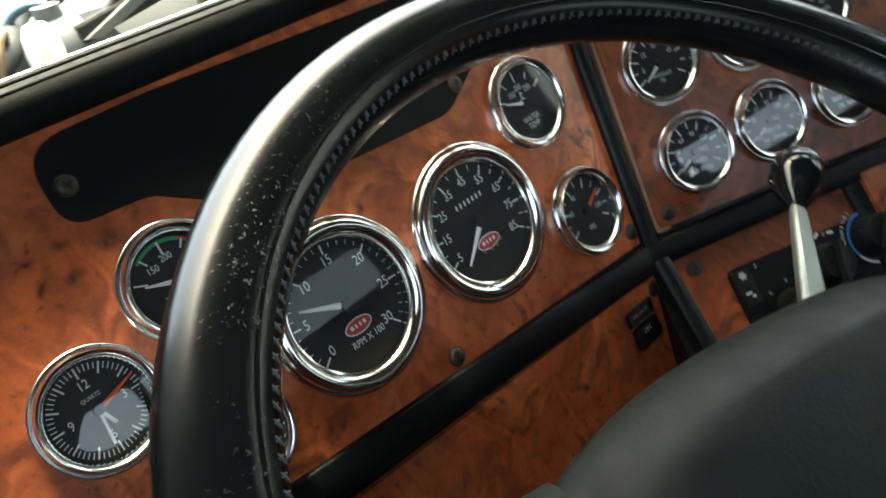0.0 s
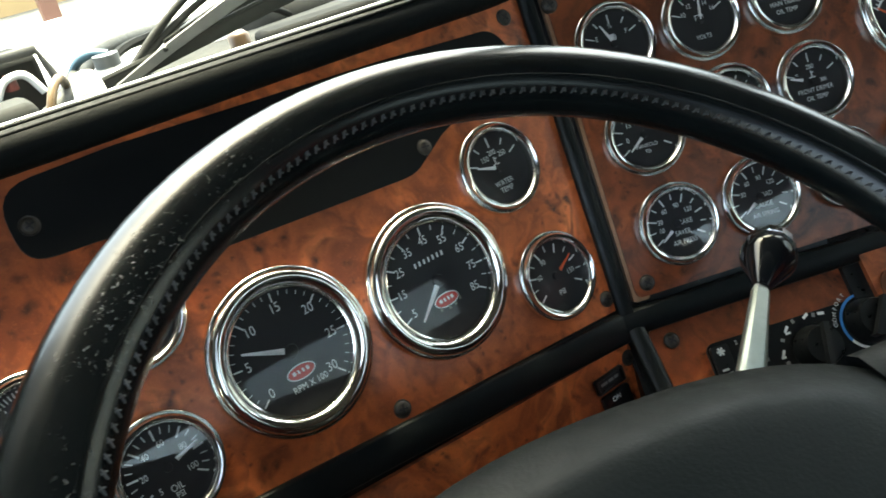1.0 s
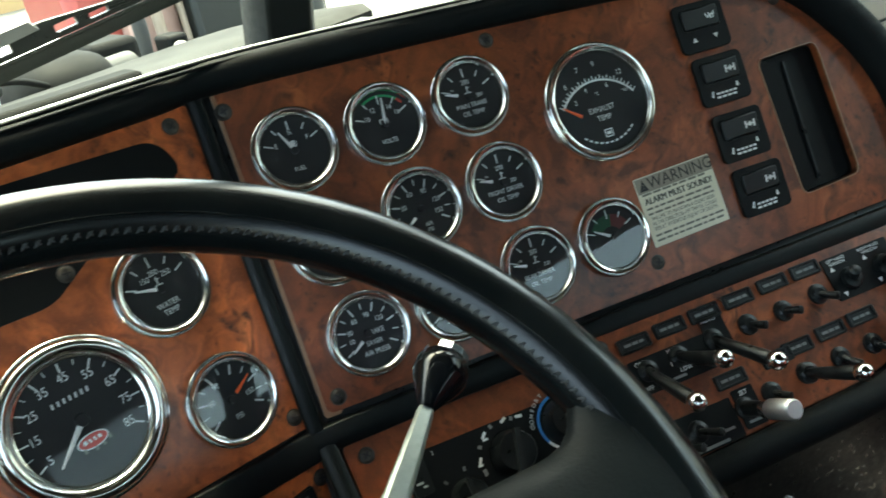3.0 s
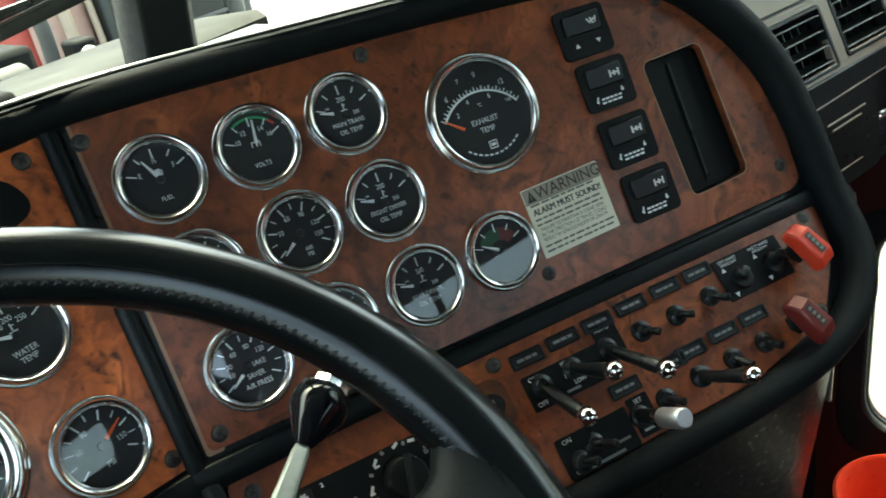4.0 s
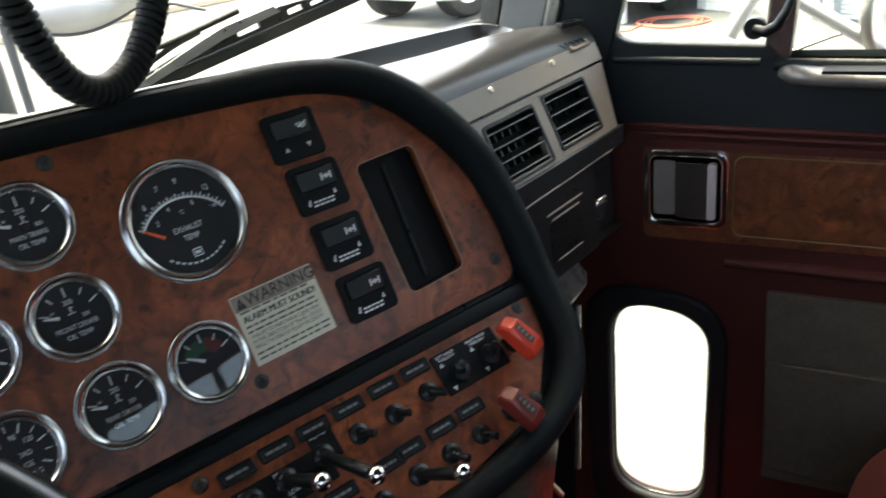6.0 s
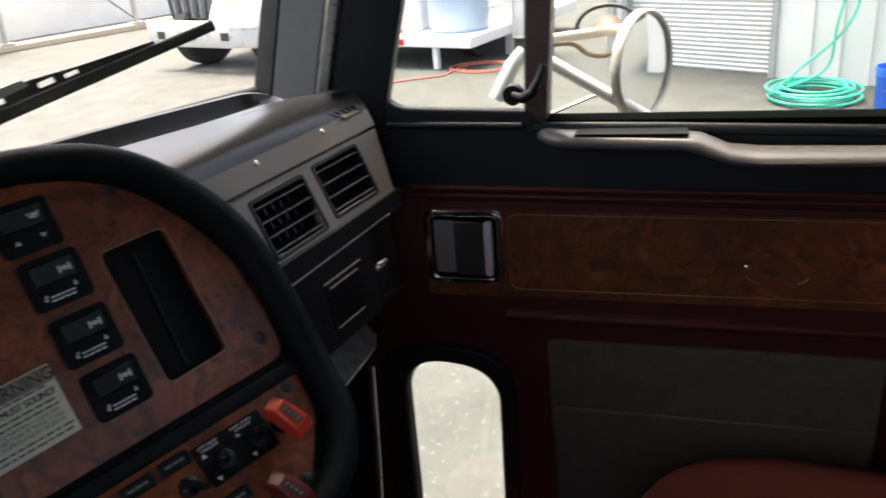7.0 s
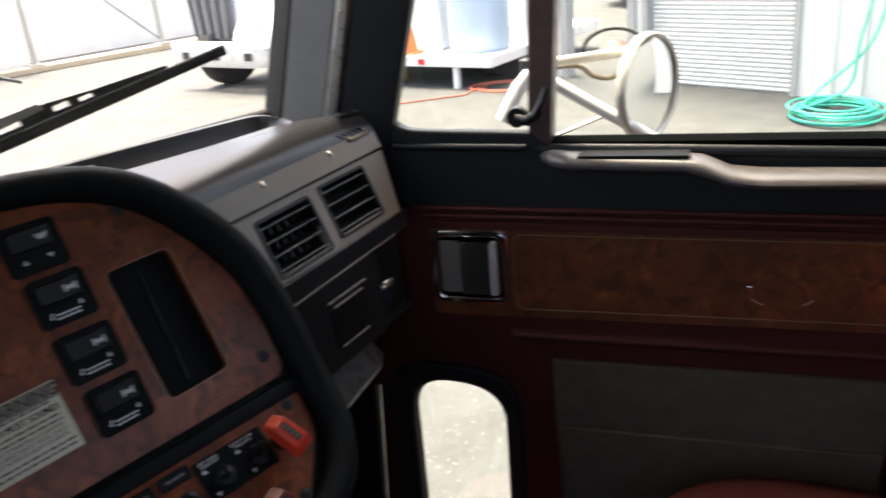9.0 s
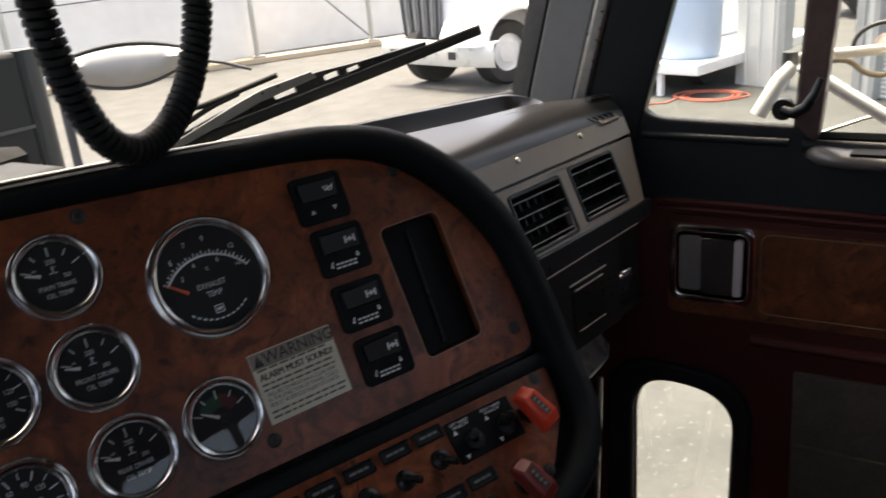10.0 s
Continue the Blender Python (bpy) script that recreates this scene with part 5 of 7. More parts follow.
for v, u in ((0.006, 0.2115), (-0.02, 0.2105), (-0.06, 0.200), (-0.104, 0.1875)):
    rows.append([bm.verts.new(FV @ Vector((u + du, v, h))) for du, h in ((0.0, 0.0), (0.006, -0.003), (0.010, -0.012), (0.011, -0.10))])
for a, b in zip(rows, rows[1:]):
    for k in range(3):
        bm.faces.new((a[k], b[k], b[k + 1], a[k + 1]))
spart("end_side", bm, GREY_DARK, None, "charcoal rounded end", 0, 80)
trough = smooth_path([(0.40, 0.280, 1.885), (0.52, 0.231, 1.883), (0.64, 0.180, 1.880), (0.703, 0.152, 1.878)], 10)
bm = bmesh.new()
rows = []
for i, p in enumerate(trough):
    d = (trough[min(i + 1, len(trough) - 1)] - trough[max(i - 1, 0)]).normalized()
    s = Vector((d.y, -d.x, 0))
    run = min((len(trough) - 1 - i) / 5, 1.0)
    tz = math.sqrt(max(1 - (1 - run) ** 2, 0.0))
    w = 0.030 * max(tz, 0.05)
    prof = ((1.3, -0.003), (1.0, -0.003), (0.75, -0.006), (0.3, -0.012), (-0.3, -0.017), (-0.75, -0.018), (-0.95, -0.008), (-1.05, 0.003), (-1.2, 0.004))
    rows.append([bm.verts.new(p + s * w * k + Vector((0, 0, hh * tz))) for k, hh in prof] + [bm.verts.new(p - s * 0.057 + Vector((0, 0, -0.012)))])
for a, b in zip(rows, rows[1:]):
    for k in range(9):
        bm.faces.new((a[k], b[k], b[k + 1], a[k + 1]))
spart("defroster_trough", bm, TOPG, None, "long rounded defroster trough", 0, 60)
bm = bmesh.new()
a = [Vector((0.44, 0.215, 1.861)), Vector((0.775, 0.085, 1.855)), Vector((0.79, 0.22, 1.855)), Vector((0.42, 0.38, 1.861))]
bm.faces.new([bm.verts.new(p) for p in a])
spart("top_floor", bm, GREY_DARK)
gk = thing("grab_clip", pose(0.735, 0.080, 1.871, 0, 0, -40), "black folded clip on the dashboard's corner", "clip")
part("clip", plate(rrect(0.030, 0.016, 0.003), [rrect(0.018, 0.007, 0.002)], 0.0, 0.005), BLACK, gk, "", 40, 0.001)
# lower face: glove box door with two grooves, then the bright shelf lip
FG = plane_frame(FV @ Vector((0.0, -0.104, 0.0)), (-0.205, -0.975, 0.09))
spart("lower_trim", plate([(-0.13, 0.004), (-0.13, -0.022), (0.17, -0.018), (0.196, -0.017), (0.200, 0.004)], [], -0.01, 0.004), GREY_DARK, FG, "charcoal trim ledge", 0.001)
spart("trim_bead", sweep([(-0.13, -0.023, 0.003), (0.165, -0.0175, 0.003)], 0.0016, 8), GREY, FG, "pale bead along the ledge", 0, 60)
spart("glove_face", plate([(-0.13, -0.008), (-0.13, -0.126), (0.119, -0.126), (0.119, -0.008)], [], -0.026, -0.004), GREY_DARK, FG, "charcoal glove box face")
spart("latch_recess", plate([(0.119, -0.008), (0.119, -0.126), (0.196, -0.126), (0.204, -0.008)], [], -0.030, -0.021), GREY_DARK, FG, "charcoal recess beside the glove box door")
gb = thing("glove_box_door", FG, "charcoal plastic glove box door with a chrome latch", "glove box")
part("door", plate(rrect(0.175, 0.105, 0.006, 0.030, -0.068), [], -0.0035, 0.002), GREY_DARK, gb, "", 40, 0.001)
part("handle_recess", plate(rrect(0.066, 0.048, 0.003, 0.050, -0.078), [], 0.0015, 0.003), BLACK, gb, "dark handle recess", 30, 0.001)
for y, x0, x1 in ((-0.045, 0.015, 0.088), (-0.053, 0.024, 0.080), (-0.101, 0.024, 0.078)):
    part("ridge", sweep([(x0, y, 0.0025), (x1, y, 0.0025)], 0.0013, 8), GREY, gb, "pale ridge", 60)
# upright chrome paddle latch, hinged on a short foot
LATCH = FG.inverted() @ Matrix(((0.963, 0.135, -0.232, 0.6790), (-0.204, -0.168, -0.964, 0.0330), (-0.169, 0.977, -0.135, 1.6600), (0, 0, 0, 1)))
lb = part("latch_paddle", plate(rounded([(-0.0165, 0.0125), (-0.0165, -0.0135), (0.0140, -0.0125), (0.0165, 0.0125)], 0.003), [], -0.004, 0.0), worn("blue_grey_enamel", (0.022, 0.034, 0.052), (0.03, 0.045, 0.066), 0.3, 200), gb, "blue-grey latch paddle with chrome edges", 40, 0.001)
lb.matrix_basis = LATCH
LATCH_EDGE = mat_base("satin_latch_chrome", (0.80, 0.80, 0.79), 0.30, 1.0)
part("edge", sweep([(-0.0165, 0.0120, 0.001), (-0.0168, -0.0135, 0.001)], 0.0019, 10), LATCH_EDGE, lb, "chrome paddle edge", 60)
for x, y, w in ((-0.0110, 0.0120, 0.0060), (-0.0075, 0.0165, 0.0060)):
    part("knuckle", sweep([(x - w, y - 0.001, 0.001), (x - w * 0.6, y, 0.002), (x + 2.2 * w, y + 0.0015, 0.001)], [0.0020, 0.0028, 0.0022], 10), LATCH_EDGE, lb, "rounded chrome knuckle", 60)
part("brown_strip", sweep([(-0.008, 0.0085, 0.0006), (0.0145, 0.0100, 0.0006)], 0.0015, 8), WOOD_DOOR, lb, "brown strip", 60)
part("latch_foot", sweep([Vector((LATCH.translation.x, LATCH.translation.y, -0.021)), LATCH @ Vector((0, 0, -0.004))], [0.008, 0.006], 14), BLACK, gb, "black latch foot", 60)
bm = bmesh.new()
rows = []
for t in np.linspace(0, 1, 15):
    x = 0.38 + 0.332 * t
    yf = 0.074 - 0.021 * t + 0.010 * max(t - 0.92, 0) / 0.08
    yb = yf + 0.060
    rows.append([bm.verts.new((x, y, z)) for y, z in ((yb, 1.612), (yb - 0.012, 1.608), (yf + 0.020, 1.583), (yf + 0.004, 1.561), (yf, 1.555), (yf + 0.001, 1.550), (yf + 0.006, 1.546), (yb, 1.545))])
for a, b in zip(rows, rows[1:]):
    for k in range(7):
        bm.faces.new((a[k], b[k], b[k + 1], a[k + 1]))
bm.faces.new(rows[-1])
spart("shelf_lip", bm, SHELF, None, "smooth grey shelf under the glove box", 0, 60)
bm = bmesh.new()
q = [FG @ Vector(p) for p in ((-0.13, -0.126, -0.006), (0.196, -0.126, -0.010))]
bm.faces.new([bm.verts.new(p) for p in (q[0], q[1], q[1] + Vector((0.02, 0.12, 0.01)), q[0] + Vector((0.02, 0.14, 0.01)))])
spart("glove_underside", bm, RUBBER, None, "black underside of the glove box")

# ---- the cab's shell ----
FLOOR = 0.90


def shell(name, bm, mat, label, category, bevel=0.0, smooth=40.0):
    ob = finish(name, bm, mat, None, "", smooth, bevel)
    return tagged(ob, label, category, kind="structure")


shell("floor", box(-0.66, 0.86, -1.40, 0.60, FLOOR - 0.04, FLOOR), worn("floor_mat", (0.015, 0.014, 0.013), (0.03, 0.028, 0.026), 0.8, 60), "black rubber cab floor", "floor")
shell("ceiling", box(-0.68, 0.88, -1.42, 0.42, 2.62, 2.66), HEAD, "dark grey cloth cab ceiling", "ceiling")
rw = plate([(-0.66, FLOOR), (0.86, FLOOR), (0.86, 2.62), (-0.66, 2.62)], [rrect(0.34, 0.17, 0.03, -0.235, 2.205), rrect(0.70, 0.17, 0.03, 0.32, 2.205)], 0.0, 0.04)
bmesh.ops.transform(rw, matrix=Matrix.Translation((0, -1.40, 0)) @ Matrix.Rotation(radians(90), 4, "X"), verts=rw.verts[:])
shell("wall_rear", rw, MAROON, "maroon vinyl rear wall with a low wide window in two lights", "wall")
# unseen pane added with a tint that weakens the window's reflection in the gauges
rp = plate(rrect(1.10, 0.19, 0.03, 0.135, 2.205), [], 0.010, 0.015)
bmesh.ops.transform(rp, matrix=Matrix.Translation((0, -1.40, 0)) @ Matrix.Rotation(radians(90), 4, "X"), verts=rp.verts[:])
ob = shell("window_rear", rp, glass("dimming_glass", (0.80, 0.82, 0.80)), "unseen rear window pane, tinted to dim gauge reflections", "window")
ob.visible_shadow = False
fw = bmesh.new()
for h in (FLOOR, 1.852):
    for x, y in ((-0.66, 0.50), (0.12, 0.55), (0.81, 0.21), (0.84, 0.25), (0.12, 0.60), (-0.66, 0.55)):
        fw.verts.new((x, y, h))
fw.verts.ensure_lookup_table()
for i in range(6):
    fw.faces.new([fw.verts[k] for k in (i, (i + 1) % 6, (i + 1) % 6 + 6, i + 6)])
fw.faces.new([fw.verts[k] for k in range(6)])
fw.faces.new([fw.verts[k] for k in range(6, 12)])
shell("wall_firewall", fw, RUBBER, "black firewall below the windscreen", "wall")
LEAN = 0.27
# header over the windscreen
hdr = bmesh.new()
pl = [(-0.64, 0.45), (0.10, 0.53), (0.80, 0.22), (0.82, 0.28), (0.10, 0.60), (-0.64, 0.52)]
z0, z1 = 2.36, 2.64
for h in (z0, z1):
    for x, y in pl:
        hdr.verts.new((x, y - LEAN * (h - 1.88), h))
hdr.verts.ensure_lookup_table()
for i in range(6):
    hdr.faces.new([hdr.verts[k] for k in (i, (i + 1) % 6, (i + 1) % 6 + 6, i + 6)])
hdr.faces.new([hdr.verts[k] for k in range(6)])
hdr.faces.new([hdr.verts[k] for k in range(6, 12)])
shell("wall_header", hdr, GREYPAINT, "grey header over the windscreen", "wall")


def post(name, plan, z0, z1, mat, label, lean=LEAN):
    bm = bmesh.new()
    n = len(plan)
    for h in (z0, z1):
        for x, y in plan:
            bm.verts.new((x, y - lean * (h - 1.88), h))
    bm.verts.ensure_lookup_table()
    for i in range(n):
        bm.faces.new([bm.verts[k] for k in (i, (i + 1) % n, (i + 1) % n + n, i + n)])
    bm.faces.new([bm.verts[k] for k in range(n)])
    bm.faces.new([bm.verts[k] for k in range(n, 2 * n)])
    return shell(name, bm, mat, label, "pillar", 0.003)


post("pillar_trim", [(0.800, 0.185), (0.7735, 0.1845), (0.766, 0.1215), (0.792, 0.120)], 1.80, 2.62, PILLAR, "grey painted windscreen pillar trim")
post("pillar_strip", [(0.766, 0.1215), (0.761, 0.118), (0.763, 0.103), (0.776, 0.103), (0.786, 0.122)], 1.80, 2.62, STEEL, "pale metal strip on the pillar")
post("pillar_inner", [(0.768, 0.104), (0.768, 0.090), (0.779, 0.030), (0.80, 0.030), (0.80, 0.104)], 1.70, 2.62, DOOR_BLACK, "black pillar inside the door frame")
post("pillar_gasket", [(0.797, 0.222), (0.790, 0.212), (0.776, 0.187), (0.790, 0.180), (0.822, 0.205), (0.815, 0.225)], 1.80, 2.62, RUBBER, "black rubber windscreen gasket")
post("centre_post", [(0.108, 0.53), (0.112, 0.508), (0.150, 0.492), (0.163, 0.505), (0.165, 0.54), (0.115, 0.56)], 1.80, 2.62, RUBBER, "black centre post of the split windscreen")
post("left_pillar", [(-0.62, 0.50), (-0.55, 0.46), (-0.54, 0.40), (-0.60, 0.10), (-0.66, 0.10), (-0.66, 0.5)], 1.0, 2.62, DOOR_BLACK, "black windscreen pillar")


def screen(name, p, q, z0, z1):
    bm = bmesh.new()
    vs = []
    for (x, y), h in ((p, z0), (q, z0), (q, z1), (p, z1)):
        vs.append(bm.verts.new((x, y - LEAN * (h - 1.88), h)))
    bm.faces.new(vs)
    ob = finish(name, bm, PANE, None, "", 0)
    ob.visible_shadow = False
    tagged(ob, "clear flat windscreen pane", "window", kind="structure")
    # lower gasket
    a, b = Vector((p[0], p[1], z0)), Vector((q[0], q[1], z0))
    g = finish("window_seal", sweep([a, b], 0.010, 10), RUBBER, ob)
    g.matrix_basis = Matrix()
    return ob


screen("window_1", (0.16, 0.505), (0.800, 0.222), 1.860, 2.38)
screen("window_2", (0.11, 0.525), (-0.58, 0.47), 1.868, 2.38)

# ---- right-hand door ----
XD = 0.78
door = tagged(new("door_1"), "black and maroon truck door with burl trim and windows", "door", kind="structure")


def door_frame(x=XD):
    """x backwards along the door, y up, z out of it towards the cab."""
    m = Matrix(((0, 0, -1), (-1, 0, 0), (0, 1, 0))).to_4x4()
    m.translation = (x, 0, 0)
    return m


FR = door_frame()


def rpart(name, bm, mat, label="", bevel=0.0, parent=None, smooth=40.0, off=0.0):
    ob = part(name, bm, mat, parent or door, label, smooth, bevel)
    if not parent:
        ob.matrix_basis = FR @ Matrix.Translation((0, 0, off))
    return ob


# openings are given backwards from the hinge line, so forward is negative
PEEP = rounded([(-0.052, 1.487), (-0.054, 1.150), (0.080, 1.145), (0.084, 1.472)], [0.062, 0.062, 0.062, 0.066], 10)
VENTW = rounded([(0.020, 2.36), (-0.0520, 1.838), (0.137, 1.832), (0.158, 2.36)], [0.02, 0.036, 0.004, 0.02], 8)
MAINW = rounded([(0.199, 2.38), (0.1600, 1.823), (0.607, 1.815), (0.586, 2.38)], [0.02, 0.004, 0.006, 0.02], 6)
rpart("upper_frame", plate([(-0.12, 2.61), (-0.12, 1.740), (0.655, 1.731), (0.655, 2.61)], [VENTW, MAINW], -0.026, 0.0), DOOR_BLACK, "black painted door upper", 0, None, 0)
rpart("lower_skin", plate([(-0.12, 1.740), (-0.12, 0.95), (0.655, 0.95), (0.655, 1.731)], [PEEP], -0.018, 0.0), MAROON, "maroon vinyl door lower", 0.002)
rpart("sill_roll", sweep([(0.145, 1.815, 0.0), (0.30, 1.813, 0.0), (0.625, 1.806, 0.0)], 0.008, 10), DOOR_BLACK, "", 0.0, None, 60)
rpart("window_felt", box(0.160, 0.610, 1.809, 1.824, -0.030, 0.002), mat_base("black_felt", (0.004, 0.005, 0.005), 1.0, 0.0, 0.0, 0.0), "black felt strip along the glass", 0.001)
rpart("vent_roll", sweep([(-0.04, 1.820, 0.0), (0.13, 1.817, 0.0)], 0.005, 10), DOOR_BLACK, "", 0.0, None, 60)
for z in (1.738, 1.728):
    rpart("piping", sweep([(-0.02, z, 0.002), (0.63, z - 0.007, 0.002)], 0.004, 8), MAROON, "maroon piping", 0, None, 60)
rpart("upper_pad", plate(rounded([(0.0, 1.721), (0.0, 1.711), (0.615, 1.705), (0.615, 1.714)], 0.004), [], 0.0, 0.006), MAROON, "", 0.003)
BURL = rounded([(-0.005, 1.711), (-0.005, 1.586), (0.590, 1.588), (0.590, 1.706)], 0.012)
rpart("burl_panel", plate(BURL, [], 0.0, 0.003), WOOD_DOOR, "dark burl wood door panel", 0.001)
for a, b in (((0.119, 1.703), (0.551, 1.701)), ((0.563, 1.689), (0.563, 1.610)), ((0.551, 1.599), (0.119, 1.598)), ((0.107, 1.610), (0.107, 1.691))):
    rpart("gold_line", sweep([(*a, 0.0032), (*b, 0.0030)], 0.0009, 6), worn("gold_inlay", (0.11, 0.075, 0.030), (0.15, 0.105, 0.042), 0.5, 300), "thin gold inlay line", 0, None, 60)
for cx, cy, a0 in ((0.551, 1.689, 0), (0.119, 1.691, 90), (0.119, 1.610, 180), (0.551, 1.611, 270)):
    rpart("gold_corner", sweep([(cx + 0.012 * math.cos(radians(a0 + 15 * i)), cy + 0.012 * math.sin(radians(a0 + 15 * i)), 0.0031) for i in range(7)], 0.0009, 6), bpy.data.materials["gold_inlay"], "rounded inlay corner", 0, None, 60)
rpart("lower_roll", sweep([(0.10, 1.560, -0.002), (0.62, 1.557, -0.002)], 0.008, 10, flat=1.6), MAROON, "", 0, None, 60)
POCK = rounded([(0.153, 1.525), (0.160, 1.230), (0.560, 1.230), (0.563, 1.523)], 0.004)
rpart("cloth_panel", plate(POCK, [], 0.0, 0.006), CARPET, "grey cloth lower door panel", 0.003)
rpart("pocket_flap", plate([(0.157, 1.425), (0.160, 1.25), (0.560, 1.25), (0.562, 1.422)], [], 0.006, 0.013), CARPET, "grey cloth map pocket", 0.004)
# peep window
pw = thing("peep_window", FR, "low oval-cornered window with a black rubber frame in the door", "window")
PW_OUT = rounded([(-0.090, 1.512), (-0.092, 1.085), (0.105, 1.080), (0.108, 1.502)], [0.07, 0.08, 0.08, 0.08], 8)
part("rubber_frame", plate(PW_OUT, [PEEP], -0.020, 0.008), RUBBER, pw, "wide black rubber frame", 40, 0.005)
p = part("pane", plate(PEEP, [], -0.014, -0.011), PANE, pw, "clear pane", 0)
p.visible_shadow = False
part("rim_bead", sweep([(x, y, -0.006) for x, y in PEEP], 0.003, 6, closed=True), GLOSS, pw, "glossy black bead round the pane", 60)
for nm, lp in (("vent_pane", VENTW), ("main_pane", MAINW)):
    p = rpart(nm, plate(lp, [], -0.022, -0.019), PANE, "clear window glass", 0, None, 0)
    p.visible_shadow = False
rpart("division_bar", plate([(0.169, 2.58), (0.136, 1.838), (0.1605, 1.815), (0.214, 2.58)], [], -0.035, 0.004), worn("bar_metal", (0.075, 0.045, 0.042), (0.14, 0.085, 0.078), 0.4, 100, 0.5), "bronze division bar between the panes", 0.002)
rpart("vent_gasket", sweep([(x, y, -0.004) for x, y in VENTW], 0.0036, 8, closed=True), RUBBER, "black rubber gasket", 0, None, 60)
# inside latch
LATCH_FLAP = mat_base("satin_latch_metal", (0.62, 0.60, 0.59), 0.22, 1.0)
lt = thing("door_latch", FR, "chrome-framed inside door latch with a satin metal paddle", "door latch")
part("frame", plate(rrect(0.104, 0.103, 0.015, 0.0490, 1.657), [rrect(0.087, 0.086, 0.010, 0.0490, 1.657)], 0.0, 0.008), CHROME, lt, "chrome frame", 40, 0.002)
part("well", plate(rrect(0.091, 0.090, 0.007, 0.0490, 1.657), [], 0.0, 0.0030), BLACK, lt, "black recessed well", 0)
part("grey_plate", plate(rrect(0.027, 0.074, 0.004, 0.0225, 1.657), [], 0.003, 0.0042), worn("latch_grey", (0.20, 0.175, 0.155), (0.25, 0.22, 0.195), 0.4, 80, 0.1), lt, "pale grey plate", 0)
part("paddle", plate(rrect(0.041, 0.074, 0.005, 0.0580, 1.657), [], 0.003, 0.011), LATCH_FLAP, lt, "satin metal paddle", 40, 0.002)
# pale strip: the highlight along the paddle's edge, put in as colour
part("paddle_edge", plate(rrect(0.010, 0.074, 0.003, 0.0820, 1.657), [], 0.003, 0.012), mat_base("edge_highlight", (0.78, 0.72, 0.70), 0.25, 0.4), lt, "pale strip for the highlight on the paddle's edge", 40, 0.002)
# armrest pull
bm = bmesh.new()
rows = []
for x, zc, hh, dp in ((0.150, 1.807, 0.006, 0.010), (0.165, 1.807, 0.010, 0.036), (0.190, 1.8055, 0.010, 0.044), (0.318, 1.803, 0.010, 0.046), (0.337, 1.800, 0.012, 0.050), (0.368, 1.789, 0.010, 0.056), (0.40, 1.7865, 0.0095, 0.058), (0.535, 1.7860, 0.0090, 0.056), (0.558, 1.787, 0.005, 0.035)):
    rows.append([bm.verts.new((x, zc + hh * math.sin(a), max(dp * (0.5 + 0.5 * math.cos(a)) - 0.004, -0.002))) for a in np.linspace(0, 2 * math.pi, 17)[:-1]])
for a, b in zip(rows, rows[1:]):
    for k in range(16):
        bm.faces.new((a[k], a[(k + 1) % 16], b[(k + 1) % 16], b[k]))
bm.faces.new(rows[0][::-1])
bm.faces.new(rows[-1])
ar = thing("armrest_pull", FR, "long smooth black door pull with a stepped top", "door pull")
part("grip", bm, worn("satin_pull", (0.088, 0.080, 0.075), (0.100, 0.092, 0.086), 0.32, 60, bumps=0.05, vary=0.2), ar, "", 60)
# no hollow here: a flush black plate stands for the slot's dark inside
part("recess", plate(rrect(0.127, 0.0035, 0.0015, 0.2605, 1.8135), [], 0.0, 0.034), SLOT_BLACK, ar, "flush black plate for the shade in the finger slot", 40, 0.001)
lk = thing("lock_button", FR @ Matrix.Translation((0.566, 1.814, -0.006)) @ Matrix.Rotation(radians(-90), 4, "X"), "chrome mushroom lock button on the sill", "lock button")
part("button", lathe([(0.0, 0.026), (0.0095, 0.025), (0.0098, 0.022), (0.0055, 0.019), (0.005, 0.004), (0.0085, 0.002), (0.009, -0.004)], 20), CHROME, lk, "", 50)
vl = thing("vent_latch", FR @ Matrix.Translation((0.1235, 1.857, 0.004)), "black vent window latch handle", "latch")
part("pivot", sweep([(0, 0, -0.004), (0, 0, 0.010)], 0.012, 16), BLACK, vl)
part("handle", sweep([(0.0, 0.0, 0.008), (0.012, -0.003, 0.012), (0.024, 0.004, 0.014), (0.033, 0.020, 0.013), (0.038, 0.036, 0.012)], [0.006, 0.0065, 0.006, 0.005, 0.004], 10), BLACK, vl, "", 60)
# bright scratches where a badge sat on the burl
for a0, a1 in ((200, 235), (310, 345)):
    rpart("scratch", sweep([(0.432 + 0.036 * math.cos(radians(a)), 1.632 + 0.016 * math.sin(radians(a)), 0.0031) for a in np.linspace(a0, a1, 6)], 0.0007, 6), STEEL, "thin bright scratch", 0, None, 60)
for x in (0.396,):
    rpart("badge_pin", lathe([(0.0, 0.0055), (0.0022, 0.005), (0.003, 0.003)], 10), CHROME, "small bright pin", 0, None, 60).matrix_basis = FR @ Matrix.Translation((x, 1.641, 0))
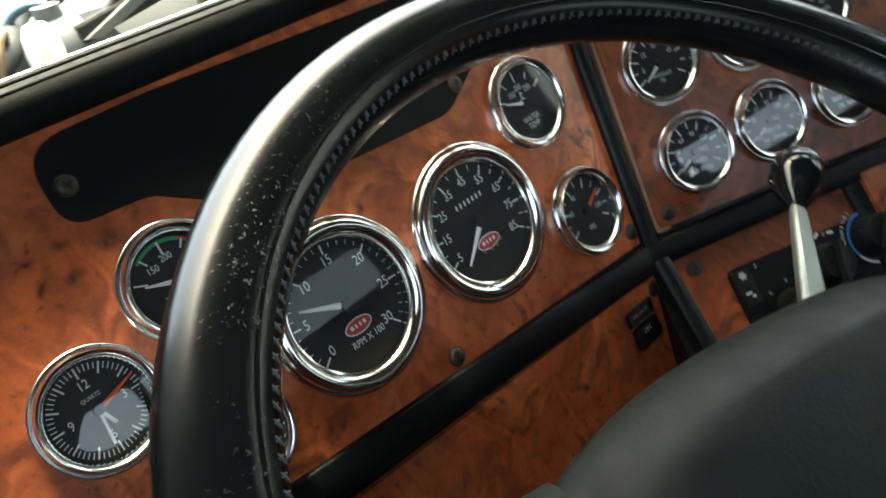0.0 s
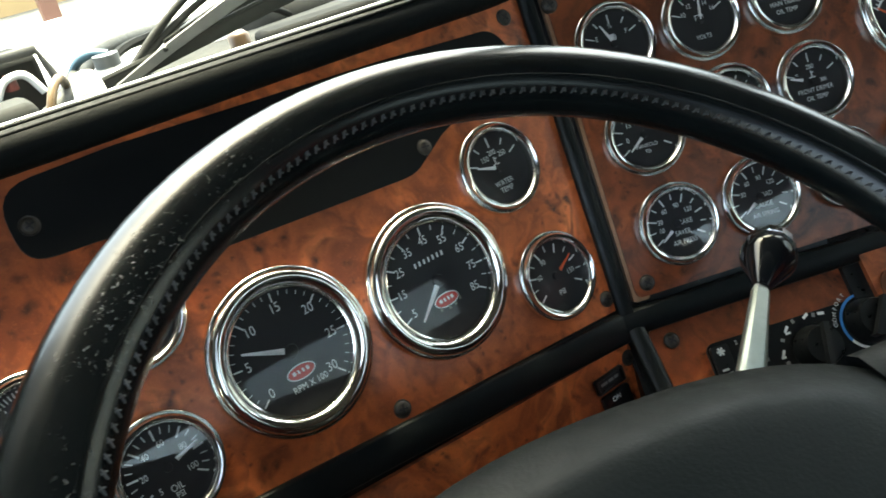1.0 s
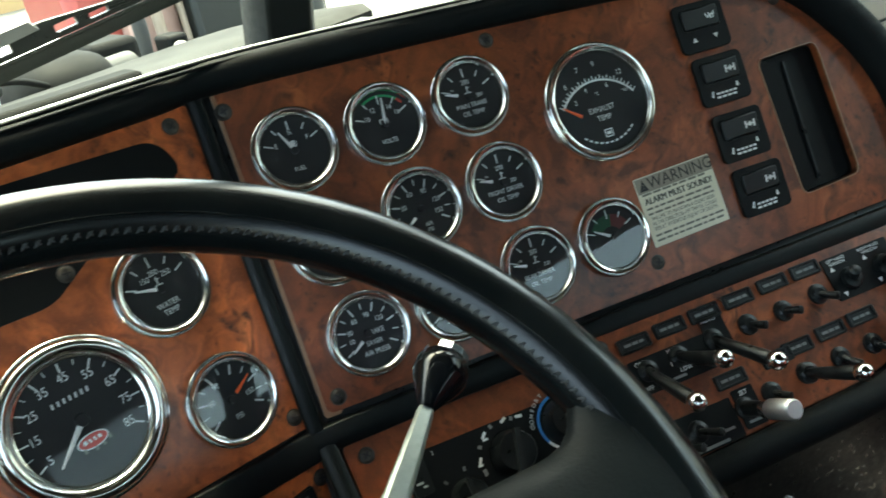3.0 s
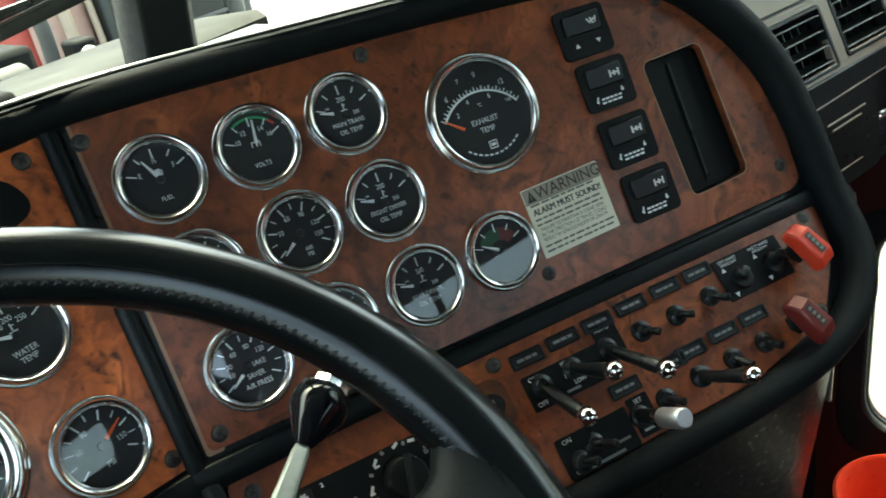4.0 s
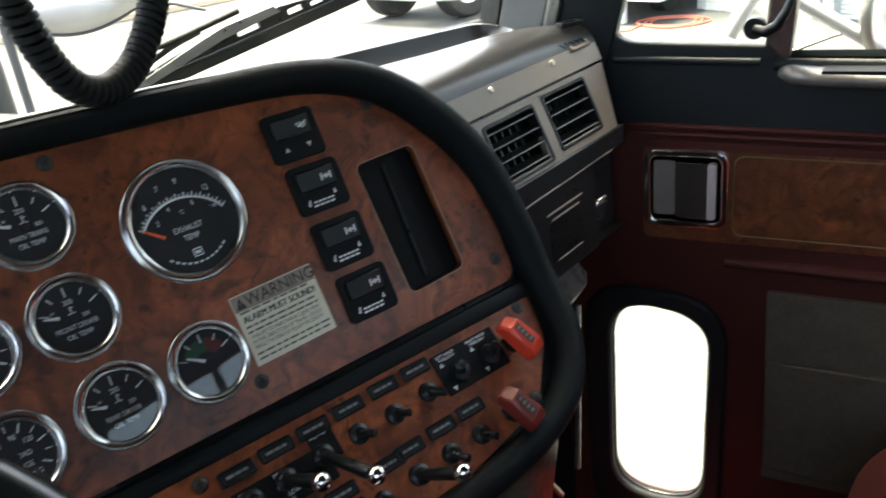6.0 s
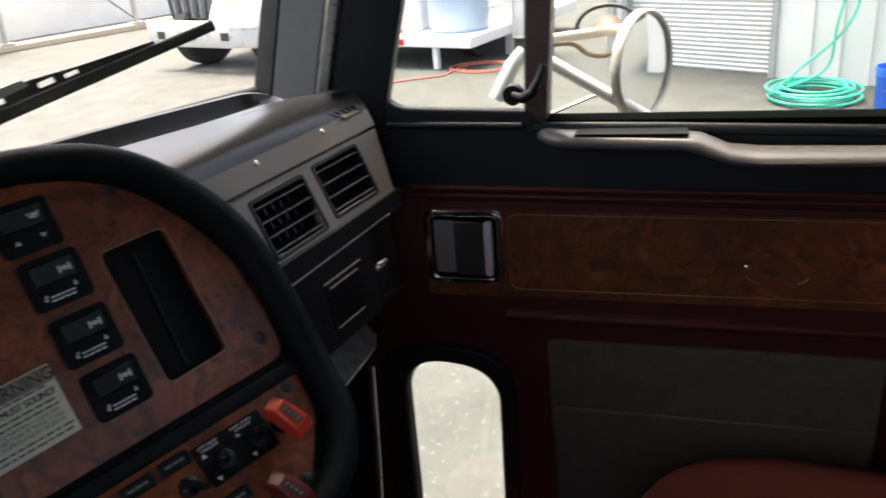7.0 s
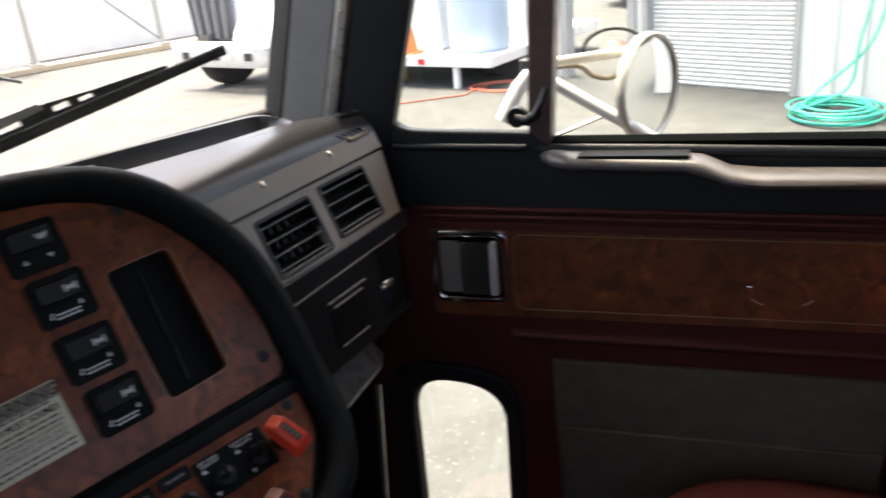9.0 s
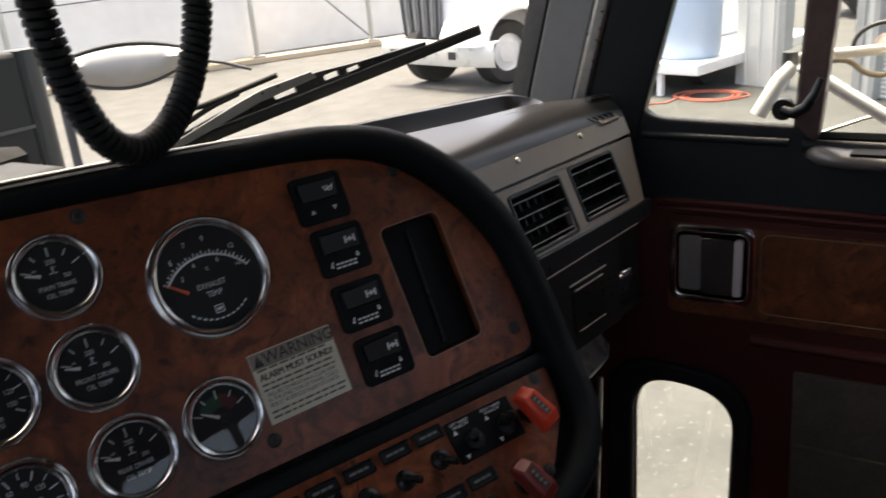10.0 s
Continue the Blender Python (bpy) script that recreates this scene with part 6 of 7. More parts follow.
# rear door post with rubber seals and tufted maroon wall
seal = bmesh.new()
sweep([(0.650, 2.55, 0.004), (0.650, 1.86, 0.004), (0.645, 1.78, 0.008), (0.632, 1.72, 0.012), (0.620, 1.67, 0.014), (0.621, 1.62, 0.014), (0.634, 1.565, 0.012), (0.647, 1.52, 0.008), (0.650, 1.45, 0.008), (0.650, 0.95, 0.008)], 0.015, 10, seal)
rpart("door_seal", seal, RUBBER, "black rubber door seal", 0, None, 60)
rear = tagged(new("wall_b_pillar"), "maroon vinyl post behind the door", "wall", kind="structure")
for nm, bm, mt, lab in (("post", box(0.665, 1.43, 0.92, 2.62, -0.06, -0.004), MAROON, ""), ("grey_bead", sweep([(0.676, 2.55, 0.0), (0.676, 1.78, 0.0), (0.664, 1.66, 0.004), (0.666, 1.55, 0.004), (0.673, 1.48, 0.003), (0.673, 0.95, 0.003)], 0.006, 8), worn("bead_grey", (0.085, 0.080, 0.076), (0.11, 0.105, 0.10), 0.6, 60), "grey door post bead"),
                         ("vinyl_roll", sweep([(0.735, 2.55, 0.0), (0.735, 0.95, 0.0)], 0.022, 10), MAROON, ""), ("piping", sweep([(0.700, 2.55, 0.0), (0.700, 0.95, 0.0)], 0.004, 8), MAROON, ""), ("belt", box(0.640, 0.643, 0.95, 1.46, 0.012, 0.020), worn("amber_strip", (0.22, 0.07, 0.02), (0.32, 0.11, 0.03), 0.4, 60), "amber trim strip"), ("belt_edge", box(0.666, 0.669, 0.95, 1.44, 0.006, 0.014), worn("amber_edge", (0.22, 0.08, 0.02), (0.30, 0.12, 0.035), 0.4, 60), "amber trim strip")):
    ob = part(nm, bm, mt, rear, lab, 60)
    ob.matrix_basis = FR
for i, z in enumerate((1.62, 1.80, 1.98, 2.16)):
    ob = part("tufted_roll", sweep([(0.78, z, 0.0), (1.05, z, 0.0)], 0.075, 12, flat=1.2), MAROON, rear, "", 60)
    ob.matrix_basis = FR @ Matrix.Translation((0, 0, -0.035))
    bt = part("button", lathe([(0.0, 0.008), (0.008, 0.006), (0.011, 0.0)], 12), MAROON, rear, "", 60)
    bt.matrix_basis = FR @ Matrix.Translation((0.80 + 0.06 * (i % 2), z - 0.09, 0.012))
post("pillar_rear_black", [(0.775, -0.636), (0.785, -0.66), (0.80, -0.66), (0.80, -0.63)], 1.0, 2.62, DOOR_BLACK, "black door post", 0.0)
# driver's door behind the camera, its window down
left = tagged(new("door_2"), "maroon door on the driver's side, its window down", "door", kind="structure")
ML = Matrix(((0, 0, 1), (-1, 0, 0), (0, 1, 0))).to_4x4()
ML.translation = (-0.62, 0, 0)
ob = part("surround", plate([(-0.30, 2.62), (-0.30, 0.9), (1.42, 0.9), (1.42, 2.62)], [rrect(0.30, 0.20, 0.04, 1.18, 2.38), rounded([(0.199, 2.38), (0.1600, 1.823), (0.607, 1.815), (0.586, 2.38)], 0.02), rounded([(0.020, 2.36), (-0.0520, 1.838), (0.137, 1.832), (0.158, 2.36)], 0.02)], -0.05, 0.0), MAROON, left)
ob.matrix_basis = ML
ob = part("front_cheek", plate([(-0.62, 2.62), (-0.62, 0.9), (-0.30, 0.9), (-0.30, 2.62)], [], -0.05, 0.0), DOOR_BLACK, left)
ob.matrix_basis = ML
ob = part("right_cheek", plate([(-0.20, 1.84), (-0.20, 0.9), (-0.12, 0.9), (-0.12, 1.84)], [], -0.05, 0.0), BLACK, rear)
ob.matrix_basis = FR

# ---- silver rod and pipe beside the kick board ----
rod = thing("brace_rod", Matrix(), "thin silver rod beside the door opening", "rod")
part("rod", sweep([(0.720, 0.080, 1.500), (0.703, 0.077, 1.435), (0.684, 0.074, 1.360), (0.662, 0.071, 1.270)], 0.0042, 10), STEEL, rod, "", 60)
tb = thing("curved_tube", Matrix(), "thin curved dark metal tube below the dashboard", "tube")
part("tube", sweep(smooth_path([(0.47, 0.06, 1.56), (0.475, 0.065, 1.48), (0.50, 0.06, 1.40), (0.54, 0.05, 1.33)], 6), 0.004, 8), STEEL, tb, "", 60)

# ---- red bucket on the floor by the door ----
bk = thing("red_bucket", pose(0.655, -0.030, FLOOR), "glossy red plastic bucket standing on the cab floor", "bucket")
part("shell", lathe([(0.0, 0.004), (0.058, 0.004), (0.061, 0.0), (0.064, 0.004), (0.080, 0.238), (0.084, 0.240), (0.085, 0.247), (0.081, 0.250), (0.077, 0.246), (0.060, 0.02), (0.0, 0.02)], 48), RED, bk, "", 50)

# ---- passenger seat ----
seat = thing("passenger_seat", pose(0.53, -0.60, FLOOR), "coral velour passenger seat with a pleated backrest", "seat")


def pillow(w, d, h, e=3.2, nu=40, nv=20, crown=0.0):
    """A plump cushion block: a superellipsoid with a crown."""
    bm = bmesh.new()
    rows = []
    f = lambda c: math.copysign(abs(c) ** (2 / e), c)
    for j in range(nv + 1):
        b = -math.pi / 2 + math.pi * j / nv
        row = []
        for i in range(nu):
            a = 2 * math.pi * i / nu
            x, y, z = f(math.cos(b)) * f(math.cos(a)), f(math.cos(b)) * f(math.sin(a)), f(math.sin(b))
            row.append(bm.verts.new((x * w / 2, y * d / 2, z * h / 2 + crown * max(0, 1 - x * x - y * y) * (z > 0))))
        rows.append(row)
    for a, b in zip(rows, rows[1:]):
        for i in range(nu):
            bm.faces.new((a[i], a[(i + 1) % nu], b[(i + 1) % nu], b[i]))
    bmesh.ops.remove_doubles(bm, verts=bm.verts[:], dist=1e-5)
    return bm


# cushion repeats the backrest velour near black, its shade put into the colour
ob = part("cushion", pillow(0.43, 0.44, 0.16, 2.6, crown=0.012), worn("shaded_red_velour", (0.0165, 0.0033, 0.0028), (0.024, 0.0050, 0.0042), 0.9, 160, bumps=0.5, grain=1200, spec=0.06), seat, "red velour seat cushion, colour darkened for shade", 60)
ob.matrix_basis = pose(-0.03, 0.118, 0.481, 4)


def groove(d, w):
    return math.exp(-(d / w) ** 2)


def backrest(w, hgt):
    """Front of a quilted backrest: rolled sides, a sunken middle, paired cross seams, and a plain back."""
    bm = bmesh.new()
    nu, nv = 96, 120
    rows = []
    for j in range(nv + 1):
        v = -1 + 2 * j / nv
        row = []
        for i in range(nu + 1):
            u = -1 + 2 * i / nu
            # square to rounded outline
            q = 1 - 0.16 * max(abs(v) - 0.45, 0) ** 2 / 0.3
            x, y = u * w / 2 * q, v * hgt / 2 * (1 - 0.07 * u * u)
            edge = (1 - abs(u) ** 5) ** 0.6 * (1 - abs(v) ** 7) ** 0.6
            bol = groove(abs(u) - 0.72, 0.20)
            h = 0.075 * edge * (0.80 + 0.20 * bol) + 0.012 * math.exp(-((v - 0.45) / 0.3) ** 2) * edge
            seam = 0.50 + 0.07 * math.cos(3.0 * v + 0.4)
            h -= 0.010 * groove((abs(u) - seam) * w / 2, 0.0045)
            across = v + (0.10 * (abs(u) - seam) if abs(u) > seam else 0.05 * math.cos(3 * u))
            for s in (-0.72, -0.42, -0.12, 0.18, 0.48, 0.78):
                for k in (-0.007, 0.007):
                    h -= 0.0065 * groove((across - s) * hgt / 2 + k, 0.0034) * min(edge * 1.5, 1)
            row.append(bm.verts.new((x, y, h)))
        rows.append(row)
    for a, b in zip(rows, rows[1:]):
        for i in range(nu):
            bm.faces.new((a[i], a[i + 1], b[i + 1], b[i]))
    border = rows[0] + [r[-1] for r in rows[1:]] + rows[-1][-2::-1] + [r[0] for r in rows[-2:0:-1]]
    back = [bm.verts.new((p.co.x * 0.93, p.co.y * 0.95, -0.07)) for p in border]
    n = len(border)
    for i in range(n):
        bm.faces.new((border[i], border[(i + 1) % n], back[(i + 1) % n], back[i]))
    bm.faces.new(back)
    return bm


ob = part("backrest", backrest(0.46, 0.66), VELOUR, seat, "coral velour backrest with paired quilting seams", 50)
ob.matrix_basis = pose(-0.06, -0.162, 0.772, -68)
part("pedestal", box(-0.17, 0.17, -0.15, 0.30, 0.0, 0.37), BLACK, seat, "black seat pedestal", 30, 0.01)

# ---- coiled cord hanging in front of the windscreen ----
cord = thing("coiled_cord", Matrix(), "black coiled radio microphone cord hanging in a loop", "cord")
axis = smooth_path([(0.100, 0.22, 2.30), (0.112, 0.22, 2.14), (0.1176, 0.22, 2.053), (0.127, 0.22, 2.0), (0.145, 0.22, 1.960), (0.170, 0.22, 1.946), (0.198, 0.22, 1.952), (0.222, 0.22, 1.973), (0.239, 0.22, 2.0), (0.253, 0.22, 2.045), (0.262, 0.22, 2.15), (0.27, 0.22, 2.30)], 14)
bm = bmesh.new()
pts = []
turns = 0.0
up = Vector((0, 1, 0))
for i in range(len(axis) - 1):
    a, b = axis[i], axis[i + 1]
    d = (b - a).normalized()
    s = d.cross(up).normalized()
    n2 = s.cross(d)
    steps = max(2, round((b - a).length / 0.00055))
    for k in range(steps):
        p = a.lerp(b, k / steps)
        turns += (b - a).length / steps / 0.0060
        w = 2 * math.pi * turns
        pts.append(p + (s * math.cos(w) + n2 * math.sin(w)) * 0.0088)
sweep(pts, 0.0031, 5, bm)
part("coil", bm, RUBBER, cord, "", 70)
for e in (axis[0], axis[-1]):
    part("end_sleeve", sweep([e + Vector((0, 0, -0.01)), e + Vector((0, 0, 0.03)), e + Vector((0, 0, 0.06))], [0.008, 0.008, 0.004], 12), BLACK, cord, "black rubber sleeve", 60)

# ---- wipers outside the glass ----
def flat_bar(p, d, upv, outline, holes, thick):
    """A flat pressed piece in the plane of d and upv, with windows through it."""
    bm = plate(outline, holes, -thick / 2, thick / 2)
    n = d.cross(upv)
    m = Matrix((d, upv, n)).transposed().to_4x4()
    m.translation = p
    bmesh.ops.transform(bm, matrix=m, verts=bm.verts[:])
    return bm


def wide_wiper(p0, p1, label):
    """Wiper with a pressed yoke, a pale channel arm and two washer hoses."""
    t = thing("wiper", Matrix(), label, "wiper", "windscreen wipers")
    p0, p1 = Vector(p0), Vector(p1)
    d = (p1 - p0).normalized()
    upv = Vector((0, 0, 1))
    upv = (upv - d * upv.dot(d)).normalized()
    at = lambda a, h, y=0.0: p0 + d * a + upv * h + Vector((0, y, 0))
    end = (p1 - p0).length
    part("rubber_blade", sweep([at(0, 0), at(end, 0)], 0.0026, 6, flat=2.2), RUBBER, t, "black rubber blade")
    part("blade_back", sweep([at(0.0, 0.0062), at(end, 0.0062)], 0.0022, 6), RUBBER, t, "black blade back")
    yoke = [(0.055, 0.009), (0.40, 0.009), (0.40, 0.013), (0.30, 0.020), (0.245, 0.026), (0.16, 0.0265), (0.115, 0.022), (0.055, 0.013)]
    holes = [rrect(0.020, 0.0048, 0.0015, 0.095, 0.0145), rrect(0.016, 0.0058, 0.0015, 0.122, 0.0160), rrect(0.028, 0.0090, 0.002, 0.200, 0.0180), rrect(0.020, 0.0060, 0.0015, 0.262, 0.0165), rrect(0.018, 0.0045, 0.0012, 0.292, 0.0150)]
    part("yoke", flat_bar(p0, d, upv, yoke, holes, 0.006), BLACK, t, "black pressed yoke with windows", 40, 0.0006)
    arm = [(0.0, -0.002), (0.055, 0.0105), (0.13, 0.0245), (0.17, 0.0305), (0.235, 0.0300), (0.240, 0.0215), (0.165, 0.0180), (0.060, 0.0030), (0.012, -0.006)]
    part("arm", flat_bar(p0 + Vector((0, -0.004, 0)), d, upv, arm, [], 0.004), worn("worn_arm_grey", (0.10, 0.105, 0.11), (0.15, 0.155, 0.16), 0.4, 60, bumps=0.1), t, "pale worn channel arm", 40, 0.0006)
    for a, h in ((0.052, 0.0072), (0.170, 0.0272), (0.190, 0.0285)):
        part("rivet", lathe([(0.0, 0.0018), (0.0016, 0.0015), (0.0022, 0.0)], 12), BLACK, t, "dark rivet", 60).matrix_basis = Matrix.Translation(at(a, h, -0.006)) @ Matrix.Rotation(radians(90), 4, "X")
    part("hose", sweep(smooth_path([at(0.022, 0.002, 0.003), at(0.055, 0.020, 0.004), at(0.095, 0.036, 0.004), at(0.112, 0.0345, 0.004), at(0.20, 0.0375, 0.004)], 8), 0.0034, 8), RUBBER, t, "black washer hose", 60)
    part("hose", sweep(smooth_path([at(0.036, 0.006, 0.003), at(0.075, 0.020, 0.004), at(0.115, 0.0295, 0.004), at(0.150, 0.033, 0.004)], 8), 0.0030, 8), RUBBER, t, "black washer hose", 60)


wide_wiper((-0.312, 0.535, 1.908), (0.105, 0.535, 1.968), "black windscreen wiper ahead of the steering wheel, with hoses")
wide_wiper((0.335, 0.455, 1.868), (0.770, 0.252, 1.952), "black windscreen wiper parked low across the glass")

# ---- outside: the yard ----
G = 0.0
CONC = worn("concrete", (0.036, 0.0378, 0.0374), (0.078, 0.0805, 0.079), 0.85, 18.0, bumps=0.3, grain=60, dist=0.003)
base = CONC.node_tree.nodes["Principled BSDF"].inputs["Base Color"].links[0].from_socket
chips = ramp(CONC, noise_tex(CONC, 28.0, 3.0, 0.7).outputs[0], [(0.60, (0, 0, 0)), (0.72, (0.7, 0.7, 0.7))])
setin(CONC, "Base Color", mixed(CONC, base, (0.20, 0.197, 0.18), chips))
WALLW = worn("white_metal_wall", (0.62, 0.61, 0.57), (0.74, 0.73, 0.69), 0.6, 4, bumps=0.1)
SHUT = worn("shutter_paint", (0.60, 0.60, 0.57), (0.70, 0.70, 0.67), 0.5, 6, bumps=0)
WHITE = worn("white_paint", (0.75, 0.76, 0.76), (0.82, 0.82, 0.82), 0.3, 3, bumps=0, coat=0.5)
DARK = worn("dark_steel", (0.02, 0.022, 0.025), (0.05, 0.052, 0.055), 0.5, 10)
TYRE = worn("tyre", (0.02, 0.02, 0.02), (0.035, 0.034, 0.033), 0.8, 30)
TAN = worn("tan_wall", (0.28, 0.185, 0.080), (0.33, 0.220, 0.100), 0.7, 2, bumps=0.1)
bm = bmesh.new()
bm.faces.new([bm.verts.new((x, y, G)) for x, y in ((-400, -400), (400, -400), (400, 400), (-400, 400))])
shell("ground", bm, CONC, "pale worn concrete yard", "ground", 0, 0)
# workshop front runs obliquely past the truck
FB = Matrix.Translation((9.25, -1.25, G)) @ Matrix.Rotation(radians(60.6), 4, "Z")
ws = thing("workshop", FB, "white metal workshop with roller shutters", "building")
bm = bmesh.new()
box(-7.0, -0.06, -0.2, 0.0, 0, 5.0, bm)
box(-0.06, 1.79, -0.2, 0.0, 3.2, 5.0, bm)
box(1.79, 1.93, -0.2, 0.0, 0, 5.0, bm)
box(2.98, 3.65, -0.2, 0.0, 0, 5.0, bm)
part("wall", bm, WALLW, ws, "white ribbed metal cladding")
GUIDE = worn("guide_grey", (0.3, 0.3, 0.29), (0.4, 0.4, 0.39), 0.5, 20)
for x in [-6.8 + 0.29 * i for i in range(23)] + [3.10, 3.30, 3.50]:
    part("wall_rib", box(x - 0.02, x + 0.02, 0.0, 0.025, 0.0, 5.0), WALLW, ws)
for x in (1.95, 2.96):
    part("gate_post", box(x - 0.05, x + 0.05, -0.12, 0.04, 0, 3.2), GUIDE, ws, "grey steel gate post")
for x0, x1, sm in ((-0.02, 1.75, SHUT),):
    sh = part("shutter", box(x0, x1, -0.14, -0.12, 0.0, 3.2), sm, ws, "roller shutter, closed")
    for i in range(64):
        z = 0.025 + i * 0.05
        part("shutter_slat", sweep([(x0, -0.119, z), (x1, -0.119, z)], 0.017, 6, flat=1.4), sm, sh)
    for x in (x0 - 0.02, x1 + 0.02):
        part("shutter_guide", box(x - 0.035, x + 0.035, -0.12, 0.03, 0, 3.2), GUIDE, ws)
part("roof", box(-7.2, 1.95, -6.0, 0.3, 5.0, 5.2), SHUT, ws)
part("tap", sweep([(-0.62, 0.0, 1.42), (-0.62, 0.08, 1.42), (-0.62, 0.08, 1.36)], 0.02, 8), DARK, ws, "dark wall tap")
HOSE = worn("green_hose", (0.02, 0.42, 0.30), (0.04, 0.52, 0.38), 0.45, 30, bumps=0)
hs = thing("garden_hose", pose(8.25, -1.56, G), "coiled turquoise garden hose on the concrete", "hose")
bm = bmesh.new()
pts = []
for i in range(8 * 28):
    a = 2 * math.pi * i / 28
    r = 0.37 + 0.05 * math.sin(a * 0.37) + 0.04 * math.sin(i * 0.05)
    pts.append((r * math.cos(a) + 0.03 * math.sin(i * 0.11), r * 0.95 * math.sin(a), 0.018 + 0.00055 * i))
sweep(pts, 0.012, 8, bm)
part("coil", bm, HOSE, hs, "", 60)
hk = FB @ Vector((-0.95, 0.06, 1.55)) - Vector((8.25, -1.56, G))
for off in (0.0, 0.12):
    part("hanging_run", sweep(smooth_path([hk + Vector((0, off * 0.5, 0)), hk * 0.8 + Vector((-0.05, 0.05 + off, -0.55)), Vector((0.30, 0.10 - off * 2, 0.22)), Vector((0.1, 0.34, 0.05))], 8), 0.013, 8), HOSE, hs, "", 60)
BLUEP = worn("blue_plastic", (0.02, 0.12, 0.62), (0.03, 0.16, 0.72), 0.4, 30, bumps=0)
bb = thing("blue_bucket", pose(7.81, -2.15, G), "bright blue plastic bucket standing on the concrete", "bucket")
part("shell", lathe([(0.0, 0.01), (0.135, 0.0), (0.140, 0.01), (0.152, 0.29), (0.160, 0.30), (0.160, 0.32), (0.156, 0.32), (0.156, 0.35), (0.162, 0.355), (0.162, 0.385), (0.155, 0.385), (0.13, 0.03), (0, 0.03)], 40), BLUEP, bb, "", 40)
part("bail", sweep(smooth_path([(-0.16, 0, 0.32), (-0.14, 0.08, 0.21), (0, 0.14, 0.17), (0.14, 0.08, 0.21), (0.16, 0, 0.32)], 6), 0.003, 6), STEEL, bb, "wire handle", 60)

# ---- round mirror on its arms beside the door ----
mr = thing("round_mirror", Matrix(), "round convex mirror on white and steel arms outside the door", "mirror")
MC = Vector((1.0, -0.265, 1.841))
face = plane_frame(MC, (-0.454, -0.891, 0.015))
p = part("mirror_glass", lathe([(0.0, 0.0048), (0.02, 0.0045), (0.04, 0.0034), (0.055, 0.0021), (0.070, 0.0)], 48), mat_base("mirror_silver", (0.88, 0.9, 0.89), 0.02, 1.0), mr, "convex mirror glass", 60)
p.matrix_basis = face
p = part("mirror_rim", lathe([(0.0695, 0.001), (0.0700, 0.0045), (0.0730, 0.0055), (0.0755, 0.003), (0.0755, -0.008), (0.070, -0.012), (0.045, -0.026), (0.0, -0.030)], 48), worn("worn_rim_paint", (0.35, 0.34, 0.31), (0.55, 0.54, 0.5), 0.4, 60, 0.3), mr, "worn painted rim", 60)
p.matrix_basis = face
part("lower_arm", sweep([(0.93, -0.118, 1.880), (0.945, -0.174, 1.841), (0.975, -0.345, 1.730)], 0.0088, 12), WHITE, mr, "white tube arm", 60)
part("leg", sweep([(0.930, -0.110, 1.880), (0.922, -0.096, 1.862), (0.913, -0.073, 1.818)], [0.0085, 0.0105, 0.0105], 12), WHITE, mr, "white bracket leg", 60)
part("rear_stay", sweep([(0.99, -0.137, 1.777), (1.0, -0.193, 1.798), (1.012, -0.250, 1.812)], 0.0025, 8), STEEL, mr, "thin stay", 60)
part("clamp", lathe([(0.0, 0.014), (0.010, 0.011), (0.011, -0.011), (0.0, -0.014)], 16), DARK, mr, "dark clamp").matrix_basis = Matrix.Translation((0.945, -0.104, 1.884))
part("flat_bar", sweep([(0.95, -0.099, 1.8835), (0.96, -0.129, 1.8865), (1.03, -0.252, 1.8885)], 0.0055, 8, flat=1.3), worn("rusted_bar", (0.42, 0.38, 0.32), (0.58, 0.55, 0.5), 0.5, 80, 0.3), mr, "worn steel bar", 60)
part("bent_rod", sweep(smooth_path([(0.96, -0.096, 1.875), (0.97, -0.126, 1.877), (0.99, -0.166, 1.876), (1.0, -0.187, 1.860), (1.01, -0.209, 1.854), (1.02, -0.226, 1.862), (1.03, -0.228, 1.882)], 6), 0.0038, 8), worn("brown_rod", (0.16, 0.13, 0.09), (0.24, 0.2, 0.15), 0.5, 60, 0.4), mr, "bent brown rod", 60)
dome = Matrix.Translation((1.035, -0.214, 1.889)) @ Matrix.Rotation(radians(12), 4, "Y")
part("small_mirror", lathe([(0.0, 0.017), (0.010, 0.0150), (0.017, 0.010), (0.022, 0.0)], 32), worn("brown_housing", (0.20, 0.13, 0.10), (0.30, 0.21, 0.17), 0.5, 60), mr, "small domed mirror housing", 60).matrix_basis = dome
hoop = [(0.0, 0.044 * math.cos(a), 0.031 * math.sin(a)) for a in np.linspace(-0.35, math.pi + 0.35, 25)]
part("housing_hoop", sweep(hoop, 0.0030, 8), DARK, mr, "dark steel hoop", 60).matrix_basis = Matrix.Translation((1.030, -0.214, 1.889))

# ---- wheeled loader far off behind the gate ----
ld = thing("wheel_loader", pose(18.9, 0.4, G, 0, 0, 100), "yellow wheeled loader parked far behind the gate", "loader")
LOADY = worn("loader_yellow", (0.5, 0.36, 0.10), (0.6, 0.44, 0.14), 0.5, 5)
for x in (-0.62, 0.62):
    for y in (-0.75, 0.75):
        wh = part("wheel", lathe([(0.0, 0.16), (0.20, 0.15), (0.22, 0.10)], 28), LOADY, ld, "yellow hub")
        wh.matrix_basis = Matrix.Translation((x, y, 0.44)) @ Matrix.Rotation(radians(90 if y < 0 else -90), 4, "X")
        part("tyre", lathe([(0.22, 0.13), (0.30, 0.17), (0.40, 0.16), (0.44, 0.10), (0.44, -0.10), (0.40, -0.16), (0.22, -0.13)], 36), TYRE, wh)
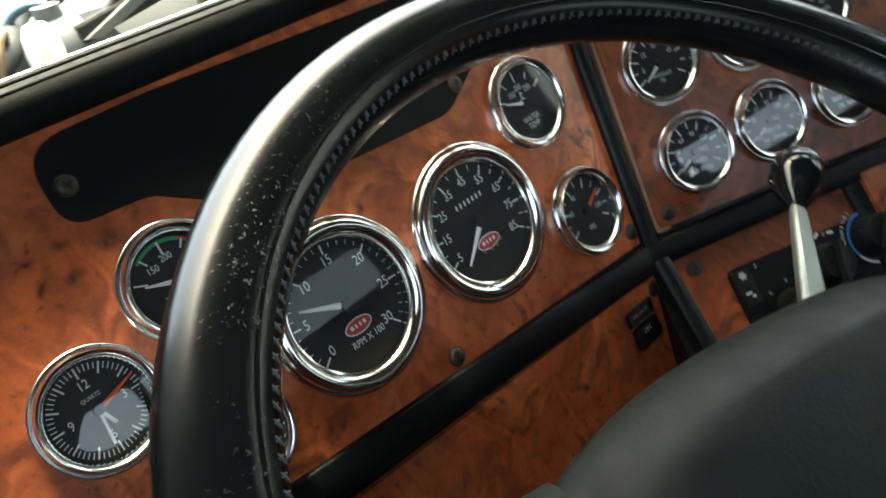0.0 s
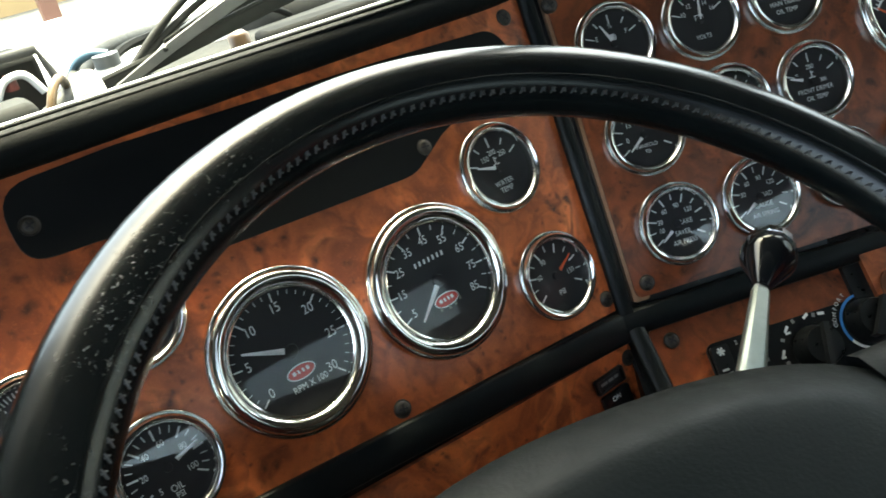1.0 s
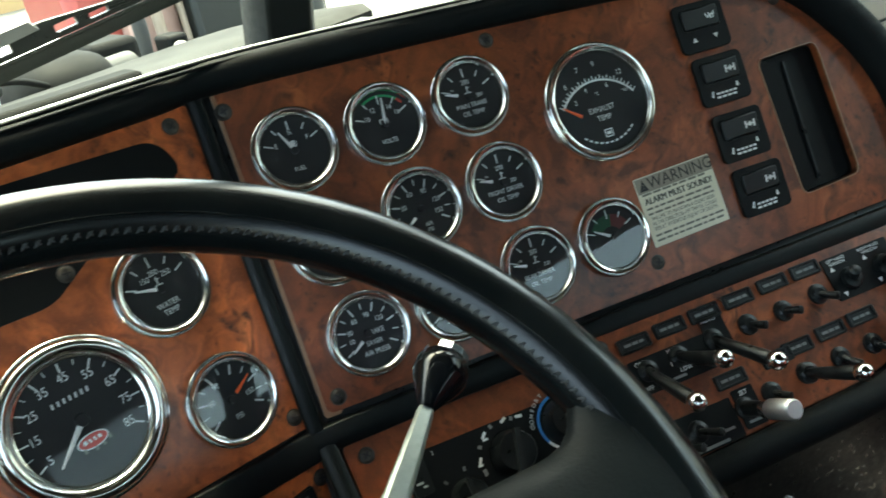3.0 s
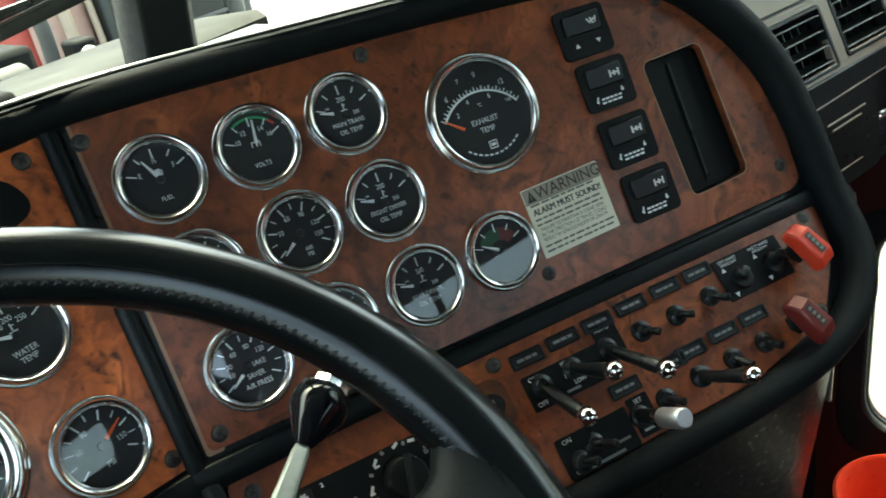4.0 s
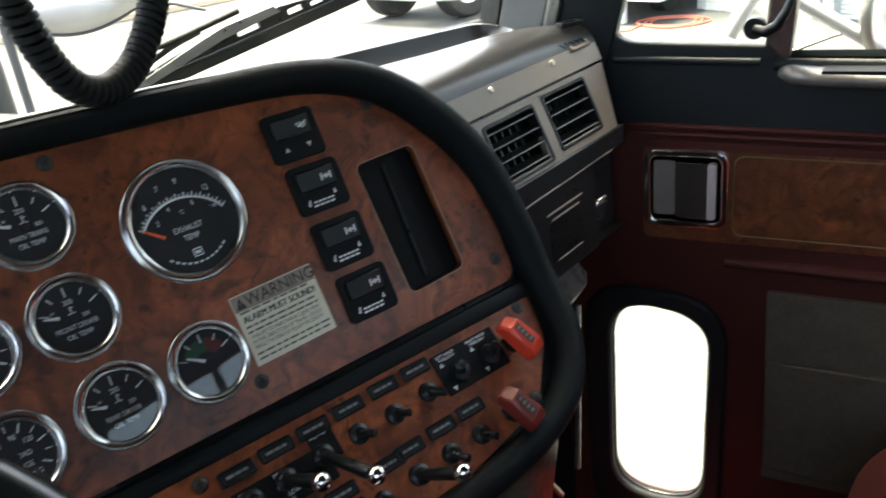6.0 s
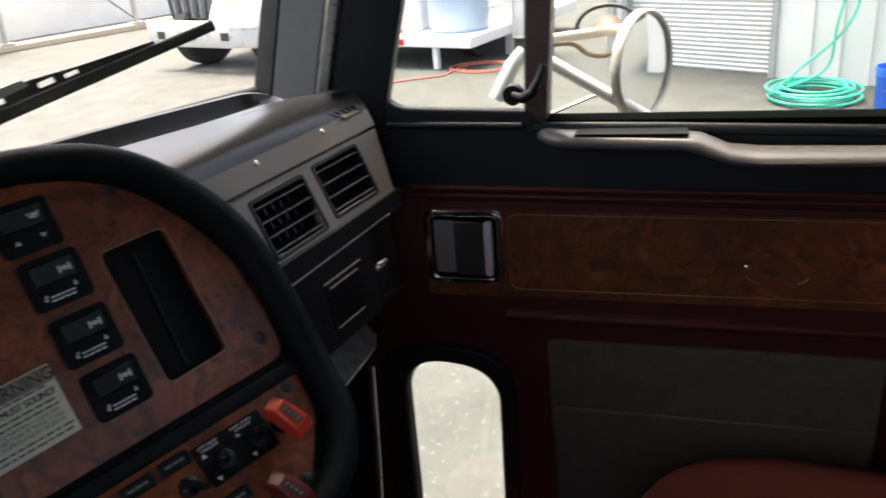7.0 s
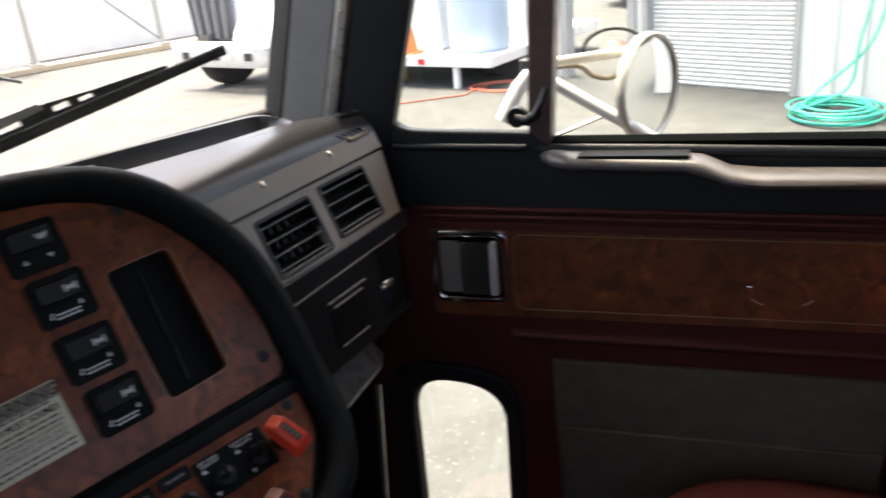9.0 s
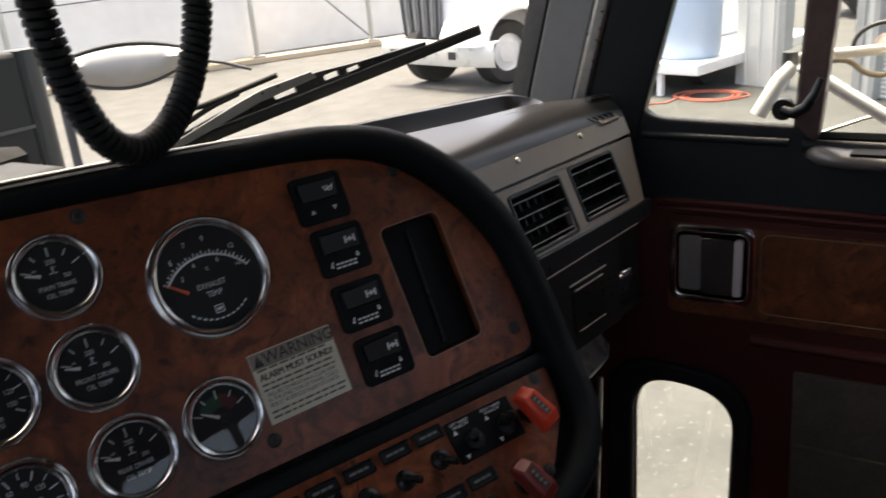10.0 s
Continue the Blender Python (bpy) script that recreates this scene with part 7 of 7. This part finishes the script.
part("chassis", box(-1.1, 1.3, -0.5, 0.5, 0.45, 0.85), LOADY, ld, "", 30, 0.04)
part("engine_hood", box(-1.3, -0.1, -0.55, 0.55, 0.85, 1.5), LOADY, ld, "", 30, 0.08)
part("cab", box(-0.1, 0.9, -0.55, 0.55, 0.85, 2.3), DARK, ld, "dark cab", 30, 0.05)

# ---- low trailer with a cone ----
tr = thing("flat_trailer", pose(10.40, 3.42, G, 0, 0, -17.3), "low white trailer with red tail lamps, loaded with a box body", "trailer")
part("deck", box(-0.05, 3.2, -1.35, 1.05, 0.28, 0.42), WHITE, tr, "white deck", 30, 0.015)
part("box_body", box(0.35, 3.2, -0.35, 1.0, 0.42, 2.6), WHITE, tr, "white box body", 30, 0.03)
part("tank", lathe([(0.0, 0.0), (0.36, 0.0), (0.40, 0.06), (0.40, 1.3), (0.30, 1.5), (0.0, 1.55)], 32), worn("pale_blue_tank", (0.42, 0.52, 0.66), (0.5, 0.6, 0.72), 0.5, 6), tr, "pale blue tank").matrix_basis = Matrix.Translation((0.55, -0.85, 0.42))
for y in (-0.78, 0.78):
    part("leg", box(0.0, 0.07, y - 0.035, y + 0.035, 0.0, 0.28), WHITE, tr, "white prop leg")
for y in (-0.30, 0.88):
    part("tail_lamp", box(-0.065, -0.05, y - 0.05, y + 0.05, 0.31, 0.38), mat_base("lamp_red", (0.6, 0.03, 0.03), 0.3), tr, "red tail lamp")
for y in (-0.85, 0.85):
    part("trailer_wheel", lathe([(0.0, 0.08), (0.14, 0.08), (0.15, 0.1), (0.26, 0.09), (0.27, 0.0), (0.26, -0.09), (0.0, -0.09)], 28), TYRE, tr).matrix_basis = Matrix.Translation((0.9, y, 0.27)) @ Matrix.Rotation(radians(90), 4, "X")
part("yellow_block", box(0.30, 0.48, 0.34, 0.52, 0.0, 0.20), worn("yellow_paint", (0.34, 0.26, 0.05), (0.42, 0.31, 0.07), 0.5, 8), tr, "yellow wheel block")
cone = thing("traffic_cone", tr.matrix_basis @ Matrix.Translation((0.12, -0.05, 0.42)), "orange traffic cone standing on the trailer", "cone")
part("cone", lathe([(0.0, 0.34), (0.022, 0.34), (0.085, 0.02)], 24), worn("cone_orange", (0.75, 0.16, 0.04), (0.8, 0.2, 0.06), 0.5, 10), cone)
part("foot", box(-0.11, 0.11, -0.11, 0.11, 0.0, 0.025), worn("cone_foot", (0.6, 0.14, 0.05), (0.7, 0.17, 0.06), 0.5, 10), cone)
rc = thing("red_cable", pose(10.2, 2.05, G), "loose red cable lying in loops on the concrete", "cable")
part("loops", sweep([(0.30 * math.cos(a) * (1 + 0.25 * math.sin(1.7 * a)), 0.36 * math.sin(a) + 0.1 * math.sin(0.6 * a), 0.012) for a in np.linspace(0, 26, 160)] + [(-0.5 - 0.2 * i, 0.4 + 0.35 * i + 0.05 * math.sin(i), 0.012) for i in range(3)], 0.010, 6), worn("red_cable", (0.55, 0.14, 0.09), (0.62, 0.18, 0.12), 0.5, 10), rc, "", 60)

# ---- white truck across the yard ----
tk = thing("parked_truck", pose(10.85, 6.45, G, 0, 0, 72.0) @ Matrix.Diagonal((1.0, 1.0, 0.88, 1)), "white truck with a pale bumper and an upright ribbed grille", "truck")
part("cab", box(-1.45, 0.50, -3.4, -1.5, 0.7, 2.9), WHITE, tk, "white cab", 30, 0.05)
part("hood", box(-0.95, 0.44, -1.6, -0.02, 0.75, 2.00), WHITE, tk, "white hood", 30, 0.08)
bm = bmesh.new()
gp = [(-0.40, 0.80), (0.40, 0.80), (0.47, 1.60), (0.44, 2.05), (-0.44, 2.05), (-0.47, 1.60)]
vs = [[bm.verts.new((x, y, z)) for x, z in gp] for y in (0.0, 0.05)]
for k in range(6):
    bm.faces.new((vs[0][k], vs[0][(k + 1) % 6], vs[1][(k + 1) % 6], vs[1][k]))
bm.faces.new(vs[1])
part("grille", bm, worn("grille_grey", (0.16, 0.165, 0.17), (0.22, 0.225, 0.23), 0.5, 12), tk, "grey grille backing", 30)
for i in range(9):
    x = -0.36 + 0.09 * i
    part("grille_bar", sweep([(x, 0.06, 0.82), (x * 1.14, 0.06, 1.60), (x * 1.08, 0.06, 2.02)], 0.018, 8), STEEL if i % 2 else DARK, tk, "", 60)
bm = bmesh.new()
rows = []
for t in np.linspace(0, 1, 13):
    x = -1.62 + 2.25 * t
    y = 0.32 - 0.35 * max(0.35 - t, 0) ** 2 * 4
    rows.append([bm.verts.new((x, yy, z)) for yy, z in ((y - 0.10, 0.80), (y, 0.78), (y + 0.02, 0.74), (y + 0.02, 0.46), (y, 0.40), (y - 0.10, 0.38))])
for a, b in zip(rows, rows[1:]):
    for k in range(5):
        bm.faces.new((a[k], a[k + 1], b[k + 1], b[k]))
part("bumper", bm, worn("pale_bumper", (0.6, 0.6, 0.56), (0.7, 0.7, 0.66), 0.3, 6, 0.3), tk, "pale steel bumper", 60)
for x in (-0.95, -0.30, 0.35):
    part("bumper_lamp", box(x - 0.07, x + 0.07, 0.335, 0.35, 0.52, 0.64), DARK, tk)
bm = bmesh.new()
rows = []
for i in range(15):
    a = math.pi * i / 14
    rows.append([bm.verts.new((-x, -0.50 + r * math.cos(a) * 1.05, 0.72 + r * 0.80 * math.sin(a))) for x, r in ((0.70, 0.80), (1.2, 0.80), (1.45, 0.76), (1.52, 0.66), (1.50, 0.60))])
for a, b in zip(rows, rows[1:]):
    for k in range(4):
        bm.faces.new((a[k], b[k], b[k + 1], a[k + 1]))
part("fender", bm, WHITE, tk, "white front fender", 60)
w = part("wheel", lathe([(0.0, 0.10), (0.16, 0.10), (0.20, 0.06), (0.30, 0.04), (0.31, 0.10)], 32), WHITE, tk, "white steel wheel", 40)
w.matrix_basis = Matrix.Translation((-1.15, -0.50, 0.52)) @ Matrix.Rotation(radians(-90), 4, "Y")
part("tyre", lathe([(0.30, 0.11), (0.36, 0.14), (0.48, 0.14), (0.52, 0.10), (0.52, -0.10), (0.48, -0.14), (0.30, -0.12)], 40), TYRE, w, "", 40)
w = part("inner_tyre", lathe([(0.0, 0.12), (0.48, 0.14), (0.52, 0.10), (0.52, -0.10), (0.48, -0.14), (0.0, -0.12)], 40), TYRE, tk, "", 40)
w.matrix_basis = Matrix.Translation((0.15, -0.30, 0.52)) @ Matrix.Rotation(radians(90), 4, "Y")
part("marker_lamp", box(-1.20, -1.02, 0.17, 0.21, 0.98, 1.08), mat_base("lamp_amber", (0.8, 0.35, 0.03), 0.3), tk, "amber marker lamp")
part("red_mark", box(-0.12, 0.12, 0.045, 0.06, 2.02, 2.06), mat_base("lamp_red_top", (0.6, 0.05, 0.04), 0.3), tk, "small red mark")

# ---- yard wall, fence posts and kerb beyond ----
tagged(finish("wall_yard", box(-40, 60, 24.0, 24.3, G, G + 4.2), TAN, None, "", 0), "tan plastered yard wall", "wall", kind="structure")
FY = Matrix.Translation((13.1, 12.0, G)) @ Matrix.Rotation(radians(150), 4, "Z")
yb = tagged(finish("wall_white", box(0.0, 6.4, -0.2, 0.0, 0.0, 2.4), WALLW, None, "", 0), "white panelled yard wall", "wall", kind="structure")
yb.matrix_basis = FY
yc = tagged(finish("wall_low", box(-14.0, 0.0, -1.6, -1.4, 0.0, 1.3), WALLW, None, "", 0), "low white yard wall", "wall", kind="structure")
yc.matrix_basis = FY
kb = tagged(finish("kerb", box(-14, 6, 0.10, 0.45, 0.0, 0.12), worn("kerb_tan", (0.38, 0.31, 0.21), (0.46, 0.38, 0.27), 0.8, 3), None, "", 0, 0.02), "low tan concrete kerb by the wall", "kerb", kind="structure")
kb.matrix_basis = FY
for x in (-5.6, -2.6, 0.0, 4.5):
    fp = thing("fence_post", FY @ Matrix.Translation((x, 0.3, 0)), "thin galvanised fence post on a base plate", "post", "fence posts")
    part("pole", sweep([(0, 0, 0), (0, 0, 2.9)], 0.05, 12), STEEL, fp)
    part("base_plate", box(-0.14, 0.14, -0.14, 0.14, 0.12, 0.15), STEEL, fp)
wire = thing("fence_wire", FY, "thin wire strung between the fence posts", "wire")
part("wire", sweep([(9.0, 0.3, 1.45), (4.5, 0.3, 1.50), (0.0, 0.3, 1.62)], 0.014, 6), DARK, wire)
part("stay_wire", sweep([(-2.6, 0.3, 0.2), (-1.4, 0.3, 1.3)], 0.014, 6), DARK, wire)

# ---- our own truck's open engine bay and fender ahead of the glass ----
eb = thing("engine_bay", Matrix(), "open engine bay with pale covers, hoses and a black intake", "engine")
# bay colours kept far darker than dusty paint, to stand for the bay's shade
DUSTY_SHADED = worn("shaded_dusty_cover", (0.004, 0.0044, 0.0047), (0.034, 0.036, 0.037), 0.8, 16, bumps=0.2, spec=0.05)
PALE_SHADED = worn("shaded_pale_paint", (0.026, 0.028, 0.029), (0.052, 0.055, 0.056), 0.6, 9, bumps=0.1, spec=0.1)
MATT_DARK = worn("deep_matt_black", (0.0028, 0.0033, 0.0036), (0.0075, 0.0084, 0.009), 0.7, 14, spec=0.04)
part("cowl", box(-0.62, 0.34, 0.54, 0.64, 1.70, 1.872), PALE_SHADED, eb, "pale dusty cowl, darkened for shade", 30, 0.012)
part("cowl_lip", box(-0.145, 0.03, 0.605, 0.640, 1.872, 1.896), MATT_DARK, eb, "black cowl lip", 30, 0.006)
part("inner_fender", box(-0.95, 0.36, 1.45, 1.95, 1.30, 1.83), WHITE, eb, "white inner fender", 30, 0.06)
bm = bmesh.new()
rows = []
for i in range(25):
    x = -0.24 + 0.60 * i / 24
    rows.append([bm.verts.new((x, y, z + 0.004 * math.sin(9 * x + 5 * y))) for y, z in ((0.645, 1.60), (0.645, 1.872), (0.66, 1.880), (0.78, 1.868), (0.98, 1.842), (1.05, 1.80), (1.06, 1.60))])
for a, b in zip(rows, rows[1:]):
    for k in range(6):
        bm.faces.new((a[k], b[k], b[k + 1], a[k + 1]))
for r in (rows[0][::-1], rows[-1]):
    bm.faces.new(r)
part("dusty_shroud", bm, DUSTY_SHADED, eb, "grey shroud streaked with pale dust, darkened for shade", 50)
part("engine_cover", box(-0.52, -0.25, 0.66, 1.30, 1.45, 1.80), MATT_DARK, eb, "dark engine cover", 30, 0.03)
ob = part("intake_dome", pillow(0.145, 0.20, 0.13, 3.4), MATT_DARK, eb, "black intake dome", 60)
ob.matrix_basis = Matrix.Translation((0.126, 1.12, 1.797))
part("intake_collar", sweep([(0.19, 1.10, 1.815), (0.25, 1.13, 1.812)], 0.022, 14), PALE_SHADED, eb, "pale dusty intake collar, darkened for shade", 60)
part("air_box", box(0.252, 0.342, 1.27, 1.40, 1.55, 1.834), MATT_DARK, eb, "black air box", 30, 0.012)
part("bracket_block", box(0.44, 0.60, 1.54, 1.64, 1.50, 1.716), PALE_SHADED, eb, "pale dusty bracket, darkened for shade", 30, 0.012)
part("battery_tray", box(-0.50, -0.296, 0.86, 0.98, 1.78, 1.905), MATT_DARK, eb, "black tray", 30, 0.006)
part("tray_rim", sweep([(-0.50, 0.855, 1.910), (-0.296, 0.855, 1.910), (-0.286, 0.85, 1.872)], 0.0055, 8), PALE_SHADED, eb, "pale tray rim", 60)
part("white_hose", sweep(smooth_path([(-0.352, 0.84, 1.872), (-0.338, 0.84, 1.889), (-0.318, 0.84, 1.890), (-0.305, 0.84, 1.868)], 8), 0.0042, 8), WHITE, eb, "thin white hose", 60)
part("white_cap", lathe([(0.0, 0.03), (0.008, 0.028), (0.0125, 0.020), (0.0145, 0.008), (0.014, -0.03), (0.0, -0.03)], 24), WHITE, eb, "white round cap", 60).matrix_basis = Matrix.Translation((-0.299, 0.66, 1.876))
part("red_cap", lathe([(0.0, 0.0), (0.007, 0.0), (0.007, 0.012), (0.004, 0.016), (0.0, 0.016)], 14), worn("dull_red_cap", (0.10, 0.012, 0.01), (0.14, 0.02, 0.014), 0.4, 60), eb, "small red cap", 60).matrix_basis = Matrix.Translation((-0.333, 0.845, 1.878))
part("reservoir", lathe([(0.0, 0.0), (0.030, 0.0), (0.033, 0.02), (0.033, 0.085), (0.024, 0.106), (0.013, 0.110), (0.013, 0.122), (0.0, 0.122)], 24), worn("milky_plastic", (0.060, 0.070, 0.076), (0.078, 0.088, 0.095), 0.35, 20, bumps=0), eb, "milky reservoir", 60).matrix_basis = Matrix.Translation((-0.252, 0.76, 1.776))
part("blue_hose", sweep(smooth_path([(-0.292, 0.80, 1.862), (-0.278, 0.79, 1.890), (-0.262, 0.78, 1.899), (-0.246, 0.77, 1.896)], 8), 0.0045, 8), worn("blue_hose", (0.024, 0.060, 0.095), (0.030, 0.075, 0.11), 0.4, 20, bumps=0), eb, "light blue hose", 60)
part("amber_hose", sweep(smooth_path([(-0.345, 0.67, 1.850), (-0.327, 0.68, 1.889), (-0.312, 0.70, 1.899), (-0.297, 0.76, 1.880)], 8), 0.0042, 8), worn("amber_hose", (0.055, 0.032, 0.010), (0.075, 0.044, 0.014), 0.4, 20, bumps=0), eb, "amber hose", 60)
part("amber_plug", lathe([(0.0, 0.0), (0.010, 0.0), (0.010, 0.028), (0.006, 0.032), (0.0, 0.032)], 14), worn("amber_plug", (0.035, 0.018, 0.006), (0.048, 0.026, 0.009), 0.4, 20, bumps=0), eb, "amber plug", 60).matrix_basis = Matrix.Translation((-0.166, 0.62, 1.872))
part("hinge_block", box(-0.42, -0.352, 0.60, 0.65, 1.86, 1.904), DUSTY_SHADED, eb, "dusty hinge block, darkened for shade", 30, 0.008)
part("black_hose", sweep(smooth_path([(-0.40, 0.70, 1.84), (-0.31, 0.74, 1.868), (-0.24, 0.86, 1.885), (-0.12, 0.98, 1.872), (0.03, 1.08, 1.84)], 8), 0.011, 8), RUBBER, eb, "black hose", 60)
part("wire_loom", sweep(smooth_path([(-0.30, 0.70, 1.86), (-0.22, 0.82, 1.888), (-0.10, 0.93, 1.876), (0.02, 0.98, 1.862), (0.09, 1.04, 1.83)], 8), 0.005, 6), MATT_DARK, eb, "black wiring loom", 60)
part("far_fender", box(0.42, 0.86, 1.72, 2.25, 1.10, 1.60), PALE_SHADED, eb, "pale fender top", 30, 0.04)
part("coolant_pipe", sweep(smooth_path([(0.705, 2.05, 1.58), (0.700, 2.03, 1.66), (0.690, 2.0, 1.77), (0.660, 2.0, 1.90), (0.62, 2.0, 1.98)], 8), 0.020, 10), PALE_SHADED, eb, "pale pipe", 60)
lampb = thing("fender_lamp", pose(0.771, 2.0, 1.60), "small round lamp in a dark square box on the fender", "lamp")
part("box", box(-0.032, 0.032, -0.035, 0.05, 0.0, 0.105), MATT_DARK, lampb, "", 30, 0.01)
part("lens", lathe([(0.0, 0.018), (0.022, 0.014), (0.030, 0.0)], 20), worn("cream_lens", (0.10, 0.10, 0.085), (0.12, 0.12, 0.10), 0.3, 60, bumps=0), lampb, "cream round lens", 60).matrix_basis = Matrix.Translation((0, -0.036, 0.058)) @ Matrix.Rotation(radians(90), 4, "X")
rd = thing("red_machine", pose(1.17, 2.6, G), "red and weathered pale truck cab beside a grey-green panel", "machine")
part("body", box(-0.36, 0.50, 0.14, 0.55, 0.0, 1.95), worn("red_paint", (0.20, 0.030, 0.024), (0.26, 0.046, 0.036), 0.45, 5), rd, "red painted side", 30, 0.04)
part("weathered_panel", box(-0.205, -0.012, 0.06, 0.14, 0.0, 2.1), worn("weathered_pink", (0.20, 0.115, 0.095), (0.34, 0.25, 0.22), 0.6, 9), rd, "weathered pinkish panel", 30, 0.015)
for x, r in ((-0.125, 0.020), (-0.030, 0.013)):
    part("upright_pipe", sweep(smooth_path([(x, 0.02, 0.0), (x, 0.01, 1.2), (x + 0.01, 0.02, 1.6), (x - 0.005, 0.02, 2.1)], 6), r, 12), worn("tan_pipe", (0.16, 0.13, 0.10), (0.22, 0.18, 0.145), 0.6, 12), rd, "tan upright pipe", 60)
GG = worn("grey_green_panel", (0.0075, 0.0094, 0.0093), (0.0110, 0.0132, 0.0130), 0.45, 3, spec=0.25)
part("grey_panel", box(0.0, 0.485, -0.03, 0.3, 0.0, 1.82), GG, rd, "grey-green side panel", 30, 0.02)
part("panel_band", box(0.004, 0.48, -0.034, -0.028, 1.545, 1.557), DARK, rd)
part("panel_edge", sweep([(0.530, 0.03, 0.0), (0.530, 0.03, 1.82)], 0.060, 20), worn("pale_green_edge", (0.022, 0.0245, 0.024), (0.032, 0.035, 0.034), 0.4, 3, spec=0.35), rd, "pale rounded edge column", 50)
part("edge_post", sweep([(0.484, -0.022, 0.0), (0.484, -0.022, 1.82)], 0.012, 10), GG, rd, "dark corner post", 60)
bp_ = thing("brown_pole", pose(1.95, 12.1, G), "dark brown steel pole in the yard", "pole")
part("pole", box(-0.11, 0.11, -0.09, 0.09, 0.0, 5.0), worn("brown_steel", (0.12, 0.05, 0.03), (0.18, 0.08, 0.05), 0.5, 8), bp_)
# grey hull-like fender panel on a stand, towards the wall
fn = thing("truck_fender", pose(3.55, 4.32, 0, 0, 0, -43), "grey worn truck fender with a dark rolled edge on a stand", "fender")
bm = bmesh.new()
rows, top_e, low_e = [], [], []
for i in range(17):
    t = i / 16
    x = -0.46 + 0.92 * t
    zt = 1.50 + 0.10 * math.sin(math.pi * t) ** 0.8
    zb = 1.44 - 0.13 * math.sin(math.pi * min(t * 1.05, 1.0))
    rows.append([bm.verts.new((x, y, zb + (zt - zb) * k)) for k, y in ((0.0, 0.10), (0.3, -0.02), (0.65, -0.05), (0.92, 0.0), (1.0, 0.06))])
    top_e.append((x, 0.03, zt))
    low_e.append((x, 0.09, zb))
for a, b in zip(rows, rows[1:]):
    for k in range(4):
        bm.faces.new((a[k], b[k], b[k + 1], a[k + 1]))
part("skin", bm, worn("dusty_grey", (0.25, 0.25, 0.24), (0.36, 0.36, 0.34), 0.5, 6), fn, "", 60)
part("top_edge", sweep(top_e, 0.012, 8), RUBBER, fn, "dark rolled edge", 60)
part("low_edge", sweep(low_e + [(0.62, 0.1, 1.40), (0.80, 0.12, 1.33)], 0.012, 8), DARK, fn, "dark lower edge", 60)
part("stand", sweep([(-0.44, 0.08, 0.0), (-0.44, 0.08, 1.46)], 0.03, 8), DARK, fn, "dark stand")
